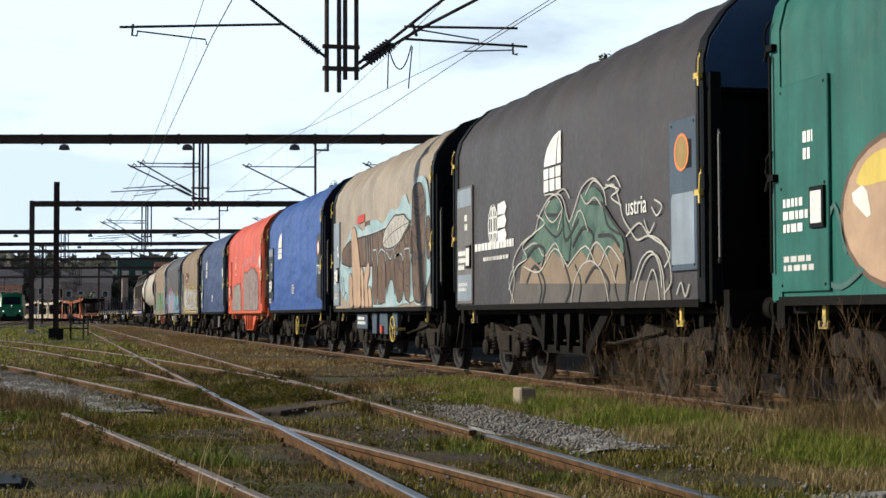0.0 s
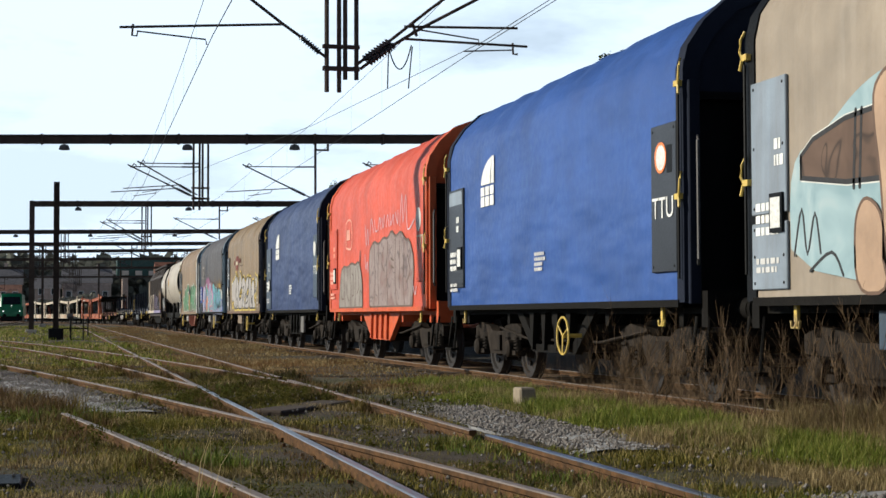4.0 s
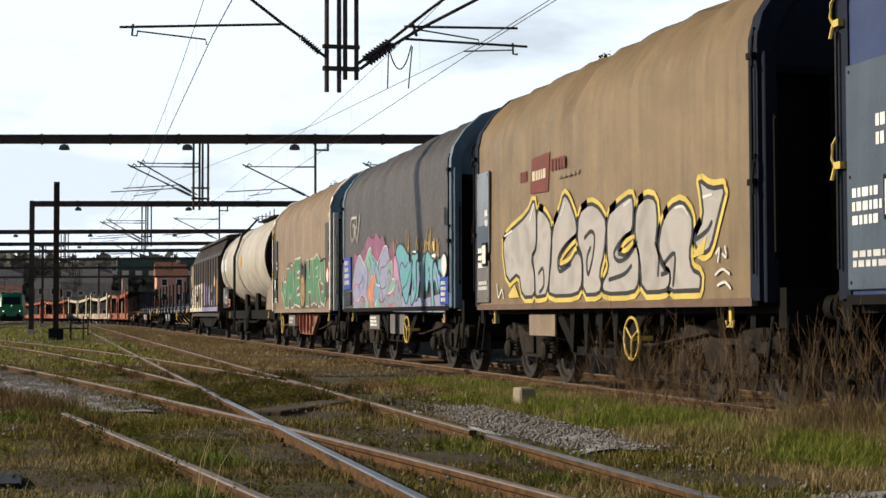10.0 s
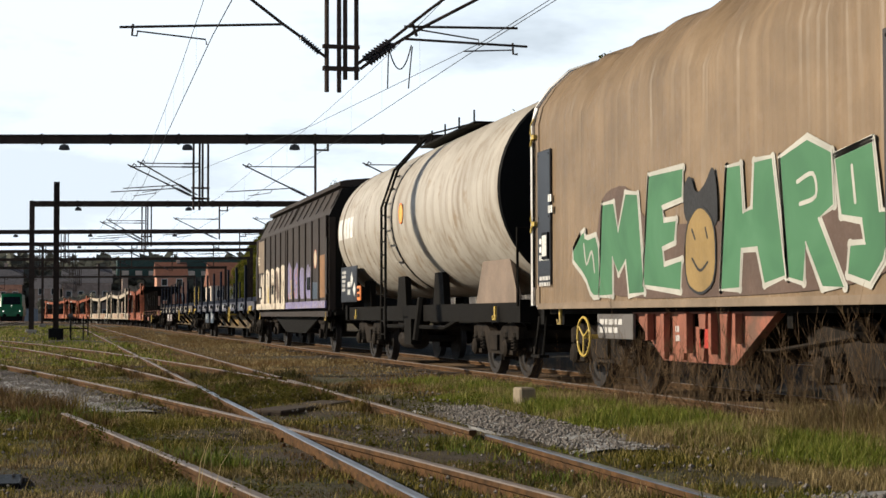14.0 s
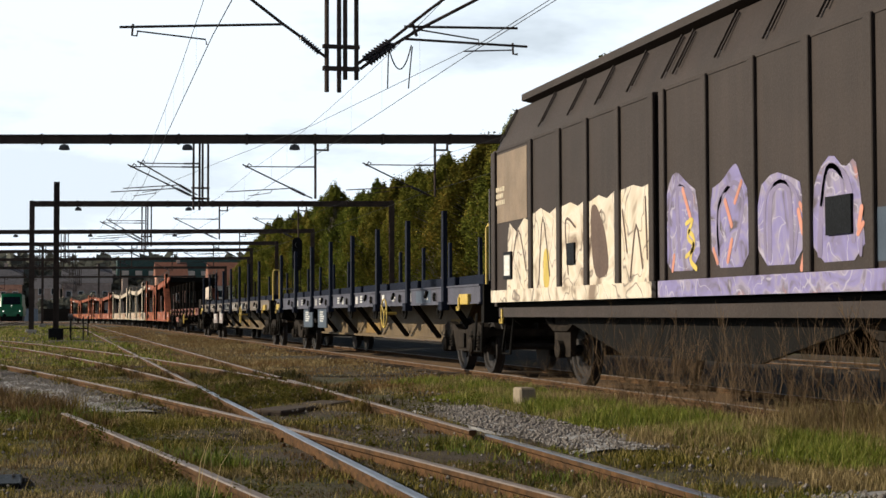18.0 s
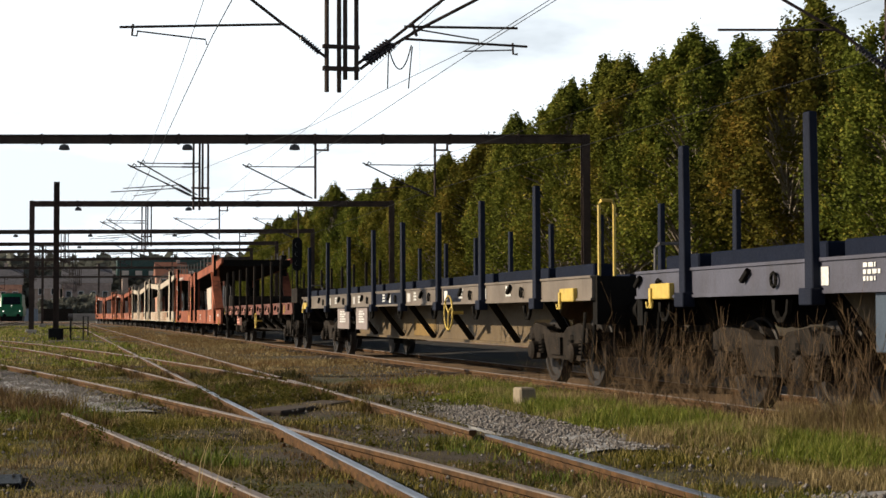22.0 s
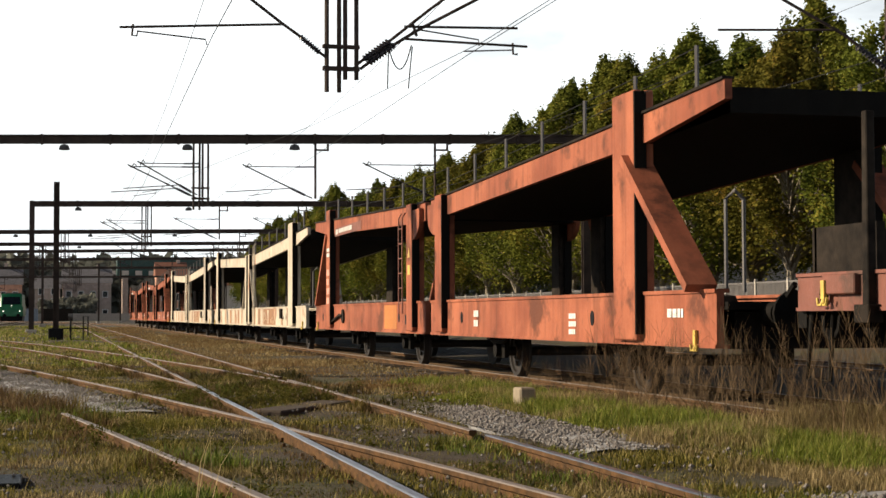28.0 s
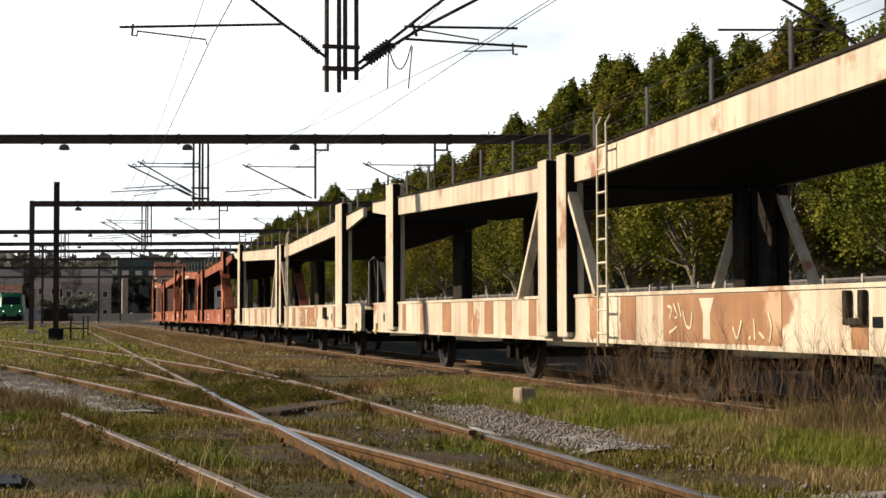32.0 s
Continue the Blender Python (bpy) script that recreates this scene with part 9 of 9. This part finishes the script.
blades("rail_thicket", 380, -1.6, 1.2, 11, 24, 0.12, 0.26, 0.0035, RUST, "rusty brown weed thicket hiding a rail", 37, lambda x, y: (1.0 if abs(x - branch_x(y) + 0.752) < 0.3 and 15.2 < y < 22 else 0.35 if abs(x - branch_x(y) + 0.9) < 0.4 and y < 15.2 else 0.0) * max(0.0, 0.7 + hum(x, y, 0.7, 41)), "weeds", per=11, spread=0.08, lean=1.0, dry=OLIVE)
blades("dark_thicket", 330, 2.2, 4.0, 18.6, 28, 0.07, 0.22, 0.0045, [(0.016, 0.016, 0.005), (0.040, 0.038, 0.010), (0.085, 0.072, 0.018)], "dark leafy weed thicket about the rail crossing", 43, lambda x, y: max(0.0, 0.30 + 1.3 * hum(x, y, 0.8, 45)) * (1.0 if near_rail(x, y) > 0.22 or x > 3.2 else 0.1), "weeds", per=13, spread=0.10, lean=1.1, dry=RUST)
blades("golden_tufts", 1700, -2.9, 1.2, 6.5, 30, 0.05, 0.14, 0.0034, [(0.075, 0.075, 0.012), (0.14, 0.13, 0.02), (0.22, 0.19, 0.035)], "golden green moss tufts between the tracks", 33, lambda x, y: max(0.0, -0.05 + 1.3 * hum(x, y, 0.8, 25)), "grass", per=16, spread=0.09, lean=1.0)
blades("green_grass", 4200, 4.2, 6.8, 6.3, 24, 0.06, 0.15, 0.0032, GREEN, "fresh green grass beside the through track", 1, lambda x, y: max(0.0, min(1, (x - 4.4) * 1.1 + 0.8 * hum(x, y, 0.7, 2))) * (0.1 if x > 6.2 else 1), per=12, spread=0.05, lean=0.9)
blades("tall_weeds", 1500, -2.6, 3.6, 6.5, 34, 0.08, 0.20, 0.004, OLIVE, "taller green and brown weeds between the rails", 4, lambda x, y: max(0.0, -0.1 + 1.1 * hum(x, y, 0.7, 14)), "weeds", per=10, spread=0.06, lean=1.1, dry=RUST)
blades("dry_grass", 6500, 4.6, 6.8, 6.3, 20, 0.12, 0.32, 0.0022, STRAW, "tall dry straw-coloured grass by the track", 3, lambda x, y: max(0.0, -0.1 + 1.2 * hum(x, y, 0.6, 4) + 1.1 * min(1, max(0, x - 5.0))) * (1.0 if y < 12.5 else 0.22), "dry grass", per=14, spread=0.05, lean=0.8)
blades("brown_undergrowth", 1800, 5.5, 6.9, 9, 24, 0.05, 0.20, 0.0022, RUST, "brown dead undergrowth along the ballast", 15, lambda x, y: max(0.0, 0.3 + 0.9 * hum(x, y, 0.9, 5)) * min(1, max(0, (x - 5.6) * 1.6)), "dry grass", per=10, spread=0.08, lean=1.0, dry=STRAW)
blades("dry_weeds", 2600, -2.6, 3.6, 6.5, 40, 0.05, 0.16, 0.0028, RUST, "brown dry weeds between the rails", 5, lambda x, y: max(0.0, -0.1 + 1.2 * hum(x, y, 0.8, 6)), "dry grass", per=9, spread=0.06)
blades("far_grass", 4600, -16, 2.5, 34, 170, 0.04, 0.14, 0.009, [OLIVE[1], GREEN[1], GREEN[2], GREEN[3]], "patchy yellow-green grass far down the yard", 6, lambda x, y: max(0.0, 0.75 + 0.9 * hum(x, y, 0.2, 3)), per=10, spread=0.22)
blades("far_russet_grass", 4200, 2.6, 6.8, 21, 150, 0.04, 0.13, 0.006, [RUST[1], RUST[2], (0.16, 0.095, 0.034), (0.21, 0.135, 0.052)], "russet brown grass between the far tracks", 7, lambda x, y: max(0.0, 0.5 + 0.9 * hum(x, y, 0.25, 8)), "dry grass", per=9, spread=0.18)
blades("far_dry_grass", 1000, 3.7, 6.5, 30, 90, 0.08, 0.24, 0.005, [STRAW[0], RUST[2], STRAW[1], STRAW[2]], "tan dry grass beside the far track", 8, lambda x, y: max(0.0, 0.2 + 0.8 * hum(x, y, 0.25, 3)), "dry grass", per=9, spread=0.12)
blades("bent_stalks", 26, -2.2, 1.0, 6.8, 10, 0.25, 0.50, 0.0022, [STRAW[2], STRAW[3]], "a few long pale bent grass stalks", 9, lambda x, y: 1.0, "dry grass", per=2, spread=0.08, lean=1.1)

M["twig"] = material("brown_dead_twigs", (0.135, 0.086, 0.044), 0.85, scale=9, per_object=0.25)
M["weed_leaf"] = leaf_material("low_weed_leaves", (0.030, 0.034, 0.007), (0.095, 0.092, 0.016), (0.19, 0.135, 0.035))


def shrub_mesh(seed, stems=15, h=1.06):
    rr = random.Random(seed)
    m = Mesh()
    for _ in range(stems):
        p = Vector((rr.gauss(0, 0.18), rr.gauss(0, 0.32), -0.05))
        d = Vector((rr.gauss(0, 0.30), rr.gauss(0, 0.34), 1)).normalized()
        n = h * rr.uniform(0.45, 1.1)
        q = p + d * n * 0.5
        e = q + (d + Vector((rr.gauss(0, 0.3), rr.gauss(0, 0.3), rr.gauss(0, 0.1)))).normalized() * n * 0.5
        m.tube([p, q, e], 0.0027, 3, r2=0.0010)
        for _ in range(rr.randrange(10, 17)):
            s = q.lerp(e, rr.random()) if rr.random() < 0.7 else p.lerp(q, rr.uniform(0.4, 1))
            f = s + (d + Vector((rr.gauss(0, 0.42), rr.gauss(0, 0.42), rr.gauss(0.25, 0.3)))).normalized() * rr.uniform(0.08, 0.28)
            m.tube([s, f], 0.0015, 3, r2=0.0007)
    return m.data("branchwork", M["twig"], smooth=0)


shrubs = []
for k in range(4):
    s = thing("dry_shrub", "leafless brown shrub in dry grass", "shrub", pose(0, 0, -0.12), "shrubs by the track")
    new("branchwork", shrub_mesh(90 + k)).parent = s
    shrubs.append(s)
rs = random.Random(17)
spots = [(6.28 + rs.uniform(-0.2, 0.2), y + rs.uniform(-0.15, 0.15)) for y in (11.4, 12.0, 12.5, 13.0, 13.5, 14.0, 14.5, 15.0, 15.4, 15.9, 16.4, 16.9)] + [(6.5, 12.4), (6.5, 15.8), (5.9, 15.6), (5.8, 16.6), (6.1, 18.2), (6.2, 20.5)]
for k, (x, y) in enumerate(spots):
    sc = rs.uniform(0.85, 1.25) if y < 17 else 0.6
    m = pose(x, y, -0.12, 0, 0, rs.uniform(0, 360))
    if k < 4:
        shrubs[k].matrix_basis = m
        shrubs[k].scale = (sc, sc, sc)
    else:
        c = copy_thing(shrubs[k % 4], m)
        c.scale = (sc, sc, sc)


def weed_mesh(seed):
    rr = random.Random(seed)
    vs, fs = [], []
    for _ in range(280):
        a, r = rr.uniform(0, 6.28), abs(rr.gauss(0, 0.17))
        p = Vector((r * math.cos(a), r * math.sin(a), rr.uniform(0.0, 0.22) * (1.2 - r * 2)))
        u = Vector((rr.gauss(0, 1), rr.gauss(0, 1), rr.gauss(0, 0.6))).normalized()
        v = u.cross(Vector((rr.gauss(0, 0.4), rr.gauss(0, 0.4), 1))).normalized()
        q = rr.uniform(0.010, 0.026)
        k = len(vs)
        vs += [tuple(p - u * q), tuple(p + v * q * 0.5), tuple(p + u * q), tuple(p - v * q * 0.5)]
        fs.append((k, k + 1, k + 2, k + 3))
    return raw("foliage", vs, fs, M["weed_leaf"])


weeds = []
for k in range(3):
    s = thing("weed_clump", "low leafy green weed clump", "weed", pose(0, 0, -0.12), "weeds between the rails")
    new("foliage", weed_mesh(60 + k)).parent = s
    weeds.append(s)
rs = random.Random(23)
wp = [(rs.uniform(2.1, 3.3), rs.uniform(18.5, 26)) for _ in range(60)] + [(branch_x(y) - 0.5 + rs.uniform(-0.5, 0.3), y) for y in [rs.uniform(9, 20) for _ in range(9)]] + [(1.9 + rs.uniform(-0.6, 0.1), rs.uniform(17, 24)) for _ in range(26)] + [(rs.uniform(-1.2, 3.3), rs.uniform(8, 16)) for _ in range(14)] + [(rs.uniform(3.6, 5.6), rs.uniform(12, 24)) for _ in range(9)] + [(rs.uniform(-2.0, 1.2), rs.uniform(16, 40)) for _ in range(34)]
for k, (x, y) in enumerate(wp):
    if k < 3:
        weeds[k].matrix_basis = pose(x, y, -0.12)
    else:
        sc = rs.uniform(0.4, 0.95)
        c = copy_thing(weeds[k % 3], pose(x, y, -0.13, 0, 0, rs.uniform(0, 360)))
        c.scale = (sc, sc, sc)

M["render_stone"] = material("dull_tan_stone", (0.22, 0.18, 0.13), 0.9, scale=5)
# timber board across the siding and a concrete block by the through track
solid("timber_board", Mesh().box(-1.05, 1.05, -0.22, 0.22, -0.20, -0.05), M["sleeper"], "weathered timber board laid between the rails", "board", bevel=0.02, m=pose(2.72, 18.0, 0, 0, 0, 58))
solid("concrete_block", Mesh().box(5.12, 5.31, 17.35, 17.65, -0.2, 0.14), M["render_stone"], "pale concrete marker block beside the track", "block", bevel=0.02)
solid("iron_lid", Mesh().box(-0.60, -0.22, 10.3, 10.9, -0.16, -0.07), M["black"], "dark iron cable lid in the path", "lid", bevel=0.01)

# ---- far end of the yard ----
for x, y in ((-4.6, 118), (-1.4, 150), (5.0, 205), (9.0, 240), (-9.5, 170)):
    t = thing("slim_mast", "slim brown steel mast far down the yard", "mast", pose(x, y, 0), "slim masts")
    part("post", Mesh().box(-0.11, 0.11, -0.1, 0.1, -0.2, 7.6), M["gantry"], t)
    part("footing", Mesh().box(-0.3, 0.3, -0.3, 0.3, -0.2, 0.25), M["concrete"], t, bevel=0.03)

loco = thing("electric_locomotive", "green electric locomotive with lit headlamps", "locomotive", pose(-5.9, 214, 0))
M["loco_green"] = material("glossy_green_loco_paint", (0.012, 0.16, 0.06), 0.35, scale=1)
M["lamp_on"] = material("lit_headlamp", (1.0, 0.95, 0.8), 0.4, emit=0.9)
M["glass_dark"] = material("dark_glass", (0.01, 0.012, 0.014), 0.08, bump=0.0)
part("body", Mesh().add([(x, y, z) for y, zt, xi in ((0.0, 2.2, 0.0), (0.55, 3.9, 0.1), (18.5, 3.9, 0.1)) for x, z in ((-1.48, 0.95), (-1.48 + xi * 0.5, 2.3 if y else 2.2), (-1.3, zt), (1.3, zt), (1.48 - xi * 0.5, 2.3 if y else 2.2), (1.48, 0.95))], [(0, 1, 2, 3, 4, 5)] + [(i * 6 + k, i * 6 + (k + 1) % 6, i * 6 + 6 + (k + 1) % 6, i * 6 + 6 + k) for i in range(2) for k in range(6)] + [(17, 16, 15, 14, 13, 12)]), M["loco_green"], loco, bevel=0.03)
part("windscreen", Mesh().add([(-1.15, 0.02, 2.5), (1.15, 0.02, 2.5), (1.05, 0.40, 3.5), (-1.05, 0.40, 3.5)], [(0, 1, 2, 3)]), M["glass_dark"], loco)
for s in (-1, 1):
    part("headlamp", Mesh().spin([(-0.05, 0.09), (0.0, 0.10), (0.05, 0.08)], (s * 1.05, -0.03, 1.62), "y", 12), M["lamp_on"], loco, "lit round headlamp")
    part("buffer", Mesh().spin([(-0.6, 0.24), (-0.55, 0.24), (-0.5, 0.1), (0, 0.1)], (s * 0.87, 0, 1.05), "y", 12), M["black"], loco)
part("headlamp", Mesh().spin([(-0.05, 0.06), (0.05, 0.07)], (0, -0.02, 2.32), "y", 12), M["lamp_on"], loco, "lit top headlamp")
part("buffer_beam", Mesh().box(-1.4, 1.4, -0.02, 0.3, 0.35, 0.95).box(-1.3, 1.3, 0.5, 18.2, 0.3, 0.95), M["black"], loco)
part("roof_gear", Mesh().box(-1.1, 1.1, 1.5, 17.5, 3.88, 4.05).tube([(-0.6, 4, 4.0), (-0.6, 6, 4.5), (0.6, 6, 4.5), (0.6, 4, 4.0)], 0.04, 5), M["lamp_grey"], loco)

M["brick"] = material("dull_red_brick", (0.50, 0.27, 0.19), 0.9, scale=1.5, fine=12)
M["brick_dark"] = material("dark_brown_brick", (0.36, 0.28, 0.24), 0.9, scale=1.5, fine=12)
M["render_wall"] = material("pale_render", (0.50, 0.43, 0.37), 0.9, scale=0.8)
M["roof_tile"] = material("red_roof_tiles", (0.20, 0.085, 0.055), 0.85, scale=2, fine=14)
M["roof_dark"] = material("dark_slate_roof", (0.15, 0.14, 0.145), 0.8, scale=2)


def house(x, y, w, d, h, roof, wall, roof_mat, label, floors=2, cols=4, rz=0):
    t = thing("house", label, "house", pose(x, y, 0, 0, 0, rz), "buildings beyond the yard")
    part("wall", Mesh().box(-w / 2, w / 2, -d / 2, d / 2, -0.3, h), M[wall], t)
    part("roof", Mesh().plate([(-d / 2 - 0.3, h), (d / 2 + 0.3, h), (0, h + roof)], -w / 2 - 0.3, w / 2 + 0.3), M[roof_mat], t)
    part("chimney", Mesh().box(w * 0.2, w * 0.2 + 0.7, -0.35, 0.35, h + roof * 0.5, h + roof + 1.0), M["brick_dark"], t)
    for i in range(floors):
        for k in range(cols):
            cx_ = -w / 2 + w * (k + 0.5) / cols
            z0 = 1.0 + i * (h / floors)
            wnd = part("window", Mesh().box(cx_ - 0.65, cx_ + 0.65, -d / 2 - 0.06, -d / 2 + 0.02, z0, z0 + 1.5), M["white"], t)
            part("pane", Mesh().box(cx_ - 0.52, cx_ + 0.52, -d / 2 - 0.075, -d / 2 - 0.06, z0 + 0.12, z0 + 1.38), M["glass_dark"], wnd)
    return t


house(-14.5, 372, 13, 9, 8.0, 4.0, "brick", "roof_dark", "long dark brick house with a slate roof", 2, 5)
house(-2.3, 366, 5.5, 8, 7.0, 3.0, "brick_dark", "roof_dark", "narrow dark brick gabled house", 3, 2)
house(6.5, 380, 11, 9, 8.5, 3.5, "brick_dark", "roof_dark", "dark brick house with small windows", 2, 4)
house(-34, 380, 18, 10, 9, 4, "brick", "roof_tile", "red brick house beyond the yard", 2, 6)
house(32.0, 300, 9, 12, 6.5, 4.5, "render_wall", "roof_tile", "pale station house with a red tiled roof", 2, 3)
house(22.5, 330, 6, 8, 9.0, 3.0, "brick", "roof_tile", "brick gable house with a red roof", 3, 2)
house(46, 70, 12, 14, 4.2, 3.5, "render_wall", "roof_tile", "pale low house behind the street trees", 1, 4, rz=90)
house(47, 50, 10, 14, 4.2, 3.5, "render_wall", "roof_dark", "pale low house behind the street trees", 1, 3, rz=90)
house(47, 100, 14, 14, 4.4, 3.5, "render_wall", "roof_tile", "pale house behind the street trees", 1, 4, rz=90)
bridge = thing("road_bridge", "long dark green bridge with pale railing lamps", "bridge")
M["bridge_green"] = material("dark_green_bridge_paint", (0.028, 0.062, 0.055), 0.6, scale=1)
part("girder", Mesh().box(14, 52, 395, 401, 10.5, 15.0), M["bridge_green"], bridge)
for k in range(12):
    part("lamp_panel", Mesh().box(12 + 3.2 * k, 13.6 + 3.2 * k, 394.4, 394.9, 10.9, 12.0), M["render_wall"], bridge)
for x in (16, 28, 40, 50):
    part("pier", Mesh().box(x - 0.7, x + 0.7, 396, 400, -0.3, 10.5), M["brick_dark"], bridge)
wall = solid("boundary_wall", Mesh().box(-60, 24, 350, 350.4, -0.3, 1.5), M["concrete"], "long pale boundary wall beyond the tracks", "wall")
cont = thing("container_row", "row of grey and red steel containers", "container")
for k, mat in enumerate(("grey_plate", "orange", "plate_pale", "steel_brown")):
    part("container", Mesh().box(-24 + 7 * k, -18 + 7 * k, 336, 338.5, -0.1, 2.5), M[mat], cont)


def far_woods(name, x0, x1, y0, y1, h0, h1, count, size, seed, label):
    rr = random.Random(seed)
    vs, fs = [], []
    for _ in range(count):
        x, y = rr.uniform(x0, x1), rr.uniform(y0, y1)
        top = h0 + (h1 - h0) * (0.5 + 0.5 * hum(x, y, 0.045, seed)) + 3.0 * hum(x, y, 0.16, seed + 3)
        z = top * (rr.random() ** 0.55)
        q = size * rr.uniform(0.6, 1.3)
        u = Vector((rr.gauss(0, 1), rr.gauss(0, 1), rr.gauss(0, 1))).normalized()
        v = u.cross(Vector((rr.gauss(0, 1), rr.gauss(0, 1), rr.gauss(0, 1)))).normalized()
        k = len(vs)
        p = Vector((x, y, z))
        vs += [tuple(p - u * q), tuple(p - v * q * 0.8), tuple(p + u * q), tuple(p + v * q * 0.8)]
        fs.append((k, k + 1, k + 2, k + 3))
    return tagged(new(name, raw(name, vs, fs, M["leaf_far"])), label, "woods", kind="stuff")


far_woods("far_woods", -190, 190, 470, 540, 9, 24, 30000, 1.9, 3, "mixed woods along the horizon, paled by painted-in haze")
far_woods("hedge_bank", -4, 8, 352, 358, 2, 6, 1500, 0.7, 5, "green bushes behind the boundary wall, paled by painted-in haze")


def car(x, y, mat, label):
    t = thing("parked_car", label, "car", pose(x, y, 0.72), "cars parked on the street")
    part("body", Mesh().plate([(-2.1, 0.3), (2.1, 0.3), (2.15, 0.75), (1.3, 0.92), (0.6, 1.42), (-1.1, 1.45), (-1.9, 0.98), (-2.15, 0.8)], -0.85, 0.85), M[mat], t, bevel=0.06)
    part("side_glass", Mesh().plate([(1.05, 0.95), (0.5, 1.36), (-1.05, 1.38), (-1.6, 0.98)], -0.862, 0.862), M["glass_dark"], t)
    for yy in (-1.3, 1.3):
        for s in (-1, 1):
            wh = part("wheel", Mesh().spin([(s * 0.68, 0.31), (s * 0.87, 0.31)], (0, yy, 0.31), "x", 14), M["black"], t)
            part("rim", Mesh().spin([(s * 0.86, 0.19), (s * 0.885, 0.19)], (0, yy, 0.31), "x", 12), M["lamp_grey"], wh)


M["car_white"] = material("white_car_paint", (0.70, 0.71, 0.74), 0.25, scale=1, bump=0)
M["car_blue"] = material("light_blue_car_paint", (0.20, 0.34, 0.55), 0.25, scale=1, bump=0)
M["car_dark"] = material("dark_grey_car_paint", (0.05, 0.05, 0.06), 0.25, scale=1, bump=0)
for y, mat, label in ((52, "car_dark", "dark grey hatchback parked behind the fence"), (61, "car_dark", "dark grey hatchback parked behind the fence"), (93, "car_white", "white hatchback parked behind the fence"), (112, "car_blue", "light blue hatchback parked behind the fence"), (76, "car_white", "white hatchback parked behind the fence")):
    car(25.6, y, mat, label)
motions()
